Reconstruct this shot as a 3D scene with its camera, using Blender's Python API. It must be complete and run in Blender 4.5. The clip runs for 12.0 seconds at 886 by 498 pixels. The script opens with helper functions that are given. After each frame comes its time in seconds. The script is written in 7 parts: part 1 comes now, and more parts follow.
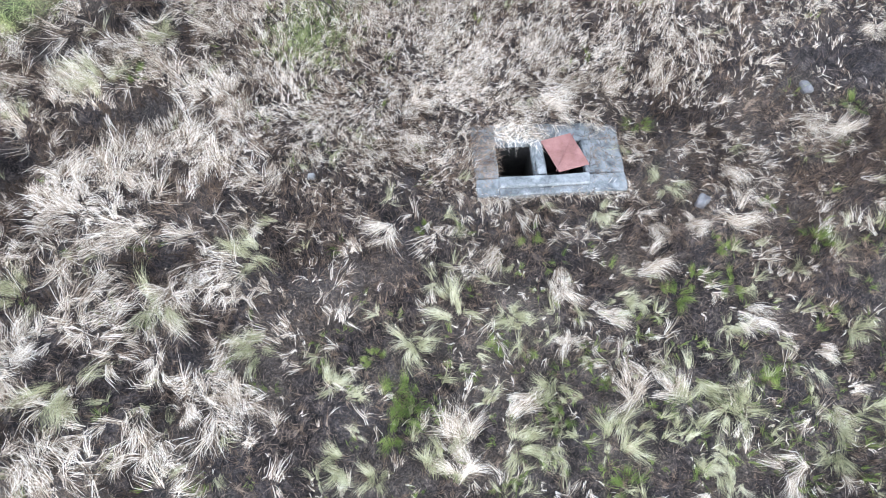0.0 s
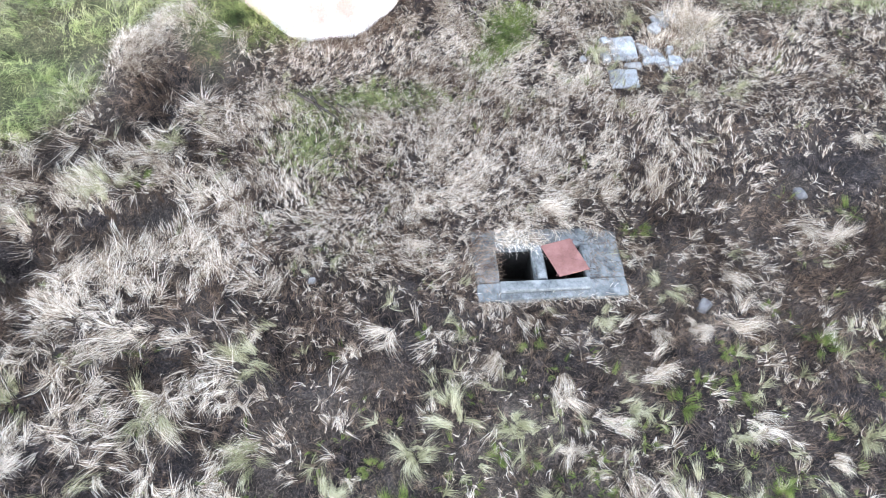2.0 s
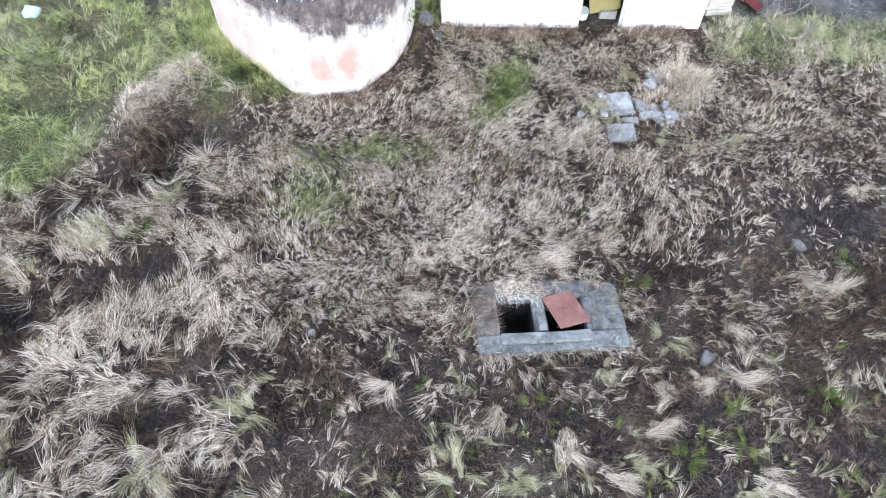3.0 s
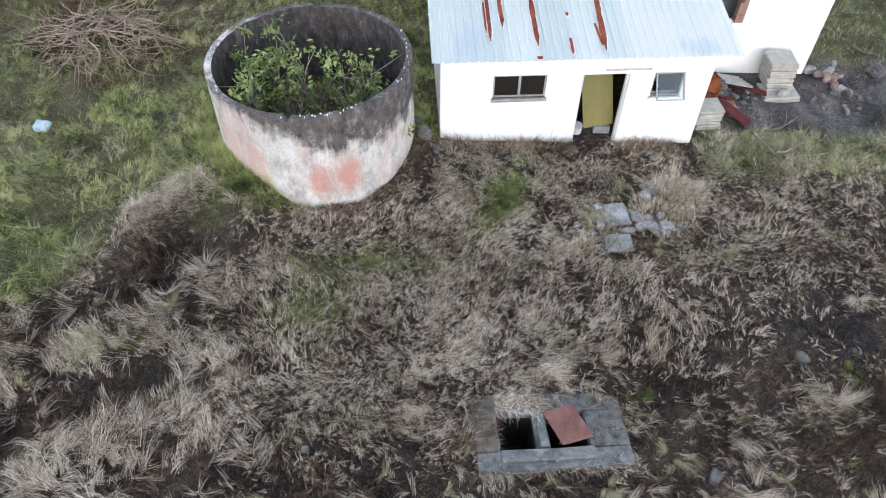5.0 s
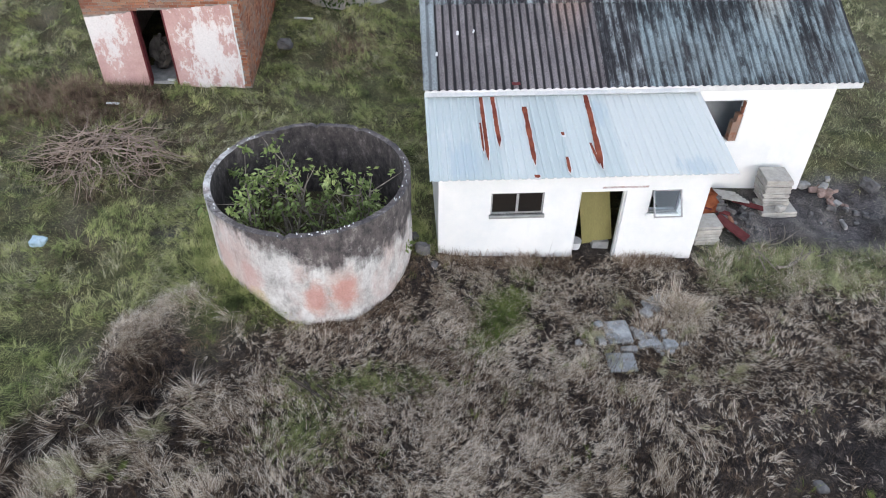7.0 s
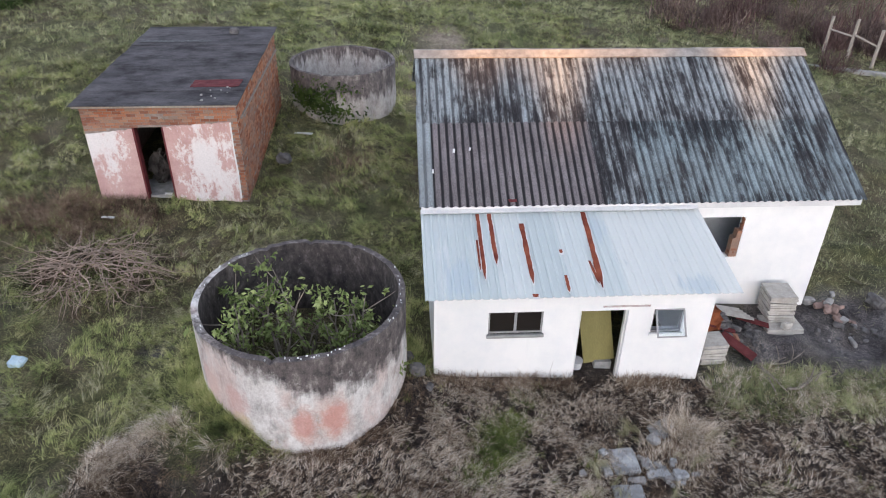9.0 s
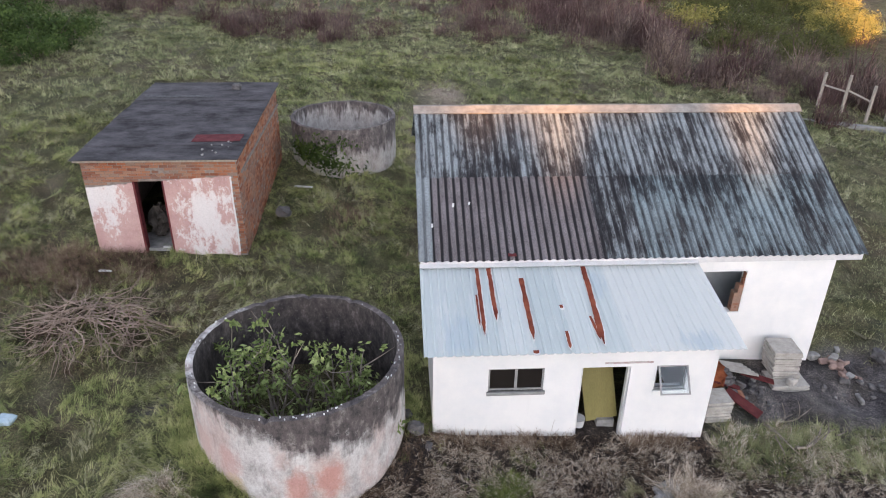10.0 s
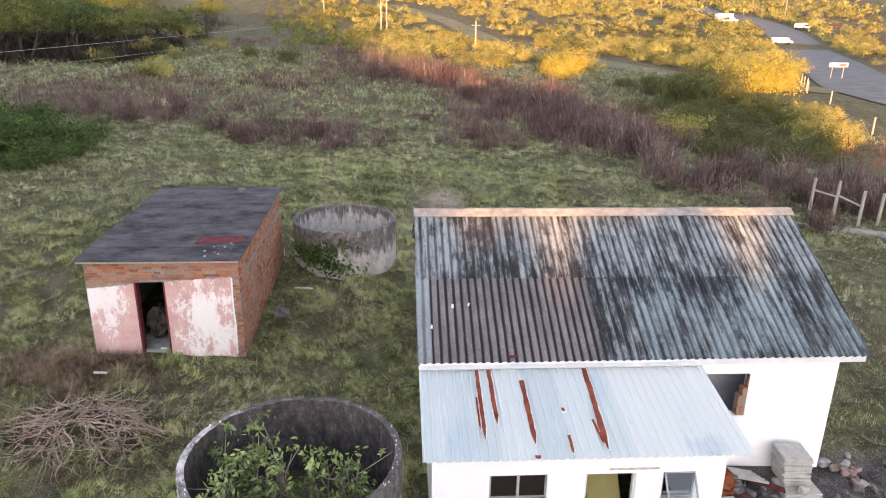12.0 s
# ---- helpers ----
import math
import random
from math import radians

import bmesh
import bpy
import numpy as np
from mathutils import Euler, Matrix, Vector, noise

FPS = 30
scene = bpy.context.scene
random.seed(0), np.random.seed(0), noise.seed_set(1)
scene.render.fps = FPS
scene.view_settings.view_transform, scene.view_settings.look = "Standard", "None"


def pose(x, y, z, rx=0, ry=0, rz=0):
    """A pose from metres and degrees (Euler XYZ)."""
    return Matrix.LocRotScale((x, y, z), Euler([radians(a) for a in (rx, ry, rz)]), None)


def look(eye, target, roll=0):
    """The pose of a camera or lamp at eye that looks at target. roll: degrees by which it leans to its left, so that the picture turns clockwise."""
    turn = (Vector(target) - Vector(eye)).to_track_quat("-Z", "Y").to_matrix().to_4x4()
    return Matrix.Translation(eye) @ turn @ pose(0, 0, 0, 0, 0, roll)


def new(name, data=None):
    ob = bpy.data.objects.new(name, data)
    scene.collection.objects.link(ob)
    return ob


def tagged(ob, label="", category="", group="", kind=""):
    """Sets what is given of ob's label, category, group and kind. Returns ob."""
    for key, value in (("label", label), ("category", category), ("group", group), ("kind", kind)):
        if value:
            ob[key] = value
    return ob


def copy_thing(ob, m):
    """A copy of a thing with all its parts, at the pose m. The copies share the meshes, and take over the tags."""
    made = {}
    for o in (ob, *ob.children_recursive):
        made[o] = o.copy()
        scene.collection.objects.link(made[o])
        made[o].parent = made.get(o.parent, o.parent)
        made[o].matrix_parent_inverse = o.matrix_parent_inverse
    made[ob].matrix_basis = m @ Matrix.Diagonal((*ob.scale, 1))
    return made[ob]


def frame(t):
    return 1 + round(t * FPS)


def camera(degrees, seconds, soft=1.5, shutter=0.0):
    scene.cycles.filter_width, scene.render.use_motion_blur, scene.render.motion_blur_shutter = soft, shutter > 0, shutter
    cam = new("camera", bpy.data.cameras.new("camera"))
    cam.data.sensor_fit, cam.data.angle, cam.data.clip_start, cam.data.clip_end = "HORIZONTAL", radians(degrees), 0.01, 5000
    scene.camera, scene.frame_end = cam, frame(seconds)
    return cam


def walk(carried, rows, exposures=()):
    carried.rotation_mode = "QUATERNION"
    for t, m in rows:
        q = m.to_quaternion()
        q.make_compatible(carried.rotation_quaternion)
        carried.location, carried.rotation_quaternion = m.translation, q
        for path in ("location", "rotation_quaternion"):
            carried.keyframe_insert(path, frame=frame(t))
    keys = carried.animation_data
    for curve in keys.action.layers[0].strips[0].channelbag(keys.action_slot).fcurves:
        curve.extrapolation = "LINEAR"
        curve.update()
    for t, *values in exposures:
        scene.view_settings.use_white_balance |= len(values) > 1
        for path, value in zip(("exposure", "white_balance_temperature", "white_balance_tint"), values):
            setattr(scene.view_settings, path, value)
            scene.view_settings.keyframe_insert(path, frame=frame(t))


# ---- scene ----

# camera: a small drone that tips up and drifts forward
cam = camera(64.67, 12.0, soft=1.0)
ROWS = [
    (0.0, -0.689, -11.970, 9.631, -3.795, -68.896, -0.399),
    (0.5, -0.692, -11.943, 9.630, -3.784, -66.908, -0.447),
    (1.0, -0.696, -11.912, 9.632, -3.785, -64.888, -0.425),
    (1.5, -0.705, -11.892, 9.632, -3.787, -62.841, -0.441),
    (2.0, -0.703, -11.874, 9.634, -3.746, -60.807, -0.447),
    (2.5, -0.721, -11.876, 9.628, -3.777, -58.662, -0.434),
    (3.0, -0.732, -11.877, 9.624, -3.904, -56.530, -0.592),
    (5.0, -0.731, -11.712, 9.657, -4.037, -48.221, -0.777),
    (5.5, -0.724, -11.635, 9.654, -4.065, -46.066, -0.806),
    (6.0, -0.713, -11.537, 9.677, -4.045, -44.039, -0.800),
    (6.5, -0.706, -11.431, 9.680, -4.025, -41.965, -0.800),
    (7.0, -0.681, -11.322, 9.684, -3.960, -39.882, -0.776),
    (9.0, -0.575, -10.790, 9.723, -3.863, -31.593, -0.783),
    (9.5, -0.559, -10.677, 9.729, -3.832, -29.531, -0.784),
    (10.0, -0.555, -10.650, 9.746, -3.821, -27.476, -0.789),
    (10.5, -0.557, -10.662, 9.744, -3.800, -25.380, -0.804),
    (11.0, -0.566, -10.677, 9.748, -3.787, -23.316, -0.833),
    (11.5, -0.560, -10.696, 9.749, -3.758, -21.212, -0.810),
    (12.0, -0.557, -10.708, 9.729, -3.729, -19.077, -0.825),
]
EXPOSURES = [(0.0, 4.08, 5850, 14), (2.2, 3.98, 5850, 14), (3.0, 3.65, 5850, 14), (3.6, 3.4, 5900, 14), (5.0, 2.76, 6150, 14), (7.0, 2.52, 6150, 15), (9.0, 2.38, 6250, 19), (10.5, 2.33, 6300, 20), (11.5, 2.47, 6400, 20), (12.0, 2.64, 6450, 21)]
walk(cam, [(t, pose(x, y, z, 90 + pitch, 0, yaw) @ pose(0, 0, 0, 0, 0, -roll)) for t, x, y, z, yaw, pitch, roll in ROWS], EXPOSURES)

# ---- light: a very low sun behind the camera, sky above ----
SUN_EL, SUN_AZ = 2.6, 186.0          # azimuth clockwise from +y
sun_to = Vector((math.sin(radians(SUN_AZ)) * math.cos(radians(SUN_EL)), math.cos(radians(SUN_AZ)) * math.cos(radians(SUN_EL)), math.sin(radians(SUN_EL))))
world = bpy.data.worlds.new("world")
scene.world = world
world.use_nodes = True
wn = world.node_tree.nodes
sky = wn.new("ShaderNodeTexSky")
sky.sky_type, sky.sun_disc = "NISHITA", False
sky.sun_elevation, sky.sun_rotation = radians(SUN_EL + 3.0), radians(SUN_AZ)
sky.dust_density, sky.ozone_density = 0.55, 1.2
wn["Background"].inputs["Strength"].default_value = 0.15
haze = wn.new("ShaderNodeHueSaturation")      # thin high cloud takes the colour out of the sky
haze.inputs["Saturation"].default_value = 0.4
world.node_tree.links.new(sky.outputs[0], haze.inputs["Color"])
world.node_tree.links.new(haze.outputs[0], wn["Background"].inputs["Color"])
lamp = bpy.data.lights.new("sun", "SUN")
lamp.energy, lamp.angle, lamp.color = 2.7, radians(0.6), (1.0, 0.5, 0.18)
new("sun", lamp).matrix_world = look(sun_to * 50, (0, 0, 0))


# ---- terrain ----
def vnoise(x, y, size, seed=0):
    """Smooth lattice noise in 0..1."""
    x, y = np.asarray(x, float) / size + 1000.0, np.asarray(y, float) / size + 1000.0
    xi, yi = np.floor(x), np.floor(y)
    fx, fy = x - xi, y - yi
    fx, fy = fx * fx * (3 - 2 * fx), fy * fy * (3 - 2 * fy)

    def h(a, b):
        v = np.sin(a * 127.1 + b * 311.7 + seed * 74.7) * 43758.5453
        return v - np.floor(v)
    return (h(xi, yi) * (1 - fx) + h(xi + 1, yi) * fx) * (1 - fy) + (h(xi, yi + 1) * (1 - fx) + h(xi + 1, yi + 1) * fx) * fy


def base_z(x, y):
    """The broad lie of the land, with an added unseen rise that casts shade."""
    x, y = np.asarray(x, float), np.asarray(y, float)
    xs = 25 * np.tanh(x / 25)
    a = 0.054 * np.clip(y, -20, 15) + 0.008 * np.maximum(y - 15, 0) + 0.07 * np.maximum(y - 170, 0) + 0.05 * np.maximum(y - 90, 0) * np.clip((-x - 5) / 60, 0, 1)
    z = 0.02 + a - 0.054 * xs
    # unseen rise behind the camera, added to cast shade; its dips let sun through
    shade_crest = np.interp(x, (-160, -60, -38, -14, 2, 8, 13, 16.5, 18.5, 28, 40, 90), (20, 17.5, 13.5, 8.6, 8.7, 8.9, 11.2, 11.2, 5.6, 4.6, 4.2, 3.4))
    shade_crest = shade_crest + 0.55 * (vnoise(x, 0 * x, 2.6, 5) - 0.5) + 0.5 * (vnoise(x, 0 * x, 0.9, 6) - 0.5)
    shade_crest = shade_crest + 0.25 - 1.5 * np.exp(-((x + 6.05) / 0.55) ** 2) - 1.7 * np.exp(-((x + 1.35) / 0.6) ** 2) - 0.5 * np.exp(-((x + 8.2) / 0.4) ** 2)
    return z + (shade_crest + 1.0) * np.exp(-((y + 85) / 14.0) ** 2)


def dry_edge(x):
    return np.interp(x, (-14, -7.2, -6.6, -6.0, -5, -4.4, -3.1, -1, -0.4, 5.6, 6, 12, 16), (-6.0, -4.3, -3.5, -2.3, -1.8, -2.1, -2.2, -1.2, 0.4, 0.4, -0.9, -0.7, -0.5))


def dryness(x, y):
    """1 in the dead straw in front of the buildings, 0 in green grass."""
    e = dry_edge(x) + 1.2 * (vnoise(x, y, 1.1, 3) - 0.5)
    return np.clip((e - y) / 0.7 + 0.5, 0, 1)


def hollow(x, y):
    """1 in the dark hollows of the bank and beside the hump."""
    h = 0.0
    for cx, cy, rx, ry, a in ((-4.45, -2.85, 0.58, 0.3, 1.0), (-5.05, -3.2, 0.34, 0.28, 0.9), (-5.55, -3.7, 0.5, 0.27, 1.0), (-6.65, -4.5, 0.45, 0.33, 1.0), (-7.0, -6.35, 0.36, 0.36, 1.0), (-4.9, -5.6, 0.33, 0.26, 0.7)):
        h = h + a * np.exp(-(((x - cx) / rx) ** 2 + ((y - cy) / ry) ** 2))
    return np.minimum(h, 1.1)


HUMP = ((-5.75, -2.7), (-5.5, -2.35), (-5.2, -2.0), (-4.75, -1.9))


def hump(x, y):
    """1 on the curved ridge of dead grass round the hollow."""
    best = np.full(np.shape(x), 9.0)
    for (a, b), (c, d) in zip(HUMP, HUMP[1:]):
        u, v = c - a, d - b
        f = np.clip(((x - a) * u + (y - b) * v) / (u * u + v * v), 0, 1)
        best = np.minimum(best, np.hypot(x - a - f * u, y - b - f * v))
    return np.exp(-(best / 0.4) ** 2)


def scorched(x, y):
    """1 on the patches of bare black earth."""
    s = np.exp(-(((x - 6.8) / 0.75) ** 2 + ((y + 4.9) / 0.6) ** 2)) + 0.7 * np.exp(-(((x - 4.2) / 0.5) ** 2 + ((y + 3.8) / 0.4) ** 2))
    return s + 0.75 * np.exp(-(((x - 6.2) / 2.6) ** 2 + ((y + 4.5) / 1.1) ** 2))


def green_spot(x, y):
    """1 where short green grass comes through the straw."""
    g = np.exp(-(((x + 2.45) / 0.5) ** 2 + ((y + 4.25) / 0.6) ** 2)) + np.exp(-(((x + 1.5) / 1.2) ** 2 + ((y + 3.3) / 0.25) ** 2))
    return g + np.exp(-(((x - 1.1) / 0.42) ** 2 + ((y + 1.75) / 0.6) ** 2))


def tank_bank(x, y):
    """Earth and turf heaped against the flanks of the near tank."""
    r, a = np.hypot(x + 2.5, y - 0.04), np.degrees(np.arctan2(y - 0.04, x + 2.5)) % 360
    h = np.interp(a, (0, 90, 180, 213, 236, 247, 258, 270, 296, 308, 325, 345, 360), (0.25, 0.2, 0.42, 0.5, 0.46, 0.3, 0.05, 0.0, 0.0, 0.08, 0.17, 0.28, 0.26))
    w = np.interp(a, (0, 70, 150, 250, 300, 360), (0.45, 0.8, 1.3, 1.0, 0.7, 0.45))
    return h * np.exp(-(np.maximum(r - 2.0, 0) / w) ** 2)


def ground_z(x, y):
    x, y = np.asarray(x, float), np.asarray(y, float)
    d = dryness(x, y)
    near = np.clip((70 - np.hypot(x, y)) / 25, 0, 1)
    for a, b, c, e in ((-8.7, -4.78, 6.68, 13.4), (0.0, 5.52, 0.0, 2.6), (0.0, 9.13, 2.53, 10.6)):
        near = near * np.clip(np.hypot(np.maximum(np.maximum(a - x, x - b), 0), np.maximum(np.maximum(c - y, y - e), 0)) / 0.7, 0.15, 1)
    z = base_z(x, y) + near * 0.06 * (vnoise(x, y, 1.3, 1) - 0.5) + near * d * 0.10 * (vnoise(x, y, 0.45, 2) - 0.5)
    bank = np.clip((-2.6 - x) / 2.0, 0, 1) * d * near
    z = z + bank * 0.36 * (vnoise(x, y, 0.45, 12) - 0.5) + 0.3 * (1 - d) * (vnoise(x, y, 0.55, 13) - 0.5) * near * np.clip((np.hypot(x + 2.5, y - 0.04) - 2.0) / 0.5, 0.2, 1) + tank_bank(x, y)
    z = z + 0.42 * hump(x, y) - 0.5 * hollow(x, y) - 0.06 * scorched(x, y)
    return z


SLAB = (0.14, 2.56, -7.30, -5.96)     # the pit's cover
def in_slab(x, y, m=0.0):
    return (x > SLAB[0] - m) & (x < SLAB[1] + m) & (y > SLAB[2] - m) & (y < SLAB[3] + m)


# ---- materials ----
def mat(name, rough=0.8, metal=0.0):
    m = bpy.data.materials.new(name)
    m.use_nodes = True
    b = m.node_tree.nodes["Principled BSDF"]
    b.inputs["Roughness"].default_value, b.inputs["Metallic"].default_value = rough, metal
    if rough > 0.6:
        b.inputs["Specular IOR Level"].default_value = 0.12
    return m, m.node_tree.nodes, m.node_tree.links, b


def noise_node(n, l, scale, detail=6, rough=0.6, coord=None, stretch=None):
    t = n.new("ShaderNodeTexNoise")
    t.inputs["Scale"].default_value, t.inputs["Detail"].default_value, t.inputs["Roughness"].default_value = scale, detail, rough
    c = coord
    if c is None:
        c = n.new("ShaderNodeTexCoord").outputs["Object"]
    if stretch:
        mp = n.new("ShaderNodeMapping")
        mp.inputs["Scale"].default_value = stretch
        l.new(c, mp.inputs["Vector"])
        c = mp.outputs["Vector"]
    l.new(c, t.inputs["Vector"])
    return t.outputs["Fac"]


def ramp(n, l, fac, *stops):
    r = n.new("ShaderNodeValToRGB")
    e = r.color_ramp.elements
    while len(e) < len(stops):
        e.new(0.5)
    for k, (p, c) in zip(e, stops):
        k.position, k.color = p, (*c, 1) if len(c) == 3 else c
    l.new(fac, r.inputs["Fac"])
    return r.outputs["Color"]


def mix(n, l, fac, a, b, kind="MIX"):
    m = n.new("ShaderNodeMix")
    m.data_type, m.blend_type = "RGBA", kind
    for v, s in ((fac, m.inputs["Factor"]), (a, m.inputs["A"]), (b, m.inputs["B"])):
        s = s if v is not fac else m.inputs[0]
        if v is a:
            s = m.inputs[6]
        if v is b:
            s = m.inputs[7]
        if isinstance(v, (int, float)):
            s.default_value = v
        elif isinstance(v, tuple):
            s.default_value = (*v, 1)
        else:
            l.new(v, s)
    return m.outputs[2]


def bump(n, l, b, height, strength=0.5, dist=0.01):
    k = n.new("ShaderNodeBump")
    k.inputs["Strength"].default_value, k.inputs["Distance"].default_value = strength, dist
    l.new(height, k.inputs["Height"])
    l.new(k.outputs[0], b.inputs["Normal"])


def simple(name, c1, c2, scale=6.0, rough=0.85, strength=0.4, dist=0.01, metal=0.0, stretch=None, fine=60.0):
    """Two colours by a broad noise, with a finer one for grain and relief."""
    m, n, l, b = mat(name, rough, metal)
    broad = noise_node(n, l, scale, 8, 0.65, stretch=stretch)
    grain = noise_node(n, l, fine, 4, 0.6, stretch=stretch)
    col = ramp(n, l, broad, (0.32, c1), (0.68, c2))
    col = mix(n, l, 0.35, col, ramp(n, l, grain, (0.3, (0.45, 0.45, 0.45)), (0.7, (1, 1, 1))), "MULTIPLY")
    l.new(col, b.inputs["Base Color"])
    bump(n, l, b, grain, strength, dist)
    return m


def blade_mat(name, *cols, rough=0.7, trans=0.25, own=0.3, patch=(0.9, 6.0)):
    """Leaves and grass: tones shift by broad patches, by tufts and a little from blade to blade."""
    m, n, l, b = mat(name, rough)
    g = n.new("ShaderNodeNewGeometry")
    v = None
    for k, (scale, gain) in enumerate(((patch[0], 0.9), (patch[1], 1.2))):
        t = noise_node(n, l, scale, 3, 0.6, g.outputs["Position"])
        q = n.new("ShaderNodeMath")
        q.operation = "MULTIPLY_ADD"
        q.inputs[1].default_value = gain
        l.new(t, q.inputs[0])
        if v is None:
            q.inputs[2].default_value = 0.5 - 0.5 * (0.9 + 1.2) - 0.5 * own
        else:
            l.new(v, q.inputs[2])
        v = q.outputs[0]
    q = n.new("ShaderNodeMath")
    q.operation = "MULTIPLY_ADD"
    q.inputs[1].default_value = own
    l.new(g.outputs["Random Per Island"], q.inputs[0])
    l.new(v, q.inputs[2])
    k = len(cols)
    col = ramp(n, l, q.outputs[0], *[((i + 0.5) / k, c) for i, c in enumerate(cols)])
    l.new(col, b.inputs["Base Color"])
    b.inputs["Specular IOR Level"].default_value = 0.12
    tr = n.new("ShaderNodeBsdfTranslucent")
    l.new(col, tr.inputs["Color"])
    ms = n.new("ShaderNodeMixShader")
    ms.inputs[0].default_value = trans
    l.new(b.outputs[0], ms.inputs[1])
    l.new(tr.outputs[0], ms.inputs[2])
    l.new(ms.outputs[0], n["Material Output"].inputs["Surface"])
    return m


def ground_mat():
    m, n, l, b = mat("earth", 0.95)
    a = n.new("ShaderNodeAttribute")
    a.attribute_name = "dry"
    soil = ramp(n, l, noise_node(n, l, 5.0, 10, 0.78), (0.38, (0.009, 0.0077, 0.0076)), (0.52, (0.033, 0.0275, 0.0265)), (0.66, (0.12, 0.1, 0.092)))
    turf = ramp(n, l, noise_node(n, l, 1.5, 10, 0.8), (0.36, (0.032, 0.036, 0.017)), (0.5, (0.09, 0.096, 0.045)), (0.66, (0.21, 0.205, 0.1)))
    turf = mix(n, l, ramp(n, l, noise_node(n, l, 0.16, 6, 0.7), (0.44, (0, 0, 0)), (0.6, (0.75, 0.75, 0.75))), turf, ramp(n, l, noise_node(n, l, 1.1, 8, 0.75), (0.36, (0.03, 0.023, 0.016)), (0.62, (0.14, 0.112, 0.075))))
    col = mix(n, l, a.outputs["Fac"], turf, soil)
    y = n.new("ShaderNodeAttribute")
    y.attribute_name = "bare"
    bare = ramp(n, l, noise_node(n, l, 1.1, 10, 0.72), (0.36, (0.036, 0.033, 0.035)), (0.5, (0.095, 0.09, 0.096)), (0.66, (0.23, 0.217, 0.215)))
    col = mix(n, l, y.outputs["Fac"], col, bare)
    w = n.new("ShaderNodeAttribute")
    w.attribute_name = "sand"
    col = mix(n, l, w.outputs["Fac"], col, ramp(n, l, noise_node(n, l, 1.6, 10, 0.72), (0.36, (0.15, 0.12, 0.09)), (0.64, (0.38, 0.32, 0.26))))
    fine = noise_node(n, l, 32, 6, 0.8)
    col = mix(n, l, 0.9, col, ramp(n, l, fine, (0.36, (0.2, 0.2, 0.2)), (0.5, (0.8, 0.8, 0.8)), (0.66, (2.6, 2.4, 2.2))), "MULTIPLY")
    l.new(col, b.inputs["Base Color"])
    bump(n, l, b, fine, 0.9, 0.03)
    return m


M_EARTH = ground_mat()
M_STRAW = blade_mat("straw", (0.16, 0.114, 0.078), (0.46, 0.368, 0.275), (0.74, 0.635, 0.51), (0.88, 0.8, 0.69), own=1.0)
M_LITTER = blade_mat("dead_litter", (0.012, 0.009, 0.0075), (0.05, 0.037, 0.03), (0.24, 0.185, 0.145), own=0.8)
M_BROWN = blade_mat("brown_grass", (0.055, 0.036, 0.025), (0.2, 0.138, 0.096), (0.44, 0.335, 0.25))
M_STALK = blade_mat("brown_stalk", (0.026, 0.017, 0.012), (0.075, 0.05, 0.034), (0.19, 0.135, 0.095), trans=0.1)
M_GREEN = blade_mat("green_grass", (0.055, 0.078, 0.028), (0.23, 0.27, 0.1), (0.45, 0.465, 0.2), (0.68, 0.63, 0.34), patch=(0.7, 3.0))
M_MEADOW = blade_mat("meadow_grass", (0.08, 0.096, 0.046), (0.28, 0.3, 0.15), (0.54, 0.53, 0.31), patch=(0.35, 2.0))
M_PALE_GREEN = blade_mat("pale_green_grass", (0.12, 0.118, 0.062), (0.38, 0.36, 0.21), (0.66, 0.62, 0.45))
M_DRYGREEN = blade_mat("tuft_green", (0.04, 0.062, 0.016), (0.14, 0.185, 0.045), (0.32, 0.36, 0.12))
M_FADED = blade_mat("faded_green_grass", (0.06, 0.075, 0.032), (0.21, 0.235, 0.095), (0.42, 0.43, 0.2))
M_LUSH = blade_mat("lush_leaf", (0.085, 0.125, 0.042), (0.22, 0.28, 0.1), (0.42, 0.48, 0.21))
M_YELLOW = blade_mat("yellow_leaf", (0.2, 0.17, 0.03), (0.4, 0.34, 0.06), (0.58, 0.5, 0.11))
M_RUSSET = blade_mat("russet_leaf", (0.06, 0.035, 0.025), (0.16, 0.09, 0.06), (0.3, 0.18, 0.11), patch=(0.1, 0.4))
M_LEAF = blade_mat("shrub_leaf", (0.04, 0.047, 0.018), (0.095, 0.105, 0.035), (0.18, 0.18, 0.065))
M_OLIVE = blade_mat("olive_leaf", (0.06, 0.07, 0.025), (0.21, 0.205, 0.065), (0.4, 0.35, 0.105), (0.54, 0.45, 0.15), own=0.35, patch=(0.1, 0.35))
M_MOSS = blade_mat("moss_green_leaf", (0.075, 0.085, 0.025), (0.15, 0.165, 0.045), (0.26, 0.26, 0.08))
M_DARKLEAF = blade_mat("dark_leaf", (0.022, 0.04, 0.012), (0.06, 0.098, 0.027), (0.13, 0.18, 0.052))
M_TWIG = blade_mat("dead_twig", (0.05, 0.03, 0.029), (0.125, 0.077, 0.072), (0.27, 0.185, 0.16), trans=0.05, patch=(0.12, 0.6))
M_TWIG_PALE = blade_mat("grey_twig", (0.07, 0.05, 0.046), (0.16, 0.115, 0.1), (0.36, 0.28, 0.23), trans=0.05)
# near black: the thicket's self-shadowing is put into the leaf and twig colour
M_UNDER_SHADE = blade_mat("undergrowth", (0.016, 0.012, 0.011), (0.036, 0.026, 0.023), (0.075, 0.056, 0.046), trans=0.05)
M_STICK = simple("bleached_wood", (0.13, 0.107, 0.09), (0.38, 0.33, 0.28), 8, 0.85, 0.4)
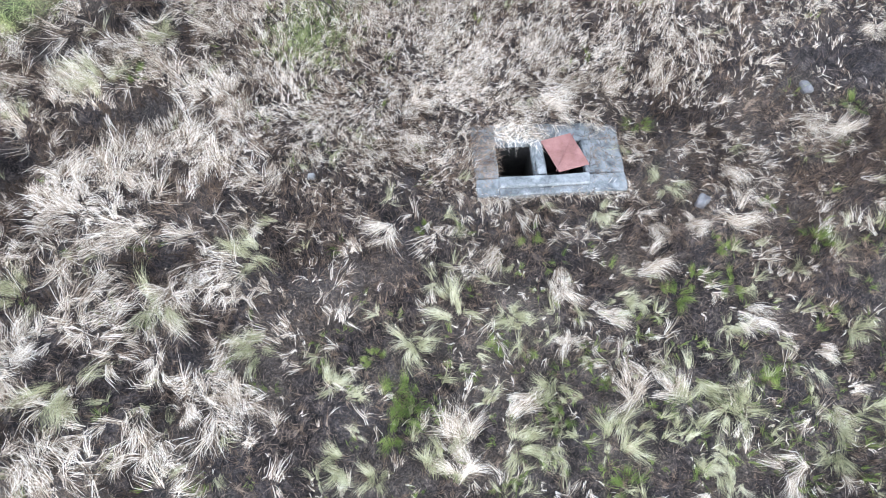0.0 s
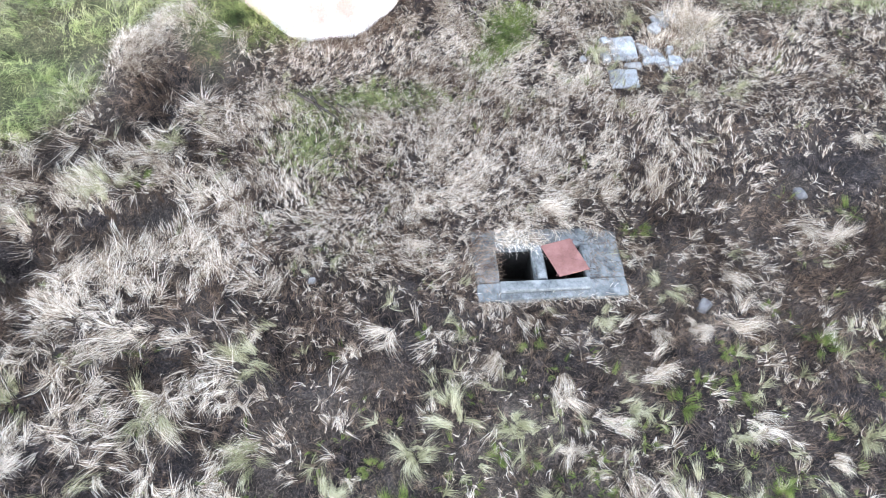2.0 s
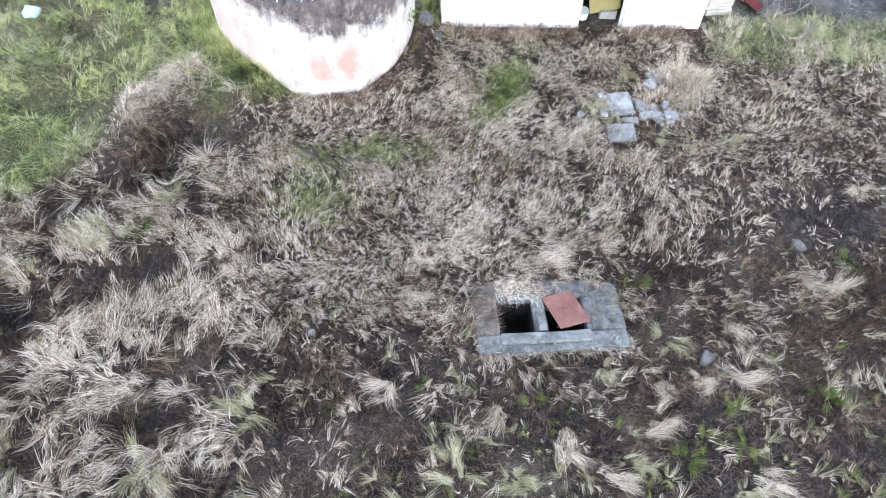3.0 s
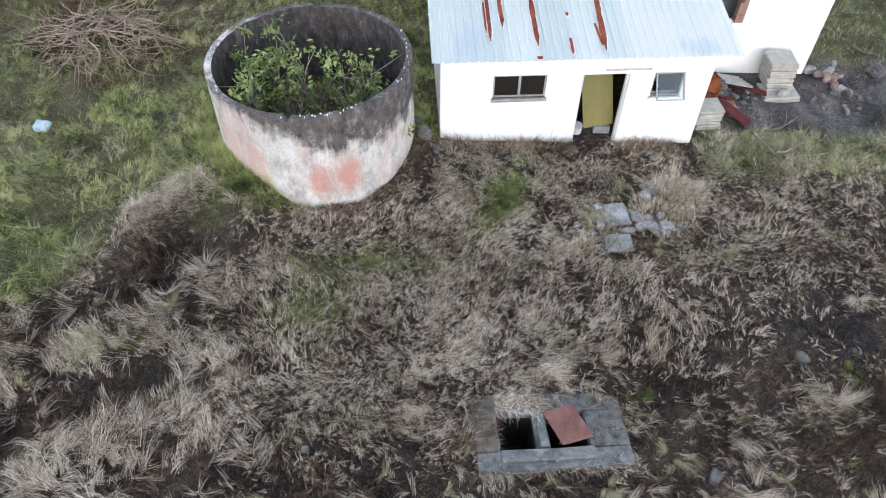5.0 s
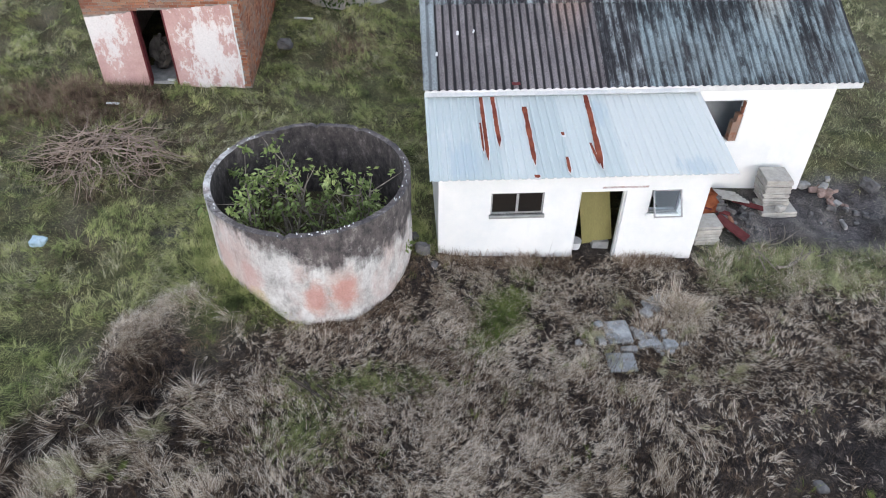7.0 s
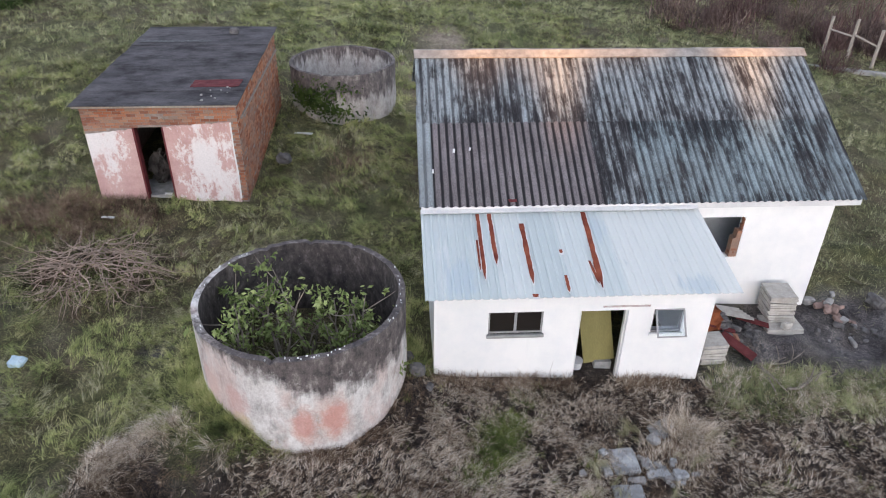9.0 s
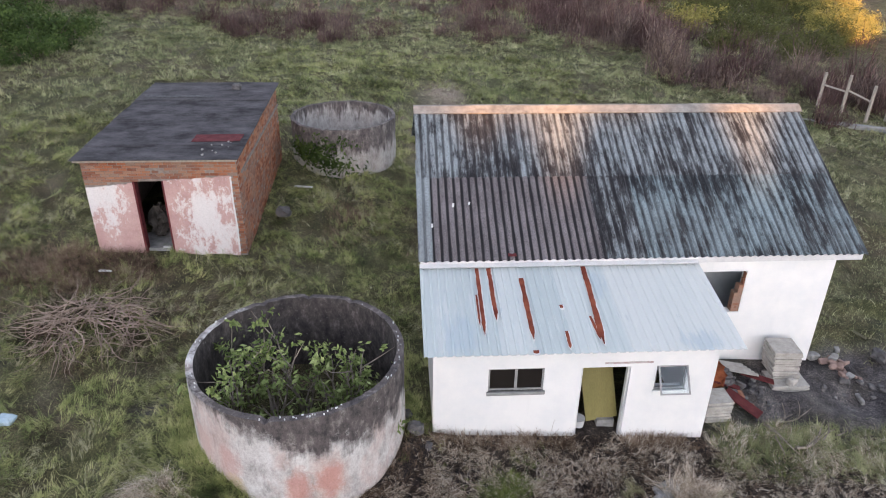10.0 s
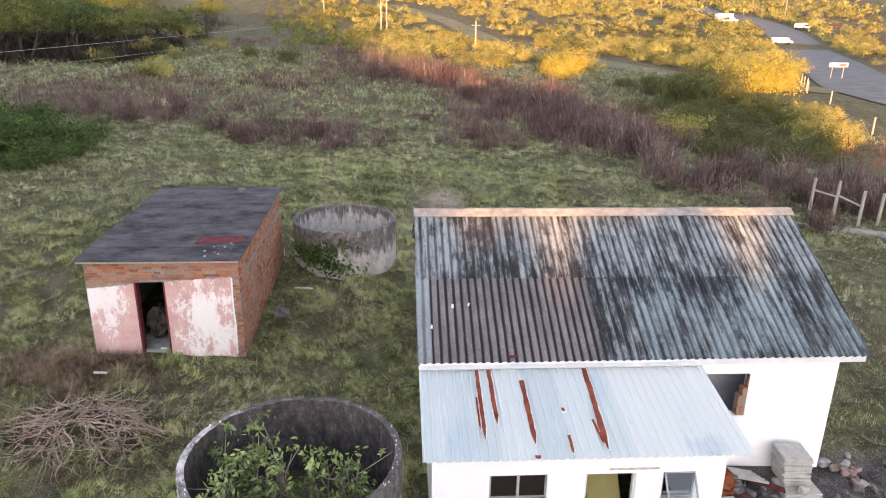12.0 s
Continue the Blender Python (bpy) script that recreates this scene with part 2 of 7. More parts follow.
M_DARKBARK = simple("dark_bark", (0.04, 0.032, 0.027), (0.1, 0.085, 0.072), 10, 0.9, 0.6)
M_BARK = simple("bark", (0.1, 0.08, 0.06), (0.22, 0.19, 0.16), 10, 0.9, 0.6)


def white_mat():
    m, n, l, b = mat("whitewash", 0.85)
    broad = noise_node(n, l, 1.4, 8, 0.7)
    streak = noise_node(n, l, 2.2, 6, 0.6, stretch=(1.2, 1.2, 0.18))
    grain = noise_node(n, l, 40, 5, 0.65)
    col = ramp(n, l, broad, (0.25, (0.72, 0.74, 0.75)), (0.6, (0.82, 0.82, 0.81)))
    col = mix(n, l, ramp(n, l, streak, (0.62, (0, 0, 0)), (0.8, (0.35, 0.35, 0.35))), col, (0.6, 0.62, 0.63))
    l.new(col, b.inputs["Base Color"])
    bump(n, l, b, grain, 0.35, 0.008)
    return m


M_WHITE = white_mat()
M_FASCIA = simple("white_paint", (0.62, 0.63, 0.64), (0.78, 0.78, 0.77), 3, 0.6, 0.2)
M_CONCRETE = simple("concrete", (0.22, 0.22, 0.22), (0.4, 0.4, 0.39), 5, 0.9, 0.5)
M_SLAB = simple("weathered_slab", (0.07, 0.077, 0.079), (0.3, 0.305, 0.3), 5, 0.92, 0.8, fine=22)
M_RUST = simple("rust", (0.13, 0.028, 0.02), (0.33, 0.1, 0.055), 2.2, 0.9, 0.5)
M_LID = simple("rusty_red_lid", (0.15, 0.07, 0.06), (0.26, 0.135, 0.118), 4, 0.8, 0.4)
M_DARK = simple("dark_interior", (0.03, 0.028, 0.026), (0.06, 0.055, 0.05), 3, 0.95, 0.2)
M_BOARD = simple("olive_board", (0.2, 0.175, 0.06), (0.27, 0.24, 0.085), 1.5, 0.6, 0.15, stretch=(1, 1, 0.2))
M_STEEL = simple("grey_frame", (0.24, 0.24, 0.24), (0.42, 0.42, 0.42), 8, 0.55, 0.2)
M_PAVER = simple("grey_paver", (0.36, 0.34, 0.31), (0.55, 0.53, 0.49), 5, 0.9, 0.4)
M_OLDSLAB = simple("old_slab", (0.2, 0.21, 0.215), (0.5, 0.51, 0.52), 4, 0.92, 0.6, fine=25)
M_GREYSTONE = simple("grey_stone", (0.07, 0.067, 0.068), (0.21, 0.2, 0.2), 5, 0.92, 0.6)
M_STONE = simple("broken_masonry", (0.2, 0.195, 0.19), (0.42, 0.41, 0.4), 5, 0.92, 0.6)
M_ASPHALT = simple("asphalt", (0.1, 0.105, 0.115), (0.16, 0.165, 0.175), 0.4, 0.8, 0.4)
M_WOOD = simple("grey_timber", (0.26, 0.23, 0.2), (0.46, 0.42, 0.37), 3, 0.85, 0.5, stretch=(6, 6, 0.6))
M_VEHICLE = simple("white_vehicle_paint", (0.75, 0.75, 0.74), (0.82, 0.82, 0.81), 2, 0.35, 0.05)
M_TYRE = simple("rubber", (0.02, 0.02, 0.02), (0.04, 0.04, 0.04), 8, 0.9, 0.2)
M_BLUE = simple("pale_blue_plastic", (0.35, 0.5, 0.6), (0.5, 0.62, 0.7), 6, 0.5, 0.3)
M_WIRE = simple("wire", (0.16, 0.15, 0.15), (0.24, 0.23, 0.22), 5, 0.5, 0.1)
# near-black opaque glass: the unlit inside is put into its colour
m_g, n_g, l_g, b_g = mat("dark_glass", 0.12)
b_g.inputs["Base Color"].default_value = (0.02, 0.017, 0.015, 1)
b_g.inputs["Specular IOR Level"].default_value = 0.15
b_g.inputs["Roughness"].default_value = 0.1
M_GLASS = m_g
m_g, n_g, l_g, b_g = mat("clear_glass", 0.03)
b_g.inputs["Base Color"].default_value = (0.85, 0.92, 0.95, 1)
b_g.inputs["Transmission Weight"].default_value = 1.0
M_CLEAR = m_g


def tank_mat(name, stain_low, blots=(), rose=0.75, grime_gain=1.0, side=0.0, flecks=0.7, runs=0.7, chalk=1.0):
    """Concrete that is black with lichen at the top and carries old limewash lower down. blots: (place, radius, colour) of old paint."""
    m, n, l, b = mat(name, 0.92)
    tc = n.new("ShaderNodeTexCoord").outputs["Object"]
    sep = n.new("ShaderNodeSeparateXYZ")
    l.new(tc, sep.inputs[0])
    streak = noise_node(n, l, 3.0, 8, 0.7, tc, (1.6, 1.6, 0.35))
    blotch = noise_node(n, l, 1.7, 12, 0.72, tc)
    fine = noise_node(n, l, 28, 6, 0.7, tc)
    wash = ramp(n, l, noise_node(n, l, 3.4, 14, 0.8, tc, (1, 1, 0.6)), (0.3, (0.22, 0.2, 0.195)), (0.4, (0.44, 0.415, 0.4)), (0.5, (0.64, 0.615, 0.595)), (0.6, (0.8, 0.785, 0.765)))
    wash = mix(n, l, 1.0, wash, (chalk, chalk, chalk), "MULTIPLY")
    pink = ramp(n, l, noise_node(n, l, 1.1, 6, 0.65, tc, (1, 1, 0.6)), (0.5, (0, 0, 0)), (0.6, (rose, rose, rose)))
    wash = mix(n, l, pink, wash, (0.56, 0.4, 0.36))
    for at, size, colour in blots:
        mp = n.new("ShaderNodeMapping")
        mp.inputs["Location"].default_value = (-at[0], -at[1], -at[2] * 0.6)
        mp.inputs["Scale"].default_value = (1, 1, 0.6)
        l.new(tc, mp.inputs["Vector"])
        vd = n.new("ShaderNodeVectorMath")
        vd.operation = "LENGTH"
        l.new(mp.outputs[0], vd.inputs[0])
        wob = n.new("ShaderNodeMath")
        wob.operation = "MULTIPLY_ADD"
        wob.inputs[1].default_value = 1.6 * size
        l.new(noise_node(n, l, 3.5, 10, 0.75, tc), wob.inputs[0])
        l.new(vd.outputs["Value"], wob.inputs[2])
        wash = mix(n, l, ramp(n, l, wob.outputs[0], (1.25 * size, (0.75, 0.75, 0.75)), (1.75 * size, (0, 0, 0))), wash, colour)
    grime = ramp(n, l, noise_node(n, l, 5.0, 12, 0.75, tc, (1, 1, 0.6)), (0.35, (0.03 * grime_gain, 0.028 * grime_gain, 0.031 * grime_gain)), (0.55, (0.095 * grime_gain, 0.083 * grime_gain, 0.08 * grime_gain)), (0.72, (0.24 * grime_gain, 0.22 * grime_gain, 0.21 * grime_gain)))
    grime = mix(n, l, ramp(n, l, noise_node(n, l, 9, 10, 0.8, tc), (0.6, (0, 0, 0)), (0.68, (flecks, flecks, flecks))), grime, (0.5, 0.5, 0.49))
    h = n.new("ShaderNodeMath")
    h.operation = "MULTIPLY_ADD"
    h.inputs[1].default_value, h.inputs[2].default_value = 0.75, -stain_low - 0.41
    l.new(sep.outputs["Z"], h.inputs[0])
    last = h.outputs[0]
    for v, gain in ((sep.outputs["X"], side), (streak, runs), (blotch, 1.6 - runs), (fine, 0.22), (noise_node(n, l, 0.7, 3, 0.5, tc), 0.6)):
        ad = n.new("ShaderNodeMath")
        ad.operation = "MULTIPLY_ADD"
        ad.inputs[1].default_value = gain
        l.new(v, ad.inputs[0])
        l.new(last, ad.inputs[2])
        last = ad.outputs[0]
    f = ramp(n, l, last, (0.52, (0, 0, 0)), (0.61, (0.45, 0.45, 0.45)), (0.74, (1, 1, 1)))
    col = mix(n, l, f, wash, grime)
    col = mix(n, l, 0.35, col, ramp(n, l, fine, (0.3, (0.45, 0.45, 0.45)), (0.6, (1, 1, 1))), "MULTIPLY")
    l.new(col, b.inputs["Base Color"])
    bump(n, l, b, fine, 0.6, 0.015)
    return m


SALMON = (0.56, 0.27, 0.215)
M_TANK = tank_mat("limewashed_tank", 1.62, (((0.15, -1.95, 0.95), 0.3, SALMON), ((0.66, -1.84, 1.0), 0.33, SALMON), ((-1.0, -1.68, 1.3), 0.3, (0.56, 0.36, 0.33)), ((-1.5, -1.25, 1.45), 0.36, (0.58, 0.42, 0.38)), ((-0.95, -1.7, 0.7), 0.28, (0.62, 0.5, 0.3))), 0.5, 1.5, 0.19, 0.85, 0.7, 0.9)
M_TANK2 = tank_mat("grey_tank", 1.05, (), 0.12, 1.9, 0.0, 0.4, 1.45, 0.62)
# inner wall: the dark tone covers nearly the full height
M_TANK_IN = tank_mat("dark_tank_inside", 0.55, (), 0.0, 0.95, 0.0, 0.5)
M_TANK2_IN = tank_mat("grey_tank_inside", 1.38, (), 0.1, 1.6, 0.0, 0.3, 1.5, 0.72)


def roof_mat(name, bias, gain=1.0, tint=(1, 1, 1), dirt=0.7, even=False):
    """Old fibre cement: dark lichen, pale scoured patches running down the slope. dirt: how dark the painted valleys
    are.
    """
    m, n, l, b = mat(name, 0.9)
    tc = n.new("ShaderNodeTexCoord").outputs["Object"]
    sep = n.new("ShaderNodeSeparateXYZ")
    l.new(tc, sep.inputs[0])
    big = noise_node(n, l, 0.5, 7, 0.72, tc, (1, 0.8, 0.8))
    streak = noise_node(n, l, 1.0, 8, 0.75, tc, (7, 0.9, 0.9))
    fine = noise_node(n, l, 30, 6, 0.7, tc)
    ad = n.new("ShaderNodeMath")
    ad.operation = "MULTIPLY_ADD"
    ad.inputs[1].default_value = 0.75
    l.new(streak, ad.inputs[0])
    sc = n.new("ShaderNodeMath")
    sc.operation = "MULTIPLY"
    sc.inputs[1].default_value = 0.8
    l.new(big, sc.inputs[0])
    l.new(sc.outputs[0], ad.inputs[2])
    oi = n.new("ShaderNodeObjectInfo")
    sh = n.new("ShaderNodeMath")
    sh.operation = "MULTIPLY_ADD"
    sh.inputs[1].default_value, sh.inputs[2].default_value = 0.1, bias
    l.new(oi.outputs["Random"], sh.inputs[0])
    ws = n.new("ShaderNodeMath")
    ws.operation = "ADD"
    l.new(ad.outputs[0], ws.inputs[0])
    l.new(sh.outputs[0], ws.inputs[1])
    col = ramp(n, l, ws.outputs[0], (0.52, (0.03, 0.03, 0.034)), (0.6, (0.075, 0.078, 0.085)), (0.64, (0.17, 0.188, 0.2)), (0.72, (0.3, 0.34, 0.36)))
    if even:
        col = ramp(n, l, ws.outputs[0], (0.42, (0.1, 0.098, 0.1)), (0.6, (0.17, 0.165, 0.168)), (0.78, (0.25, 0.245, 0.25)))
    col = mix(n, l, 1.0, col, tuple(gain * q for q in tint), "MULTIPLY")
    brown = ramp(n, l, noise_node(n, l, 0.35, 3, 0.5, tc), (0.5, (0, 0, 0)), (0.62, (0.4, 0.4, 0.4)))
    col = mix(n, l, brown, col, mix(n, l, 0.6, col, (0.11, 0.1, 0.1)))
    col = mix(n, l, 0.6, col, ramp(n, l, fine, (0.35, (0.4, 0.4, 0.4)), (0.6, (1.1, 1.1, 1.1))), "MULTIPLY")
    # groove shading painted along the corrugation's valleys, along with dirt, broken by streaks
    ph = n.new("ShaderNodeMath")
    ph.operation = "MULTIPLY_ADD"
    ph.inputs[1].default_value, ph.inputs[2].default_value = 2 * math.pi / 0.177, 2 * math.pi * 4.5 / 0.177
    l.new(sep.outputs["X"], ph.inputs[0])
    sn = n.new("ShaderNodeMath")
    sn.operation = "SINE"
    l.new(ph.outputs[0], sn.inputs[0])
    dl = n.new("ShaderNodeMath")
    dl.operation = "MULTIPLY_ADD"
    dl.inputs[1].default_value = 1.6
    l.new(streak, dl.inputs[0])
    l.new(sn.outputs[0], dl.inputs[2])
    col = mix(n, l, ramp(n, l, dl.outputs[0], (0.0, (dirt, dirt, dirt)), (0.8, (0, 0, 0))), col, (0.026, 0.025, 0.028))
    l.new(col, b.inputs["Base Color"])
    bump(n, l, b, fine, 0.5, 0.008)
    return m


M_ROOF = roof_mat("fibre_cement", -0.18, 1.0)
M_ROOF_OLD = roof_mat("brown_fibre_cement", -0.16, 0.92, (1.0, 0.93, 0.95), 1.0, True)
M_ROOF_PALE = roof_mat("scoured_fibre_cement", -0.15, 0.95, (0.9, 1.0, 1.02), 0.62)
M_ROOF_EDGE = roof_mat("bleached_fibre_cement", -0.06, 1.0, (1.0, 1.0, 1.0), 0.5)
M_RIDGE = simple("ridge_cement", (0.2, 0.19, 0.18), (0.38, 0.36, 0.34), 4, 0.9, 0.4)


def sheet_mat():
    m, n, l, b = mat("painted_roof_sheet", 0.55)
    b.inputs["Specular IOR Level"].default_value = 0.3
    o = n.new("ShaderNodeObjectInfo")
    tc = n.new("ShaderNodeTexCoord").outputs["Object"]
    tone = ramp(n, l, o.outputs["Random"], (0.0, (0.45, 0.51, 0.515)), (0.5, (0.51, 0.565, 0.565)), (1.0, (0.58, 0.61, 0.6)))
    wear = noise_node(n, l, 1.6, 9, 0.72, tc, (4, 0.45, 0.45))
    col = mix(n, l, ramp(n, l, wear, (0.52, (0, 0, 0)), (0.68, (0.7, 0.7, 0.7))), tone, (0.62, 0.64, 0.64))
    sep = n.new("ShaderNodeSeparateXYZ")
    l.new(tc, sep.inputs[0])
    col = mix(n, l, ramp(n, l, sep.outputs["X"], (0.9, (0, 0, 0)), (1.0, (0.75, 0.75, 0.75))), col, (0.61, 0.63, 0.615))
    # blue paint that has lasted in three places
    for at, size in (((2.35, -1.2), (0.55, 0.5)), ((0.75, 0.55), (0.3, 0.7)), ((-2.2, -0.9), (0.5, 0.9))):
        mp = n.new("ShaderNodeMapping")
        mp.inputs["Location"].default_value = (-at[0] / size[0] / 2, -at[1] / size[1] / 2, 0)
        mp.inputs["Scale"].default_value = (0.5 / size[0], 0.5 / size[1], 0)
        l.new(tc, mp.inputs["Vector"])
        ln = n.new("ShaderNodeVectorMath")
        ln.operation = "LENGTH"
        l.new(mp.outputs[0], ln.inputs[0])
        q = n.new("ShaderNodeMath")
        q.operation = "MULTIPLY_ADD"
        q.inputs[1].default_value = 1.0
        l.new(noise_node(n, l, 2.0, 8, 0.7, tc, (4, 0.6, 0.6)), q.inputs[0])
        l.new(ln.outputs["Value"], q.inputs[2])
        col = mix(n, l, ramp(n, l, q.outputs[0], (0.7, (0.6, 0.6, 0.6)), (0.86, (0, 0, 0))), col, (0.4, 0.48, 0.53))
    dark = noise_node(n, l, 2.5, 9, 0.75, tc, (5, 0.6, 0.6))
    col = mix(n, l, ramp(n, l, dark, (0.6, (0, 0, 0)), (0.72, (0.5, 0.5, 0.5))), col, (0.27, 0.33, 0.38))
    l.new(col, b.inputs["Base Color"])
    bump(n, l, b, wear, 0.15, 0.005)
    return m


M_SHEET = sheet_mat()
M_HUTROOF = simple("dark_roof_sheet", (0.035, 0.033, 0.037), (0.135, 0.13, 0.14), 1.6, 0.9, 0.5, stretch=(0.8, 1.3, 1), fine=14)


def brick_mat():
    m, n, l, b = mat("brick", 0.9)
    o = n.new("ShaderNodeObjectInfo")
    g = n.new("ShaderNodeNewGeometry")
    s = n.new("ShaderNodeMath")
    s.operation = "ADD"
    l.new(o.outputs["Random"], s.inputs[0])
    l.new(g.outputs["Random Per Island"], s.inputs[1])
    fr = n.new("ShaderNodeMath")
    fr.operation = "FRACT"
    l.new(s.outputs[0], fr.inputs[0])
    col = ramp(n, l, fr.outputs[0], (0.1, (0.24, 0.085, 0.045)), (0.5, (0.36, 0.14, 0.075)), (0.85, (0.42, 0.2, 0.12)), (1.0, (0.27, 0.2, 0.165)))
    tc = n.new("ShaderNodeTexCoord").outputs["Object"]
    fine = noise_node(n, l, 35, 5, 0.7, tc)
    geo = n.new("ShaderNodeNewGeometry")
    dirt = noise_node(n, l, 1.2, 6, 0.7, geo.outputs["Position"])
    col = mix(n, l, ramp(n, l, dirt, (0.42, (0, 0, 0)), (0.62, (0.55, 0.55, 0.55))), col, (0.24, 0.2, 0.175))
    col = mix(n, l, 0.5, col, ramp(n, l, fine, (0.3, (0.5, 0.5, 0.5)), (0.6, (1, 1, 1))), "MULTIPLY")
    l.new(col, b.inputs["Base Color"])
    bump(n, l, b, fine, 0.5, 0.006)
    return m


M_BRICK = brick_mat()
M_MORTAR = simple("mortar", (0.2, 0.17, 0.15), (0.34, 0.3, 0.27), 6, 0.95, 0.5)


def plaster_mat(name, centre, size):
    """Pink limewash, worn to white in one broad patch and a few small ones."""
    m, n, l, b = mat(name, 0.9)
    tc = n.new("ShaderNodeTexCoord").outputs["Object"]
    big = noise_node(n, l, 1.3, 10, 0.72, tc)
    fine = noise_node(n, l, 30, 6, 0.7, tc)
    edge = noise_node(n, l, 2.6, 14, 0.78, tc, (1, 1, 0.6))
    mp = n.new("ShaderNodeMapping")
    mp.inputs["Location"].default_value = (-centre[0] / size[0], 0, -centre[1] / size[1])
    mp.inputs["Scale"].default_value = (1 / size[0], 0, 1 / size[1])
    l.new(tc, mp.inputs["Vector"])
    ln = n.new("ShaderNodeVectorMath")
    ln.operation = "LENGTH"
    l.new(mp.outputs[0], ln.inputs[0])
    ad = n.new("ShaderNodeMath")
    ad.operation = "MULTIPLY_ADD"
    ad.inputs[1].default_value = -6.5
    l.new(edge, ad.inputs[0])
    l.new(ln.outputs["Value"], ad.inputs[2])
    ad2 = n.new("ShaderNodeMath")
    ad2.operation = "ADD"
    ad2.inputs[1].default_value = 3.25
    l.new(ad.outputs[0], ad2.inputs[0])
    pink = ramp(n, l, big, (0.35, (0.43, 0.235, 0.21)), (0.62, (0.58, 0.37, 0.34)))
    white = ramp(n, l, ad2.outputs[0], (0.4, (0.95, 0.95, 0.95)), (0.75, (0.75, 0.75, 0.75)), (0.95, (0.3, 0.3, 0.3)), (1.0, (0.12, 0.12, 0.12)))
    col = mix(n, l, white, pink, (0.74, 0.71, 0.7))
    col = mix(n, l, ramp(n, l, edge, (0.66, (0, 0, 0)), (0.74, (0.6, 0.6, 0.6))), col, (0.3, 0.2, 0.17))
    col = mix(n, l, 0.35, col, ramp(n, l, fine, (0.3, (0.55, 0.55, 0.55)), (0.6, (1, 1, 1))), "MULTIPLY")
    l.new(col, b.inputs["Base Color"])
    bump(n, l, b, big, 0.5, 0.01)
    return m


M_PLASTER = plaster_mat("pink_plaster", (-1.85, 1.6), (0.65, 0.9))
M_PLASTER_WORN = plaster_mat("worn_pink_plaster", (0.95, 1.0), (0.85, 1.3))


# ---- helpers for building ----
def origin(ob):
    v = Vector((0, 0, 0))
    while ob:
        v += ob.location
        ob = ob.parent
    return v


def thing(name, at, label, category, group=""):
    e = new(name)
    e.location = at
    return tagged(e, label, category, group)


def part(name, bm, material, parent=None, label="", smooth=False):
    """One mesh object out of a bmesh that is given in the world's metres."""
    me = bpy.data.meshes.new(name)
    if parent:
        bmesh.ops.translate(bm, vec=-origin(parent), verts=bm.verts)
    bmesh.ops.recalc_face_normals(bm, faces=bm.faces)
    bm.to_mesh(me)
    bm.free()
    if smooth:
        me.shade_smooth()
        me.set_sharp_from_angle(angle=radians(42))
    me.materials.append(material)
    ob = new(name, me)
    if parent:
        ob.parent = parent
    if label:
        ob["label"] = label
    return ob


def box(bm, lo, hi, m=None):
    """A box between two corners, turned by m if given."""
    v = [bm.verts.new(Vector((x, y, z)) if m is None else m @ Vector((x, y, z))) for x in (lo[0], hi[0]) for y in (lo[1], hi[1]) for z in (lo[2], hi[2])]
    for a, b, c, d in ((0, 1, 3, 2), (4, 6, 7, 5), (0, 4, 5, 1), (2, 3, 7, 6), (0, 2, 6, 4), (1, 5, 7, 3)):
        bm.faces.new((v[a], v[b], v[c], v[d]))
    return v


def boxes(*pairs):
    bm = bmesh.new()
    for lo, hi in pairs:
        box(bm, lo, hi)
    return bm


def worn_box(lo, hi, cut=0.012, rough=0.0, seed=0, m=None, sub=0):
    """A box with bevelled, slightly uneven edges."""
    bm = bmesh.new()
    box(bm, lo, hi)
    bmesh.ops.bevel(bm, geom=list(bm.edges), offset=cut, segments=1, affect="EDGES")
    if sub:
        bmesh.ops.subdivide_edges(bm, edges=list(bm.edges), cuts=sub, use_grid_fill=True)
    if rough:
        for v in bm.verts:
            p = v.co * 9 + Vector((seed, seed * 2, 0))
            v.co += Vector((noise.noise(p), noise.noise(p + Vector((7, 0, 0))), noise.noise(p + Vector((0, 9, 0))))) * rough
    if m is not None:
        bmesh.ops.transform(bm, matrix=m, verts=bm.verts)
    return bm


def wall_y(x0, x1, y0, y1, z0, ztop, holes=()):
    """A wall along x with rectangular holes (x0, x1, z0, z1)."""
    xs = sorted({x0, x1, *[h[0] for h in holes], *[h[1] for h in holes]})
    bm = bmesh.new()
    for a, b in zip(xs, xs[1:]):
        cuts = sorted((h[2], h[3]) for h in holes if h[0] <= a + 1e-6 and h[1] >= b - 1e-6)
        z = z0
        for c, d in cuts:
            if c > z:
                box(bm, (a, y0, z), (b, y1, c))
            z = d
        if ztop > z:
            box(bm, (a, y0, z), (b, y1, ztop))
    bmesh.ops.remove_doubles(bm, verts=bm.verts, dist=1e-5)
    inner = [f for f in bm.faces if all(len(e.link_faces) > 2 for e in f.edges)]
    bmesh.ops.delete(bm, geom=inner, context="FACES_ONLY")
    return bm


def prism(pts, axis, a, b):
    """A flat outline pulled from a to b along an axis; the outline lies in the other two, in order."""
    bm = bmesh.new()
    def p(u, v, w):
        return {"x": (w, u, v), "y": (u, w, v), "z": (u, v, w)}[axis]
    A = [bm.verts.new(p(u, v, a)) for u, v in pts]
    B = [bm.verts.new(p(u, v, b)) for u, v in pts]
    bm.faces.new(A)
    bm.faces.new(list(reversed(B)))
    for i in range(len(pts)):
        j = (i + 1) % len(pts)
        bm.faces.new((A[i], B[i], B[j], A[j]))
    return bm


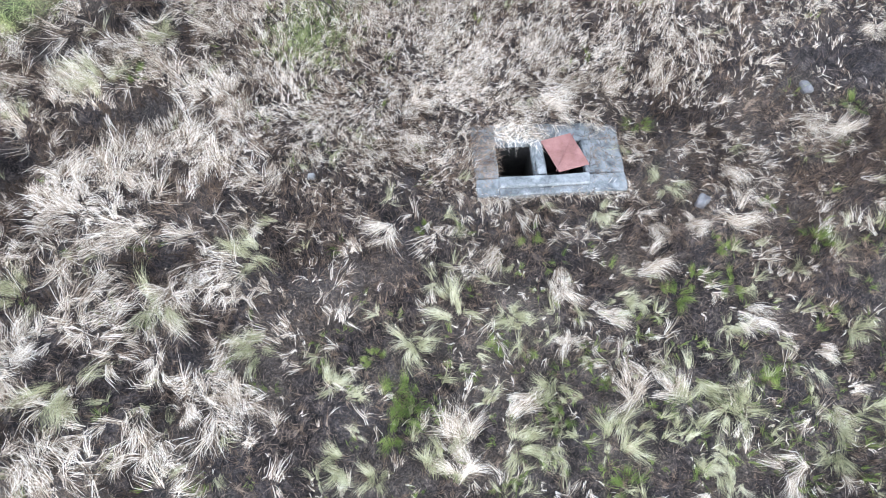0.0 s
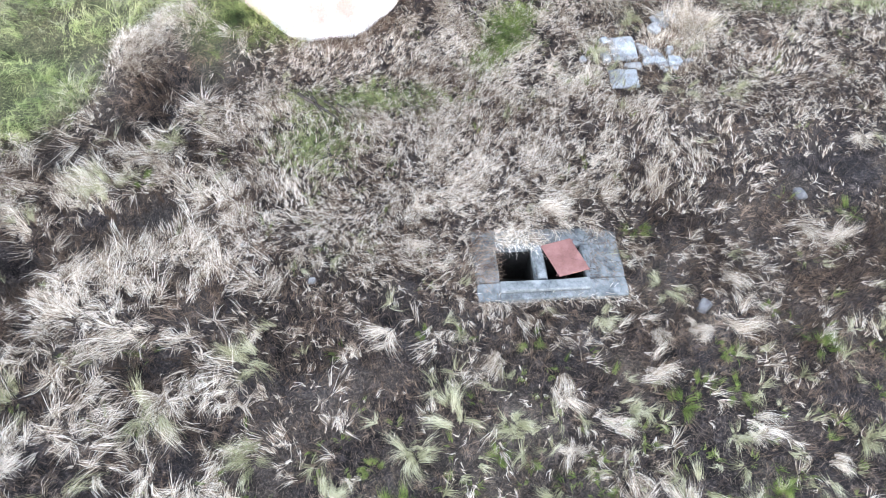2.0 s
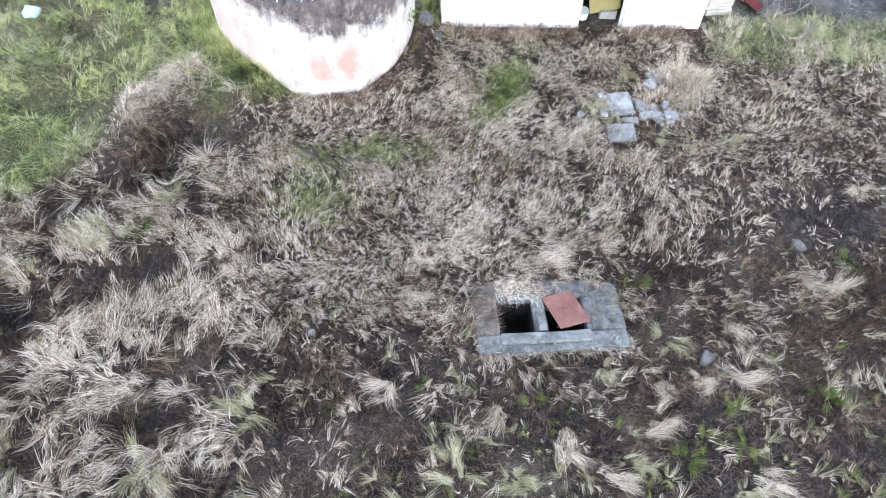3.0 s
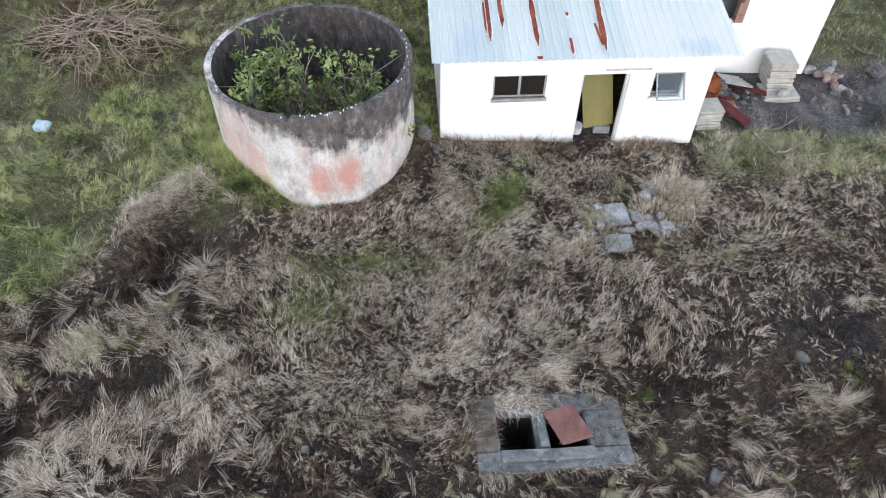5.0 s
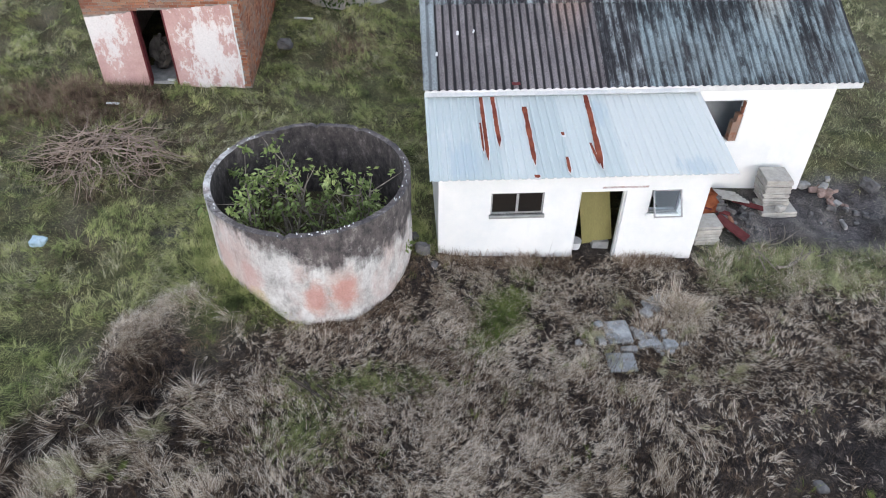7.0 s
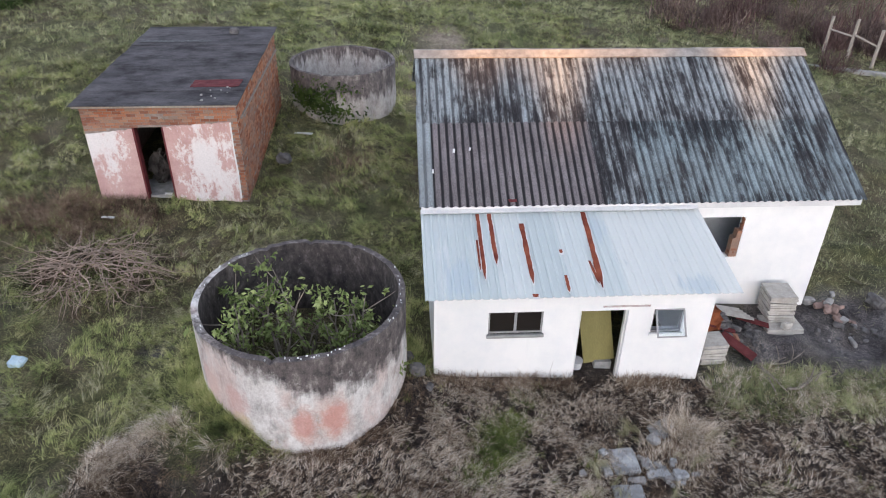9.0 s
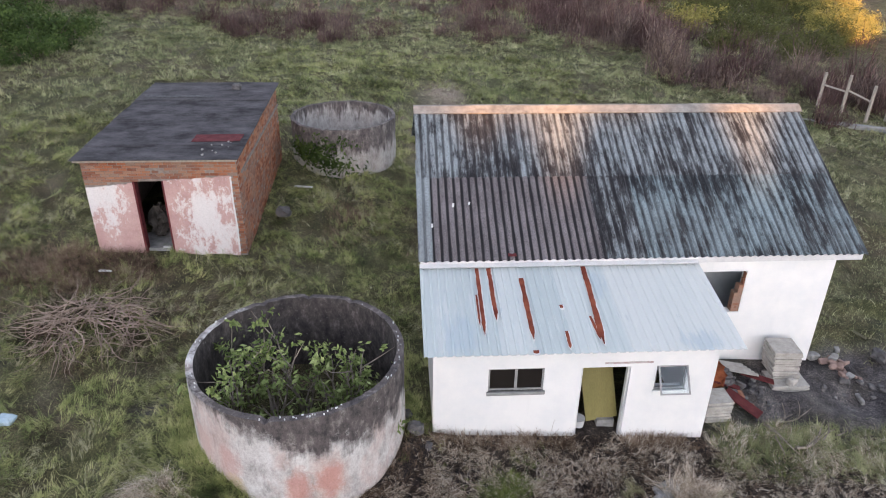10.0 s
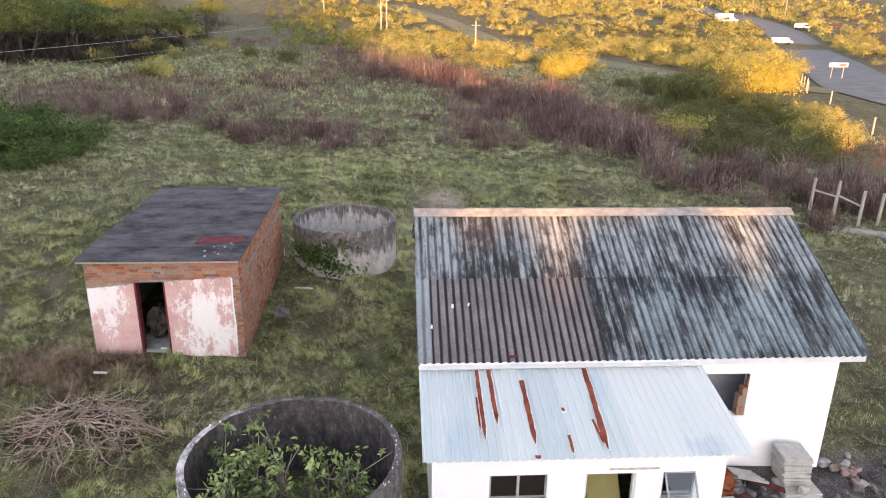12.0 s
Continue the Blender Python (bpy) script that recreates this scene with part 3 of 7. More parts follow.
def tube(bm, pts, r0, r1, sides=5):
    """A tapered stick through points."""
    rings = []
    n = len(pts)
    for i, p in enumerate(pts):
        p = Vector(p)
        d = (Vector(pts[min(i + 1, n - 1)]) - Vector(pts[max(i - 1, 0)])).normalized()
        u = d.cross(Vector((0.31, 0.2, 0.93))).normalized()
        w = d.cross(u)
        r = r0 + (r1 - r0) * i / (n - 1)
        rings.append([bm.verts.new(p + (u * math.cos(2 * math.pi * k / sides) + w * math.sin(2 * math.pi * k / sides)) * r) for k in range(sides)])
    for a, b in zip(rings, rings[1:]):
        for k in range(sides):
            bm.faces.new((a[k], a[(k + 1) % sides], b[(k + 1) % sides], b[k]))
    bm.faces.new(rings[0][::-1])
    bm.faces.new(rings[-1])


def raw_mesh(name, verts, loops, starts, material, smooth=False):
    me = bpy.data.meshes.new(name)
    me.vertices.add(len(verts))
    me.vertices.foreach_set("co", np.ascontiguousarray(verts, np.float32).ravel())
    me.loops.add(len(loops))
    me.loops.foreach_set("vertex_index", np.ascontiguousarray(loops, np.int32))
    me.polygons.add(len(starts))
    me.polygons.foreach_set("loop_start", np.ascontiguousarray(starts, np.int32))
    me.update(calc_edges=True)
    me.materials.append(material)
    if smooth:
        me.shade_smooth()
    return me


RNG = np.random.default_rng(7)


def blade_mesh(name, root, heading, length, width, rise, bend, material, steps=3, curl=None):
    """Curved, tapered blades: root (N, 3), heading in radians, rise: the first slope, bend: how far it falls over, radians."""
    n = len(root)
    d = np.stack([np.cos(heading), np.sin(heading)], 1)
    side = np.stack([-d[:, 1], d[:, 0], np.zeros(n)], 1)
    p = root.copy()
    rows = []
    for k in range(steps + 1):
        w = width * (1 - k / steps) ** 0.7 * 0.5
        if curl is not None and k:
            h = heading + curl * (k + 0.5) / steps
            d = np.stack([np.cos(h), np.sin(h)], 1)
            side = np.stack([-d[:, 1], d[:, 0], np.zeros(n)], 1)
        if k < steps:
            rows += [p - side * w[:, None], p + side * w[:, None]]
        else:
            rows += [p]
        e = rise - bend * (k + 0.5) / steps
        p = p + np.concatenate([d * (np.cos(e) * length / steps)[:, None], (np.sin(e) * length / steps)[:, None]], 1)
    per = 2 * steps + 1
    v = np.stack(rows, 1).reshape(-1, 3)
    loop, start, at = [], [], 0
    for k in range(steps - 1):
        loop += [2 * k, 2 * k + 1, 2 * k + 3, 2 * k + 2]
        start.append(at)
        at += 4
    loop += [2 * steps - 2, 2 * steps - 1, 2 * steps]
    start.append(at)
    at += 3
    o = np.arange(n)
    loops = (np.array(loop)[None] + o[:, None] * per).ravel()
    starts = (np.array(start)[None] + o[:, None] * at).ravel()
    return raw_mesh(name, v, loops, starts, material)


def stuff(name, me, label, category):
    return tagged(new(name, me), label, category, "", "stuff")


# ---- ground: one sheet to the horizon ----
def spread(lo, hi, step, far):
    a = list(np.arange(lo, hi + 1e-6, step))
    s = step
    while a[-1] < far:
        s *= 1.13
        a.append(a[-1] + s)
    s = step
    while a[0] > -far:
        s *= 1.13
        a.insert(0, a[0] - s)
    return np.array(a)


def build_ground():
    xs, ys = spread(-9.6, 10.5, 0.2, 2200), spread(-13, 5, 0.2, 2200)
    extra = np.arange(-120, -55, 2.0)
    ys = np.unique(np.concatenate([ys[(ys < -120) | (ys > -55)], extra]))
    xs = np.unique(np.concatenate([xs[np.abs(xs) > 60], xs[(np.abs(xs) < 14)], np.arange(-60, -13.9, 0.9), np.arange(14, 60.1, 0.9)]))
    X, Y = np.meshgrid(xs, ys)
    Z = ground_z(X, Y)
    pit = (X > SLAB[0] + 0.2) & (X < SLAB[1] - 0.4) & (Y > SLAB[2] + 0.25) & (Y < SLAB[3] - 0.2)
    Z = np.where(pit, Z - 1.4, Z)
    nx, ny = len(xs), len(ys)
    v = np.stack([X, Y, Z], -1).reshape(-1, 3)
    i = (np.arange(ny - 1)[:, None] * nx + np.arange(nx - 1)[None]).ravel()
    loops = np.stack([i, i + 1, i + nx + 1, i + nx], 1).ravel()
    me = raw_mesh("ground", v, loops, np.arange(len(i)) * 4, M_EARTH, True)
    a = me.attributes.new("dry", "FLOAT", "POINT")
    a.data.foreach_set("value", dryness(X, Y).astype(np.float32).ravel())
    a = me.attributes.new("bare", "FLOAT", "POINT")
    yard = np.clip(1.6 - np.maximum(np.abs((X - 9.0) / 2.6), np.abs((Y - 1.5) / 1.3)), 0, 1)
    pool = np.clip(1.4 - np.hypot((X + 5.55) / 0.35, (Y - 0.4) / 0.4), 0, 1)
    bare = np.clip((np.maximum(yard, pool) + 0.5 * (vnoise(X, Y, 0.5, 8) - 0.5)), 0, 1)
    a.data.foreach_set("value", bare.astype(np.float32).ravel())
    a = me.attributes.new("sand", "FLOAT", "POINT")
    trail = np.clip(1.4 - np.hypot((X - 1.6) / 1.2, (Y - 22.5) / 2.6), 0, 1) + np.clip(1.2 - np.hypot((X + 0.2) / 0.9, (Y - 16.5) / 4.0), 0, 1) * 0.6
    a.data.foreach_set("value", np.clip(trail + 0.5 * (vnoise(X, Y, 0.6, 9) - 0.5), 0, 1).astype(np.float32).ravel())
    return tagged(new("ground", me), "uneven rough ground with dead litter and turf", "ground", "", "structure")


build_ground()


# ---- annex: whitewashed lean-to ----
def gz(x, y):
    return float(ground_z(x, y))


def ribbed_sheet(u0, u1, s0, s1, at, tilt, kind, lift=0.0):
    """A profiled roofing sheet with thickness. at: the point of u=0, s=0; tilt: the slope in radians; u runs along x."""
    us = []
    if kind == "wave":
        n = max(8, int((u1 - u0) / 0.177 * 8))
        us = [(u0 + (u1 - u0) * i / n, 0.024 * math.sin(2 * math.pi * (u0 + (u1 - u0) * i / n) / 0.177)) for i in range(n + 1)]
    else:
        us.append((u0, 0.0))
        k = math.floor(u0 / 0.17)
        while k * 0.17 < u1 + 0.17:
            for du, h in ((0.0, 0.0), (0.018, 0.026), (0.05, 0.026), (0.068, 0.0)):
                u = k * 0.17 + du
                if u0 < u < u1:
                    us.append((u, h))
            k += 1
        us.append((u1, 0.0))
    c, s = math.cos(tilt), math.sin(tilt)
    bm = bmesh.new()
    rows = []
    rs = [s0 + (s1 - s0) * j / 3 for j in range(4)]
    for j, r in enumerate(rs):
        for d in (0.0, -0.007):
            row = []
            for i, (u, h) in enumerate(us):
                sag = 0.006 * noise.noise(Vector((u * 1.3, r * 1.1, s0)))
                hh = h + lift + d + sag
                row.append(bm.verts.new((at[0] + u, at[1] + r * c - hh * s, at[2] + r * s + hh * c)))
            rows.append(row)
    for j in range(3):
        for d in (0, 1):
            a, b = rows[2 * j + d], rows[2 * j + 2 + d]
            for i in range(len(us) - 1):
                bm.faces.new((a[i], a[i + 1], b[i + 1], b[i]))
        for i in (0, len(us) - 1):
            bm.faces.new((rows[2 * j][i], rows[2 * j + 1][i], rows[2 * j + 3][i], rows[2 * j + 2][i]))
    for j in (0, 3):
        for i in range(len(us) - 1):
            bm.faces.new((rows[2 * j][i], rows[2 * j][i + 1], rows[2 * j + 1][i + 1], rows[2 * j + 1][i]))
    return bm


A_W, A_D, A_TOP = 5.52, 2.53, 1.99
A_TILT = math.atan2(2.52 - 2.10, 2.6)
annex = thing("annex", (2.76, 1.2, 0), "whitewashed lean-to annex with a pale sheet roof and open doorway", "building")
WIN1, WIN2, DOOR = (1.06, 2.14, 1.07, 1.60), (4.33, 4.95, 1.0, 1.58), (2.86, 3.82, -0.6, 1.58)
part("wall", wall_y(0, A_W, 0, 0.2, -0.7, A_TOP, [WIN1, WIN2, DOOR]), M_WHITE, annex, "whitewashed plaster front wall")
side_top = [(0.2, -0.7), (A_D, -0.7), (A_D, 2.42), (0.2, 2.05)]
for x in (0.0, A_W - 0.2):
    part("wall", prism(side_top, "x", x, x + 0.2), M_WHITE, annex)
part("floor_slab", boxes(((0.2, 0.2, -0.5), (A_W - 0.2, A_D, -0.25))), M_CONCRETE, annex)
part("partition", boxes(((2.5, 0.2, -0.25), (2.6, A_D, 2.0))), M_DARK, annex)
# roof sheets
edges = [-0.18, 0.55, 1.24, 1.92, 2.62, 3.31, 4.0, 4.71, 5.42, 5.88]
for k, (a, b) in enumerate(zip(edges, edges[1:])):
    part("roof_sheet", ribbed_sheet(a, b + 0.03, 0.0, 2.66, (0, -0.22, 2.075), A_TILT, "rib", 0.004 * (k % 2)), M_SHEET, annex, "pale blue-grey profiled metal sheet")
for x in (0.3, 1.7, 3.1, 4.5):
    part("rafter", prism([(0.05, 1.95), (A_D, 2.36), (A_D, 2.44), (0.05, 2.03)], "x", x, x + 0.06), M_WOOD, annex)


def on_annex_roof(u, y, lift):
    return (u, y - lift * math.sin(A_TILT), 2.075 + (y + 0.22) * math.tan(A_TILT) + lift * math.cos(A_TILT))


def ragged_strip(u0, y0, u1, y1, w, seed, lift, name, material, label):
    bm = bmesh.new()
    n = 30
    L, Rr = [], []
    for i in range(n + 1):
        f = i / n
        u, y = u0 + (u1 - u0) * f, y0 + (y1 - y0) * f
        ww = w * (1.0 if f < 0.85 else (1.02 - f) / 0.17)
        a = ww * (0.5 + 0.13 * noise.noise(Vector((seed, f * 6, 0))) + 0.16 * noise.noise(Vector((seed, f * 25, 3))))
        b = ww * (0.5 + 0.13 * noise.noise(Vector((seed + 9, f * 6, 0))) + 0.16 * noise.noise(Vector((seed + 9, f * 25, 3))))
        L.append(bm.verts.new(on_annex_roof(u - a, y, lift)))
        Rr.append(bm.verts.new(on_annex_roof(u + b, y, lift)))
    for i in range(n):
        bm.faces.new((L[i], Rr[i], Rr[i + 1], L[i + 1]))
    ext = bmesh.ops.extrude_face_region(bm, geom=list(bm.faces))
    bmesh.ops.translate(bm, vec=(0, 0, -0.006), verts=[v for v in ext["geom"] if isinstance(v, bmesh.types.BMVert)])
    part(name, bm, material, annex, label)


def rust_strip(u0, y0, u1, y1, w, seed):
    """A ragged strip of bare rust down the sheet, edged with lifting white paint; it tapers to its lower end."""
    ragged_strip(u0 + 0.006, y0, u1 + 0.006, y1 - 0.05, w + 0.03, seed + 1.3, 0.032, "peeled_edge", M_FASCIA, "lifting white paint edge")
    ragged_strip(u0, y0, u1, y1, w, seed, 0.039, "rust_strip", M_RUST, "strip where the paint has peeled to rust")


for k, r in enumerate(((1.03, 2.3, 1.0, 0.3, 0.075), (0.94, 1.45, 0.93, 0.55, 0.04), (1.28, 2.3, 1.27, 0.7, 0.085), (1.93, 1.95, 1.91, 0.15, 0.095), (1.9, -0.14, 1.9, -0.22, 0.1), (3.32, 2.3, 3.22, -0.02, 0.105), (3.12, 0.75, 3.18, 0.1, 0.05), (2.57, 0.35, 2.56, -0.1, 0.06), (2.61, 1.1, 2.61, 1.0, 0.06))):
    rust_strip(*r, k * 3.7)


def plank(name, a, b, w, t, material, label, category="plank"):
    a, b = Vector(a), Vector(b)
    d = b - a
    m = Matrix.Translation((a + b) / 2) @ d.to_track_quat("X", "Z").to_matrix().to_4x4()
    return tagged(part(name, worn_box((-d.length / 2, -w / 2, -t / 2), (d.length / 2, w / 2, t / 2), 0.005, m=m), material), label, category)


def window_frame_bm(x0, x1, z0, z1, y, t, d):
    return boxes(((x0, y, z0), (x1, y + d, z0 + t)), ((x0, y, z1 - t), (x1, y + d, z1)), ((x0, y, z0 + t), (x0 + t, y + d, z1 - t)), ((x1 - t, y, z0 + t), (x1, y + d, z1 - t)))


w1 = part("window", window_frame_bm(1.06, 2.14, 1.07, 1.60, 0.03, 0.035, 0.05), M_STEEL, annex, "two-pane sliding window in a grey frame")
part("mullion", boxes(((1.575, 0.025, 1.105), (1.625, 0.085, 1.565))), M_STEEL, w1)
for a, b in ((1.095, 1.575), (1.625, 2.105)):
    part("pane", boxes(((a, 0.05, 1.105), (b, 0.056, 1.565))), M_GLASS, w1)
part("sill", worn_box((1.03, -0.06, 1.0), (2.17, 0.14, 1.07), 0.008), M_CONCRETE, w1, "stained concrete sill")
w2 = part("window", window_frame_bm(4.33, 4.95, 1.0, 1.58, 0.03, 0.03, 0.05), M_STEEL, annex, "small steel window with its sash pushed open")
hinge = Matrix.Translation((0, 0.02, 1.56)) @ Matrix.Rotation(radians(-38), 4, "X") @ Matrix.Translation((0, -0.02, -1.56))
bm = window_frame_bm(4.35, 4.94, 1.0, 1.57, -0.01, 0.03, 0.03)
bmesh.ops.transform(bm, matrix=hinge, verts=bm.verts)
sash = part("sash", bm, M_STEEL, w2, "open top-hung sash")
bm = boxes(((4.38, 0.0, 1.03), (4.91, 0.005, 1.54)))
bmesh.ops.transform(bm, matrix=hinge, verts=bm.verts)
part("pane", bm, M_CLEAR, w2)
part("sill", worn_box((4.3, -0.05, 0.94), (4.98, 0.14, 1.0), 0.008), M_WHITE, w2)
part("lintel_scar", worn_box((3.29, -0.012, 1.655), (4.24, 0.0, 1.7), 0.004), simple("pinkish_scar", (0.4, 0.28, 0.26), (0.7, 0.68, 0.67), 12, 0.9), annex, "worn plaster strip over the doorway")
part("door_frame", boxes(((2.86, 0.05, -0.5), (2.9, 0.15, 1.58)), ((3.78, 0.05, -0.5), (3.82, 0.15, 1.58)), ((2.9, 0.05, 1.54), (3.78, 0.15, 1.58))), M_FASCIA, annex, "white painted door frame")

# the loose board in the doorway and the junk behind it
lean = Matrix.Translation((3.47, 0.42, 0.26)) @ Matrix.Rotation(radians(-10), 4, "X") @ Matrix.Rotation(radians(-9), 4, "Y")
tagged(part("door_panel", worn_box((-0.33, -0.02, -0.28), (0.33, 0.02, 1.08), 0.006, m=lean), M_BOARD), "olive-yellow loose door panel leaning in the doorway", "door panel")
tagged(part("bucket", (lambda b: (bmesh.ops.create_cone(b, cap_ends=True, segments=20, radius1=0.11, radius2=0.14, depth=0.3, matrix=Matrix.Translation((3.02, 0.34, -0.1))), b)[1])(bmesh.new()), M_FASCIA), "dirty white bucket in the doorway", "bucket")
tagged(part("sheet_offcut", worn_box((3.4, 0.28, -0.25), (3.76, 0.5, 0.02), 0.006), M_CONCRETE), "pale board offcut on the annex floor", "board")

M_WINE_RED = simple("faded_red_paint", (0.1, 0.02, 0.025), (0.18, 0.045, 0.045), 8, 0.8)
# ---- main house ----
H_Y, H_X0, H_X1, H_BACK, EAVE, RIDGE_Y, RIDGE_Z = 2.53, 0.0, 9.13, 10.6, 2.58, 6.57, 4.78
house = thing("house", (4.5, 6.5, 0), "whitewashed house with a weathered corrugated roof", "building")
HWIN = (5.75, 7.15, 1.12, 2.19)
part("wall", wall_y(H_X0, H_X1, H_Y, H_Y + 0.22, -0.9, EAVE, [HWIN]), M_WHITE, house, "whitewashed plaster front wall")
part("wall", wall_y(H_X0, H_X1, H_BACK - 0.22, H_BACK, -0.9, EAVE), M_WHITE, house)
for x in (H_X0, H_X1 - 0.22):
    part("gable_wall", prism([(H_Y + 0.22, -0.9), (H_BACK - 0.22, -0.9), (H_BACK - 0.22, EAVE), (RIDGE_Y, RIDGE_Z - 0.15), (H_Y + 0.22, EAVE)], "x", x, x + 0.22), M_WHITE, house)
part("floor_slab", boxes(((0.22, H_Y + 0.22, -0.3), (H_X1 - 0.22, H_BACK - 0.22, 0.0))), M_CONCRETE, house)
part("partition", boxes(((0.22, 3.75, 0.0), (H_X1 - 0.22, 3.85, 2.5))), simple("blue_grey_plaster", (0.42, 0.46, 0.5), (0.56, 0.6, 0.63), 2, 0.9), house)
h_tilt = math.atan2(RIDGE_Z - 2.66, RIDGE_Y - 2.37)
slope_len = math.hypot(RIDGE_Z - 2.66, RIDGE_Y - 2.37)
cols = [-0.18 + 9.85 * i / 10 for i in range(11)]
part("rafter", prism([(2.5, 2.56), (2.62, 2.56), (RIDGE_Y, RIDGE_Z - 0.12), (RIDGE_Y, RIDGE_Z - 0.06)], "x", 0.25, 0.31), M_WOOD, house)
for x in (2.4, 4.6, 6.8, 8.8):
    part("rafter", prism([(2.5, 2.56), (2.62, 2.56), (RIDGE_Y, RIDGE_Z - 0.12), (RIDGE_Y, RIDGE_Z - 0.06)], "x", x, x + 0.06), M_WOOD, house)
for k, (a, b) in enumerate(zip(cols, cols[1:])):
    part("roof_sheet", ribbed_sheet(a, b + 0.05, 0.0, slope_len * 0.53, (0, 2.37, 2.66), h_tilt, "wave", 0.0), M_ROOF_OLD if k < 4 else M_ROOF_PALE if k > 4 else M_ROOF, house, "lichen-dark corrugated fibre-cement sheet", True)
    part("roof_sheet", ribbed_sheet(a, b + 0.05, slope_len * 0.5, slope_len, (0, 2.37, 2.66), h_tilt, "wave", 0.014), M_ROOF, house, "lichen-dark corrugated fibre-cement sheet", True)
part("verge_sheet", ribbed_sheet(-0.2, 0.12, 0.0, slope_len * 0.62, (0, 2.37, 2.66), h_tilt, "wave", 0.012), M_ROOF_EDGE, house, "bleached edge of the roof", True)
for k, (u, f) in enumerate(((0.62, 0.32), (0.98, 0.33), (0.13, 0.2))):
    q = f * slope_len
    part("lichen_patch", worn_box((-0.02, -0.045, -0.01), (0.02, 0.045, 0.012), 0.006, 0.03, k, Matrix.Translation((u, 2.37 + q * math.cos(h_tilt) - 0.03 * math.sin(h_tilt), 2.66 + q * math.sin(h_tilt) + 0.03)) @ Matrix.Rotation(h_tilt, 4, "X")), M_FASCIA, house, "white lichen patch")
back = Matrix.Translation((0, 2 * RIDGE_Y, 0)) @ Matrix.Diagonal((1, -1, 1, 1))
for a, b in zip(cols, cols[1:]):
    bm = ribbed_sheet(a, b + 0.05, 0.0, slope_len, (0, 2.37, 2.66), h_tilt, "wave", 0.0)
    bmesh.ops.transform(bm, matrix=back, verts=bm.verts)
    part("roof_sheet", bm, M_ROOF, house, "", True)
for i in range(7):
    a, b = -0.2 + 9.9 * i / 7, -0.2 + 9.9 * (i + 1) / 7 + 0.06
    d = 0.008 * (i % 2)
    part("ridge_cap", prism([(RIDGE_Y - 0.27, RIDGE_Z - 0.07 + d), (RIDGE_Y - 0.05, RIDGE_Z + 0.06 + d), (RIDGE_Y + 0.05, RIDGE_Z + 0.06 + d), (RIDGE_Y + 0.27, RIDGE_Z - 0.07 + d), (RIDGE_Y + 0.25, RIDGE_Z - 0.09), (RIDGE_Y, RIDGE_Z + 0.03), (RIDGE_Y - 0.25, RIDGE_Z - 0.09)], "x", a, b), M_RIDGE, house, "pale cement ridge cap")
part("rust_patch", worn_box((1.72, 2.40, 2.735), (1.9, 2.52, 2.75), 0.004), M_WINE_RED, house, "dark red patch at the eave")
part("fascia", worn_box((-0.16, 2.40, 2.50), (9.62, 2.44, 2.64), 0.004), M_FASCIA, house, "white painted fascia board")
part("soffit", boxes(((-0.1, 2.44, 2.56), (9.6, 2.53, 2.59))), M_FASCIA, house)
part("flashing", prism([(2.30, 2.535), (2.40, 2.57), (2.40, 2.59), (2.29, 2.555)], "x", -0.18, 5.88), M_FASCIA, house)
jamb = part("broken_jamb", boxes(((6.97, H_Y + 0.02, 1.12), (7.15, H_Y + 0.2, 1.62)), ((7.04, H_Y + 0.02, 1.62), (7.15, H_Y + 0.2, 1.8))), M_BRICK, house, "knocked-out window jamb with bare brick")


def brick_mesh():
    bm = bmesh.new()
    box(bm, (-0.108, -0.05, -0.033), (0.108, 0.05, 0.033))
    bmesh.ops.bevel(bm, geom=[e for e in bm.edges if abs(e.verts[0].co.x - e.verts[1].co.x) > 0.1 or abs(e.verts[0].co.z - e.verts[1].co.z) > 0.05], offset=0.006, segments=1, affect="EDGES")
    me = bpy.data.meshes.new("brick")
    bm.to_mesh(me)
    bm.free()
    me.materials.append(M_BRICK)
    return me


BRICK = brick_mesh()


def brick(parent, at, turn=0.0, sx=1.0, flip=0.0):
    ob = new("brick", BRICK)
    ob.parent = parent
    ob.matrix_basis = Matrix.Translation(Vector(at) - origin(parent)) @ Matrix.Rotation(turn, 4, "Z") @ Matrix.Rotation(flip, 4, "Y") @ Matrix.Diagonal((sx, 1, 1, 1))
    return ob


for k in range(13):
    z = 1.16 + 0.078 * k
    x = 7.12 - (0.13 if k < 6 else 0.06 if k < 9 else 0.0) + random.uniform(-0.03, 0.03)
    brick(jamb, (x + 0.05, H_Y + 0.06 + random.uniform(0, 0.02), z), random.uniform(-0.06, 0.06), 0.6)

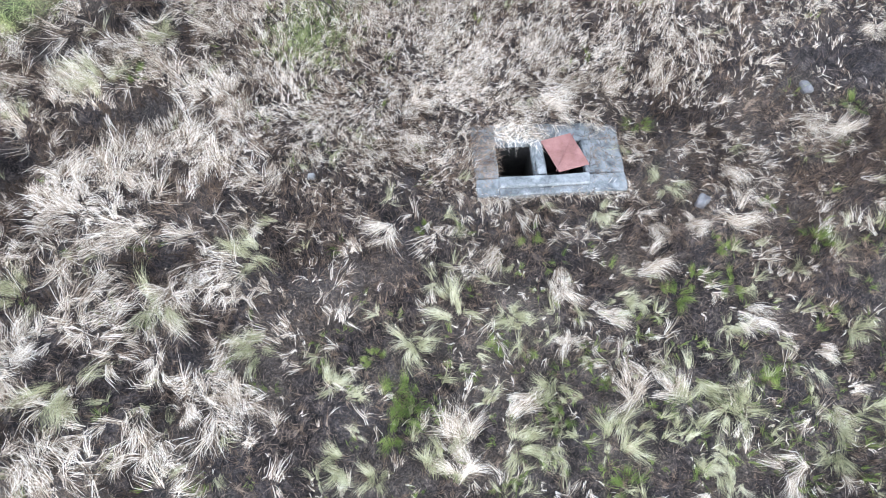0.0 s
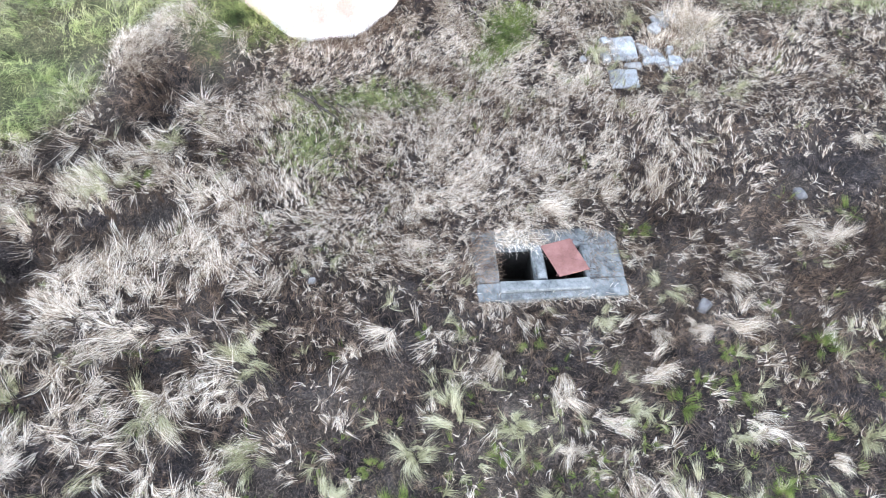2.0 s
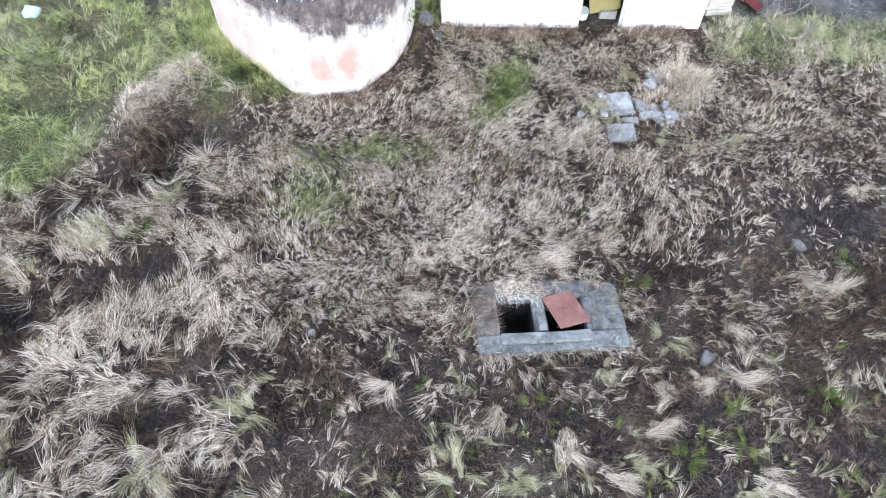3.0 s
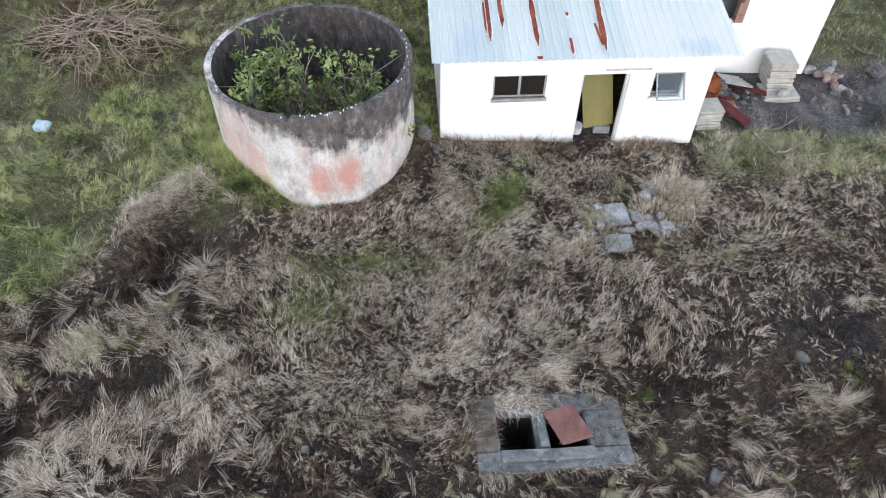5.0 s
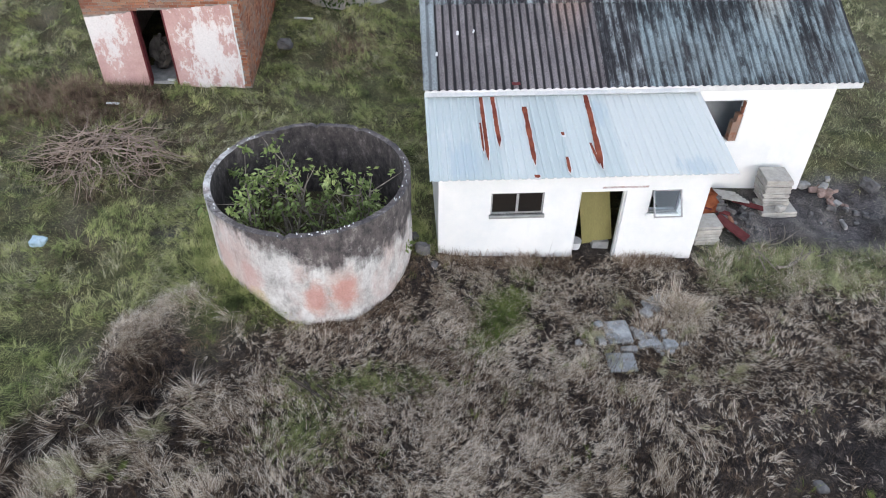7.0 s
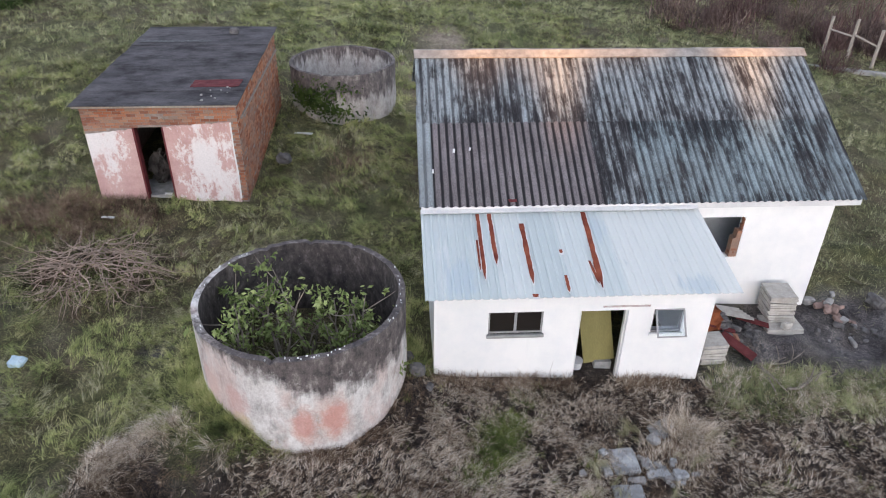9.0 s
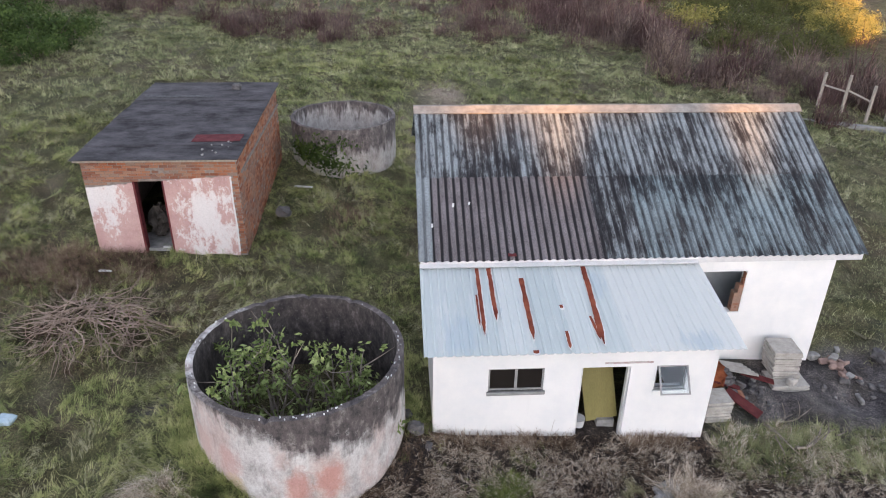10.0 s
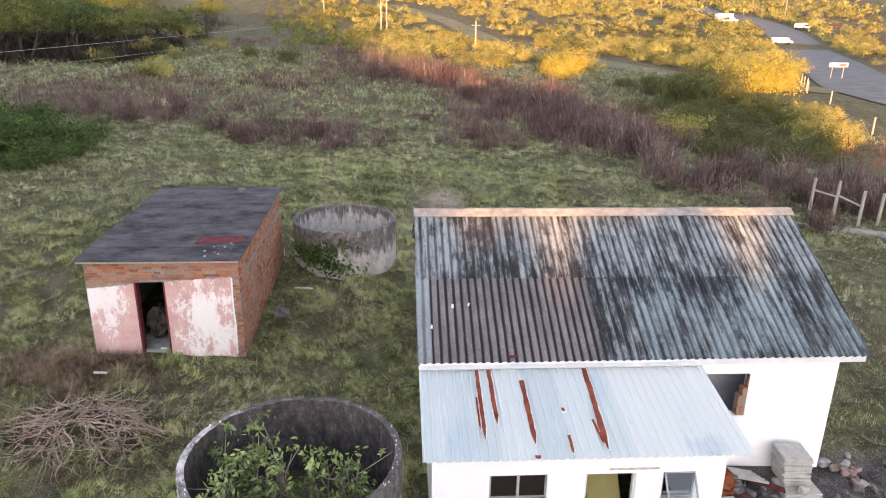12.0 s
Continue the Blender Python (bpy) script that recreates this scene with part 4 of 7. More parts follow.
# ---- round tanks ----
def tank(name, cx, cy, r, z0, z1, wall, material, label, seed, notches=()):
    t = thing(name, (cx, cy, z0), label, "water tank", "open concrete tanks")
    n, m = 128, 12
    bm = bmesh.new()
    rings = []
    for side in (0, 1):
        rr = r - wall * side
        col = []
        for j in range(m + 1):
            f = j / m
            ring = []
            for i in range(n):
                a = 2 * math.pi * i / n
                w = 0.018 * noise.noise(Vector((math.cos(a) * 3 + seed, math.sin(a) * 3, f * 4)))
                z = z0 + (z1 - z0) * f
                if j == m:
                    z += 0.02 * noise.noise(Vector((math.cos(a) * 4, math.sin(a) * 4, seed))) + 0.02 * noise.noise(Vector((math.cos(a) * 19, math.sin(a) * 19, seed)))
                    for na, depth in notches:
                        if abs((math.degrees(a) - na + 180) % 360 - 180) < 1.5:
                            z -= depth
                flare = 0.06 * max(0, 0.12 - f) / 0.12 * (1 - side)
                ring.append(bm.verts.new((cx + (rr + w + flare) * math.cos(a), cy + (rr + w + flare) * math.sin(a), z)))
            col.append(ring)
        rings.append(col)
    for j in range(m):
        for i in range(n):
            k = (i + 1) % n
            bm.faces.new((rings[0][j][i], rings[0][j][k], rings[0][j + 1][k], rings[0][j + 1][i]))
            bm.faces.new((rings[1][j][i], rings[1][j][k], rings[1][j + 1][k], rings[1][j + 1][i]))
    for i in range(n):
        k = (i + 1) % n
        bm.faces.new((rings[0][m][i], rings[0][m][k], rings[1][m][k], rings[1][m][i]))
        bm.faces.new((rings[0][0][i], rings[0][0][k], rings[1][0][k], rings[1][0][i]))
    ob = part("tank_wall", bm, material, t, "", True)
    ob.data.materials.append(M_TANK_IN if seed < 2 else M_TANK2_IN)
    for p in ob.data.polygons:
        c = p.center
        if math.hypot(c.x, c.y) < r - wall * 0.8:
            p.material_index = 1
    for k in range(44 if seed < 2 else 0):
        a = radians(random.choice((random.uniform(120, 215), random.uniform(-30, 60), random.uniform(255, 300))))
        q = r - wall * random.uniform(0.15, 0.85)
        m = Matrix.Translation((cx + q * math.cos(a), cy + q * math.sin(a), z1 + 0.012)) @ Matrix.Rotation(a, 4, "Z")
        s = random.uniform(0.004, 0.017)
        part("lichen_spot", worn_box((-s * 0.7, -s * 1.4, -0.02), (s * 0.7, s * 1.4, 0.02), 0.01, 0.01, k, m), M_FASCIA, t, "white lichen spot")
    bm = bmesh.new()
    bmesh.ops.create_circle(bm, cap_ends=True, segments=48, radius=r - wall * 0.5, matrix=Matrix.Translation((cx, cy, z0 + 0.5)))
    bmesh.ops.subdivide_edges(bm, edges=list(bm.edges), cuts=1)
    part("tank_floor", bm, M_EARTH, t, "earth and leaf litter on the tank floor")
    return t


tank("water_tank", -2.5, 0.04, 1.96, -0.25, 2.15, 0.13, M_TANK, "roofless round concrete tank, limewashed and stained, overgrown inside", 1.0, ((262, 0.07), (90, 0.06), (118, 0.05), (62, 0.06)))
tank("water_tank", -2.55, 13.9, 1.85, 0.5, 2.43, 0.12, M_TANK2, "open grey concrete tank streaked with damp", 4.0, ((250, 0.05), (280, 0.06)))

# ---- brick hut ----
HX0, HX1, HY0, HY1, HZ = -8.70, -4.78, 6.68, 13.4, 3.44
hut = thing("hut", (-6.7, 10.0, 0.8), "small brick hut with peeling pink plaster and a dark sheet roof", "building")
part("wall", wall_y(HX0, HX1, HY0, HY0 + 0.22, 0.3, HZ, [(-7.47, -6.72, 0.3, 2.84)] ), M_MORTAR, hut)
part("wall", boxes(((HX1 - 0.22, HY0 + 0.22, 0.3), (HX1, HY1, HZ))), M_MORTAR, hut)
part("wall", boxes(((HX0, HY0 + 0.22, 0.3), (HX0 + 0.22, HY1, HZ))), M_MORTAR, hut)
part("wall", boxes(((HX0 + 0.22, HY1 - 0.22, 0.3), (HX1 - 0.22, HY1, HZ))), M_MORTAR, hut)
part("floor_slab", boxes(((HX0 + 0.1, HY0 + 0.1, 0.5), (HX1 - 0.1, HY1 - 0.1, 0.84))), M_CONCRETE, hut, "grey concrete floor")


def plaster_patch(x0, x1, zl, zr, seed):
    """A coat of plaster with a broken top edge."""
    n = 22
    pts = [(x0, 0.4)] + [(x1, 0.4)]
    top = []
    for i in range(n + 1):
        f = i / n
        top.append((x1 + (x0 - x1) * f, zr + (zl - zr) * f + 0.035 * noise.noise(Vector((f * 9, seed, 0))) + 0.02 * noise.noise(Vector((f * 31, seed, 0)))))
    return prism(pts + top, "y", HY0 - 0.03, HY0)


part("plaster", plaster_patch(-8.69, -7.49, 2.68, 2.80, 1), M_PLASTER, hut, "faded pink plaster with white patches")
part("plaster", plaster_patch(-6.70, -4.97, 2.86, 2.97, 2), M_PLASTER_WORN, hut, "faded pink plaster with white patches")
for k, (x, z, r) in enumerate(((-6.93, 3.0, 0.25), (-6.74, 3.02, -0.4), (-6.86, 3.1, 0.1))):
    part("loose_brick", worn_box((-0.08, -0.05, -0.03), (0.08, 0.05, 0.03), 0.006, 0.006, k, Matrix.Translation((x, HY0 + 0.02, z)) @ Matrix.Rotation(r, 4, "Y")), M_BRICK, hut, "loose broken brick")
part("plaster_edge", prism([(-5.0, 0.75), (-4.955, 0.75), (-4.94, 1.5), (-4.965, 2.2), (-4.95, 2.95), (-4.99, 2.95), (-5.0, 2.1), (-4.975, 1.5)], "y", HY0 - 0.036, HY0 - 0.002), M_FASCIA, hut, "broken white edge of the plaster")
sack = bmesh.new()
bmesh.ops.create_icosphere(sack, subdivisions=3, radius=1.0)
for v in sack.verts:
    v.co = Vector((-7.3 + v.co.x * 0.24, HY0 + 0.9 + v.co.y * 0.2, 1.32 + v.co.z * 0.5)) + Vector((noise.noise(v.co * 2.5), noise.noise(v.co * 2.5 + Vector((5, 0, 0))), 0.5 * noise.noise(v.co * 3))) * 0.2
tagged(part("sack", sack, simple("grey_sacking", (0.04, 0.036, 0.034), (0.11, 0.1, 0.092), 5, 0.95), None, "", True), "slumped grey sack standing inside the hut", "sack")
plank("floor_batten", (-7.05, HY0 + 0.12, 0.87), (-6.85, HY0 + 0.1, 0.87), 0.06, 0.04, M_FASCIA, "short white batten on the hut floor", "batten")
part("door_jamb", boxes(((-7.49, HY0 - 0.02, 0.7), (-7.44, HY0 + 0.2, 2.84)), ((-6.75, HY0 - 0.02, 0.7), (-6.70, HY0 + 0.2, 2.84))), M_WINE_RED, hut, "reddish timber jambs")
part("roof", prism([(HY0 - 0.14, HZ + 0.02), (HY1 + 0.2, HZ + 0.16), (HY1 + 0.2, HZ + 0.1), (HY0 - 0.14, HZ - 0.03)], "x", HX0 - 0.12, HX1 + 0.05), M_WOOD, hut)
rt = math.atan2(0.14, HY1 - HY0 + 0.34)
for k in range(7):
    a, b = HY0 - 0.2 + k * 1.03, HY0 - 0.2 + (k + 1) * 1.03 + 0.1
    bm = bmesh.new()
    n, w = 8, 44
    top, bot = [], []
    for i in range(n + 1):
        x = HX0 - 0.18 + (HX1 - HX0 + 0.28) * i / n
        sag = 0.012 * noise.noise(Vector((x, k * 3.1, 0)))
        for q, drop in ((top, 0.0), (bot, 0.012)):
            row = []
            for j in range(w + 1):
                y = a + (b - a) * j / w
                z = HZ + 0.05 + 0.014 * (k % 2) + (y - HY0) * math.tan(rt) + sag + 0.007 * math.sin(2 * math.pi * (y - HY0) / 0.105)
                row.append(bm.verts.new((x, y, z - drop)))
            q.append(row)
    for i in range(n):
        for q in (top, bot):
            for j in range(w):
                bm.faces.new((q[i][j], q[i + 1][j], q[i + 1][j + 1], q[i][j + 1]))
        for j in (0, w):
            bm.faces.new((top[i][j], top[i + 1][j], bot[i + 1][j], bot[i][j]))
    for i in (0, n):
        for j in range(w):
            bm.faces.new((top[i][j], top[i][j + 1], bot[i][j + 1], bot[i][j]))
    part("roof_sheet", bm, M_HUTROOF, hut, "dark bitumen-grey roofing sheet", True)
part("rust_patch", worn_box((-6.15, 7.75, HZ + 0.1), (-4.86, 8.35, HZ + 0.112), 0.003, 0.02, 4, None, 5), simple("dark_red_sheet", (0.09, 0.02, 0.025), (0.17, 0.045, 0.05), 5, 0.85), hut, "dark red patch on the roof")
part("pale_strip", worn_box((-8.7, 11.9, HZ + 0.175), (-6.5, 12.15, HZ + 0.185), 0.003), simple("worn_sheet", (0.06, 0.062, 0.068), (0.15, 0.152, 0.16), 9, 0.85), hut)
part("ledge", boxes(((HX1, 7.0, 2.92), (HX1 + 0.05, HY1, 2.98))), M_MORTAR, hut, "thin mortar ledge")
tagged(part("roof_stone", worn_box((-6.1, 12.8, HZ + 0.15), (-5.8, 13.05, HZ + 0.36), 0.05, 0.03, 3), M_GREYSTONE), "stone block weighing down the hut roof", "stone")

# ---- pit with its slab and lid ----
pit = thing("inspection_pit", (1.4, -6.7, -0.4), "concrete pit cover with two square openings in the grass", "pit")
SZ = -0.35
tilt_slab = Matrix.Translation((1.4, -6.72, SZ)) @ Matrix.Rotation(radians(-3), 4, "X") @ Matrix.Rotation(radians(2.6), 4, "Y") @ Matrix.Rotation(radians(1.5), 4, "Z") @ Matrix.Translation((-1.4, 6.72, -SZ))


def slab_part(name, lo, hi, material, label="", rough=0.015, cut=0.02, sub=2):
    return part(name, worn_box(lo, hi, cut, rough, lo[0] * 3, tilt_slab, sub), material, pit, label)


H1, H2 = (0.52, 1.10), (1.30, 1.92)
HYa, HYb = -6.97, -6.34
slab_part("slab", (0.14, -7.30, SZ - 0.16), (2.56, HYa, SZ), M_SLAB, "weathered grey concrete")
slab_part("slab", (0.14, HYb, SZ - 0.16), (2.56, -5.96, SZ), M_SLAB)
slab_part("slab", (0.14, HYa, SZ - 0.16), (H1[0], HYb, SZ), M_SLAB)
slab_part("slab", (H1[1], HYa, SZ - 0.16), (H2[0], HYb, SZ), M_SLAB)
slab_part("slab", (H2[1], HYa, SZ - 0.16), (2.56, HYb, SZ), M_SLAB)
part("kerb", worn_box((0.5, -7.18, SZ), (1.96, HYa - 0.02, SZ + 0.07), 0.02, 0.012, 2, tilt_slab, 2), M_SLAB, pit)
part("kerb", worn_box((1.13, HYa, SZ), (1.27, HYb + 0.02, SZ + 0.07), 0.02, 0.012, 5, tilt_slab, 1), M_SLAB, pit)
for a, b in (H1, H2):
    bm = boxes(((a - 0.1, HYa - 0.1, -1.6), (a, HYb + 0.1, SZ - 0.14)), ((b, HYa - 0.1, -1.6), (b + 0.1, HYb + 0.1, SZ - 0.14)), ((a, HYa - 0.1, -1.6), (b, HYa, SZ - 0.14)), ((a, HYb, -1.6), (b, HYb + 0.1, SZ - 0.14)), ((a, HYa, -1.6), (b, HYb, -1.5)))
    part("shaft", bm, M_DARK, pit)
lid_m = Matrix.Translation((1.61, -6.62, SZ + 0.085)) @ Matrix.Rotation(radians(11), 4, "Z") @ Matrix.Rotation(radians(4), 4, "X") @ Matrix.Rotation(radians(-5), 4, "Y")
shear = Matrix(((1, -0.22, 0, 0), (0, 1, 0, 0), (0, 0, 1, 0), (0, 0, 0, 1)))
lid_bm = worn_box((-0.25, -0.3, -0.012), (0.25, 0.3, 0.012), 0.006, m=lid_m @ shear)
lid = part("lid", lid_bm, M_LID, pit, "rusted red-brown steel lid lying askew")
for a in (40, -40):
    part("crease", worn_box((-0.36, -0.006, 0.011), (0.36, 0.006, 0.017), 0.002, m=lid_m @ Matrix.Rotation(radians(a + 10), 4, "Z")), M_LID, lid)


# ---- loose masonry and stacks ----
def stone(name, at, size, turn, label, category, material=None, seed=0, group="", tilt=0.0):
    m = Matrix.Translation(at) @ Matrix.Rotation(turn, 4, "Z") @ Matrix.Rotation(tilt, 4, "X")
    h = Vector(size) * 0.5
    cut = min(size) * 0.2
    ob = part(name, worn_box((-h.x, -h.y, -h.z), (h.x, h.y, h.z), cut, min(size) * 0.22, seed, m, 2), material or M_STONE)
    return tagged(ob, label, category, group)


RUBBLE = ((3.37, -2.14, 0.5, 0.54, 0.1, 0.08), (3.28, -2.86, 0.54, 0.42, 0.08, 0.02), (4.36, -1.38, 0.52, 0.36, 0.1, 0.45), (4.07, -1.7, 0.2, 0.24, 0.16, 0.6), (4.34, -2.46, 0.27, 0.22, 0.14, 0.1), (3.5, -2.55, 0.32, 0.12, 0.12, -0.08), (3.0, -2.35, 0.16, 0.3, 0.1, 0.1), (3.02, -1.98, 0.15, 0.14, 0.12, 0.3), (2.55, -2.42, 0.12, 0.13, 0.1, 0.2), (4.62, -2.44, 0.15, 0.1, 0.08, 0.2), (3.95, -2.4, 0.44, 0.16, 0.09, 0.12), (3.78, -2.15, 0.14, 0.3, 0.08, 0.4), (4.12, -2.5, 0.2, 0.1, 0.08, -0.3))
RUBBLE += tuple((random.gauss(3.95, 0.34), random.gauss(-2.3, 0.2), random.uniform(0.06, 0.2), random.uniform(0.06, 0.15), random.uniform(0.06, 0.1), random.uniform(0, 3)) for _ in range(18))
for k, (x, y, a, b, c, r) in enumerate(RUBBLE):
    big = max(a, b) > 0.45
    stone("rubble_block", (x, y, gz(x, y) + (0.02 if big else 0.3 * c)), (a, b, c), r, "weathered grey concrete slab sunk in dead grass" if big else "chunk of broken pale masonry", "rubble", M_OLDSLAB if big or k % 3 == 1 else M_STONE, seed=k, group="rubble in front of the annex", tilt=random.uniform(-0.12, 0.12))


def paver_stack(x, y, n, a, b, t, turn, label, lean=0.0, z=None):
    s = thing("paver_stack", (x, y, gz(x, y) if z is None else z), label, "paving slabs", "stacks of paving slabs")
    zz = origin(s).z
    for k in range(n):
        m = Matrix.Translation((x + lean * k * 0.01 + random.uniform(-0.02, 0.02), y + random.uniform(-0.02, 0.02), zz + t * (k + 0.5))) @ Matrix.Rotation(turn + random.uniform(-0.05, 0.05), 4, "Z")
        part("paving_slab", worn_box((-a / 2, -b / 2, -t / 2 + 0.003), (a / 2, b / 2, t / 2 - 0.003), 0.006, m=m), M_PAVER, s)
    return s


paver_stack(6.02, 0.62, 7, 0.55, 0.5, 0.07, 0.03, "low stack of grey paving slabs beside the annex")
paver_stack(8.22, 1.75, 3, 0.85, 0.6, 0.07, -0.05, "bottom courses of grey paving slabs")
paver_stack(8.2, 2.05, 11, 0.62, 0.62, 0.065, -0.06, "tall stack of grey paving slabs against the house wall", -0.5, z=gz(8.22, 1.75) + 0.215)
M_BRICKBAT = simple("pinkish_brickbat", (0.2, 0.135, 0.115), (0.38, 0.275, 0.24), 4, 0.92, 0.6)
YARD = [(9.3, 2.6, 0.26, 0.22, 0.2), (9.62, 2.25, 0.2, 0.13, 0.14), (10.95, 2.45, 0.4, 0.3, 0.26), (10.85, 1.2, 0.36, 0.26, 0.22), (11.35, 1.9, 0.3, 0.26, 0.2), (9.75, 1.25, 0.3, 0.08, 0.1), (9.72, 2.42, 0.16, 0.24, 0.22)]
for cx, cy, sx, sy, n in ((7.05, 1.15, 0.32, 0.28, 26), (7.4, 1.75, 0.3, 0.2, 10), (9.7, 2.2, 0.22, 0.3, 24), (10.2, 1.5, 0.4, 0.2, 12), (9.4, 1.1, 0.5, 0.3, 8), (11.2, 1.6, 0.5, 0.5, 8)):
    for _ in range(n):
        s = random.uniform(0.05, 0.17) * (1.5 if cx == 9.7 else 1.0)
        YARD.append((random.gauss(cx, sx), random.gauss(cy, sy), s, s * random.uniform(0.5, 0.9), s * random.uniform(0.4, 0.8)))
for k, (x, y, a, b, c) in enumerate(YARD):
    if y > 2.35 and x < 9.3 or (7.7 < x < 8.75 and 1.4 < y) or x < 5.75:
        continue
    pale = k in (5, 6) or k % 9 == 0
    stone("yard_stone", (x, y, gz(x, y) + c * 0.42), (a, b, c), random.uniform(0, 3), "pale broken brickbat in the bare yard" if pale else "grey stone lying in the bare yard", "stone", M_STONE if pale else M_BRICKBAT if 9.2 < x < 10.2 and y > 1.7 else M_GREYSTONE, k + 40, "stones in the yard", random.uniform(-0.5, 0.5))
stone("pale_block", (8.2, 1.5, gz(8.22, 1.75) + 0.3), (0.2, 0.18, 0.18), 0.2, "pale concrete block on the paving slabs", "stone", M_PAVER, 31)
M_WINE = simple("dark_red_paint", (0.08, 0.018, 0.02), (0.15, 0.04, 0.04), 6, 0.7)


plank("red_board", (6.5, 1.15, -0.02), (7.05, 0.55, -0.24), 0.3, 0.02, M_WINE, "dark red painted board leaning in the rubble")
plank("red_board", (7.15, 1.85, -0.08), (7.85, 1.6, -0.2), 0.18, 0.03, M_WINE, "dark red painted board lying by the paving slabs")
plank("red_board", (6.2, 1.5, 0.05), (6.9, 1.3, -0.1), 0.14, 0.03, M_WINE, "dark red painted board in the heap")
for k in range(5):
    plank("roofing_offcut", (6.6 + 0.05 * k, 2.3 - 0.12 * k, -0.05 + 0.02 * k), (7.35 + 0.03 * k, 2.12 - 0.12 * k, -0.1 + 0.02 * k), 0.1, 0.02, M_PAVER, "grey offcut of boarding in the heap")
rusty = thing("rusty_drum", (6.35, 1.75, -0.25), "crumpled rust-orange drum beside the annex", "drum")
bm = bmesh.new()
bmesh.ops.create_cone(bm, cap_ends=True, segments=24, radius1=0.3, radius2=0.27, depth=0.6, matrix=Matrix.Translation((6.38, 1.75, 0.02)) @ Matrix.Rotation(1.1, 4, "X"))
bmesh.ops.subdivide_edges(bm, edges=list(bm.edges), cuts=2, use_grid_fill=True)
for v in bm.verts:
    v.co += Vector((noise.noise(v.co * 5), noise.noise(v.co * 5 + Vector((4, 0, 0))), noise.noise(v.co * 5 + Vector((0, 4, 0))))) * 0.07
part("drum_body", bm, simple("orange_rust", (0.13, 0.036, 0.018), (0.32, 0.105, 0.045), 5, 0.9), rusty)
for v in rusty.children[0].data.vertices:
    v.co += Vector((noise.noise(v.co * 9), noise.noise(v.co * 9 + Vector((4, 0, 0))), noise.noise(v.co * 9 + Vector((0, 4, 0))))) * 0.09
for k in range(26):
    x, y, s = random.gauss(6.75, 0.3), random.gauss(1.6, 0.35), random.uniform(0.07, 0.2)
    if x < 6.0 or y > 2.3:
        continue
    red = k % 3 == 0
    stone("heap_brick", (x, y, gz(x, y) + s * 0.35 + 0.06 * (k % 3)), (s * 1.3, s * 0.7, s * 0.6), random.uniform(0, 3), "rust-red broken brick in the rubbish heap" if red else "grey broken block in the rubbish heap", "rubble", M_BRICK if red else M_GREYSTONE, k + 200, "rubbish heap beside the annex", random.uniform(-0.6, 0.6))


# ---- plants ----
def leaf_mesh(name, centre, size, material, corners=3, out=None):
    """Loose leaves about their centres: diamonds close by, triangles far off. With out, they lie along the crown's surface and shade as one body."""
    n = len(centre)
    if out is None:
        a = RNG.normal(size=(n, 3))
        a /= np.linalg.norm(a, axis=1)[:, None]
        b = np.cross(a, RNG.normal(size=(n, 3)))
    else:
        out = out / np.maximum(np.linalg.norm(out, axis=1), 1e-6)[:, None]
        w = out + RNG.normal(size=(n, 3)) * 0.42
        w /= np.linalg.norm(w, axis=1)[:, None]
        a = np.cross(w, RNG.normal(size=(n, 3)))
        a /= np.linalg.norm(a, axis=1)[:, None]
        b = np.cross(w, a)
    b /= np.linalg.norm(b, axis=1)[:, None]
    s = size[:, None]
    if corners == 4:
        v = np.stack([centre - a * s, centre - b * s * 0.42, centre + a * s, centre + b * s * 0.42], 1)
    else:
        v = np.stack([centre - a * s * 0.9 - b * s * 0.5, centre + a * s * 0.9, centre - a * s * 0.5 + b * s * 0.6], 1)
    me = raw_mesh(name, v.reshape(-1, 3), np.arange(corners * n), np.arange(n) * corners, material)
    if out is not None:
        soft = w * 0.55 + out * 0.45
        soft /= np.linalg.norm(soft, axis=1)[:, None]
        me.shade_smooth()
        me.normals_split_custom_set_from_vertices(np.repeat(soft, corners, 0))
    return me


def limb_path(p, d, length, steps, wobble):
    pts = [Vector(p)]
    d = Vector(d).normalized()
    for _ in range(steps):
        d = (d + Vector(RNG.normal(size=3)) * wobble + Vector((0, 0, 0.06))).normalized()
        pts.append(pts[-1] + d * (length / steps))
    return pts


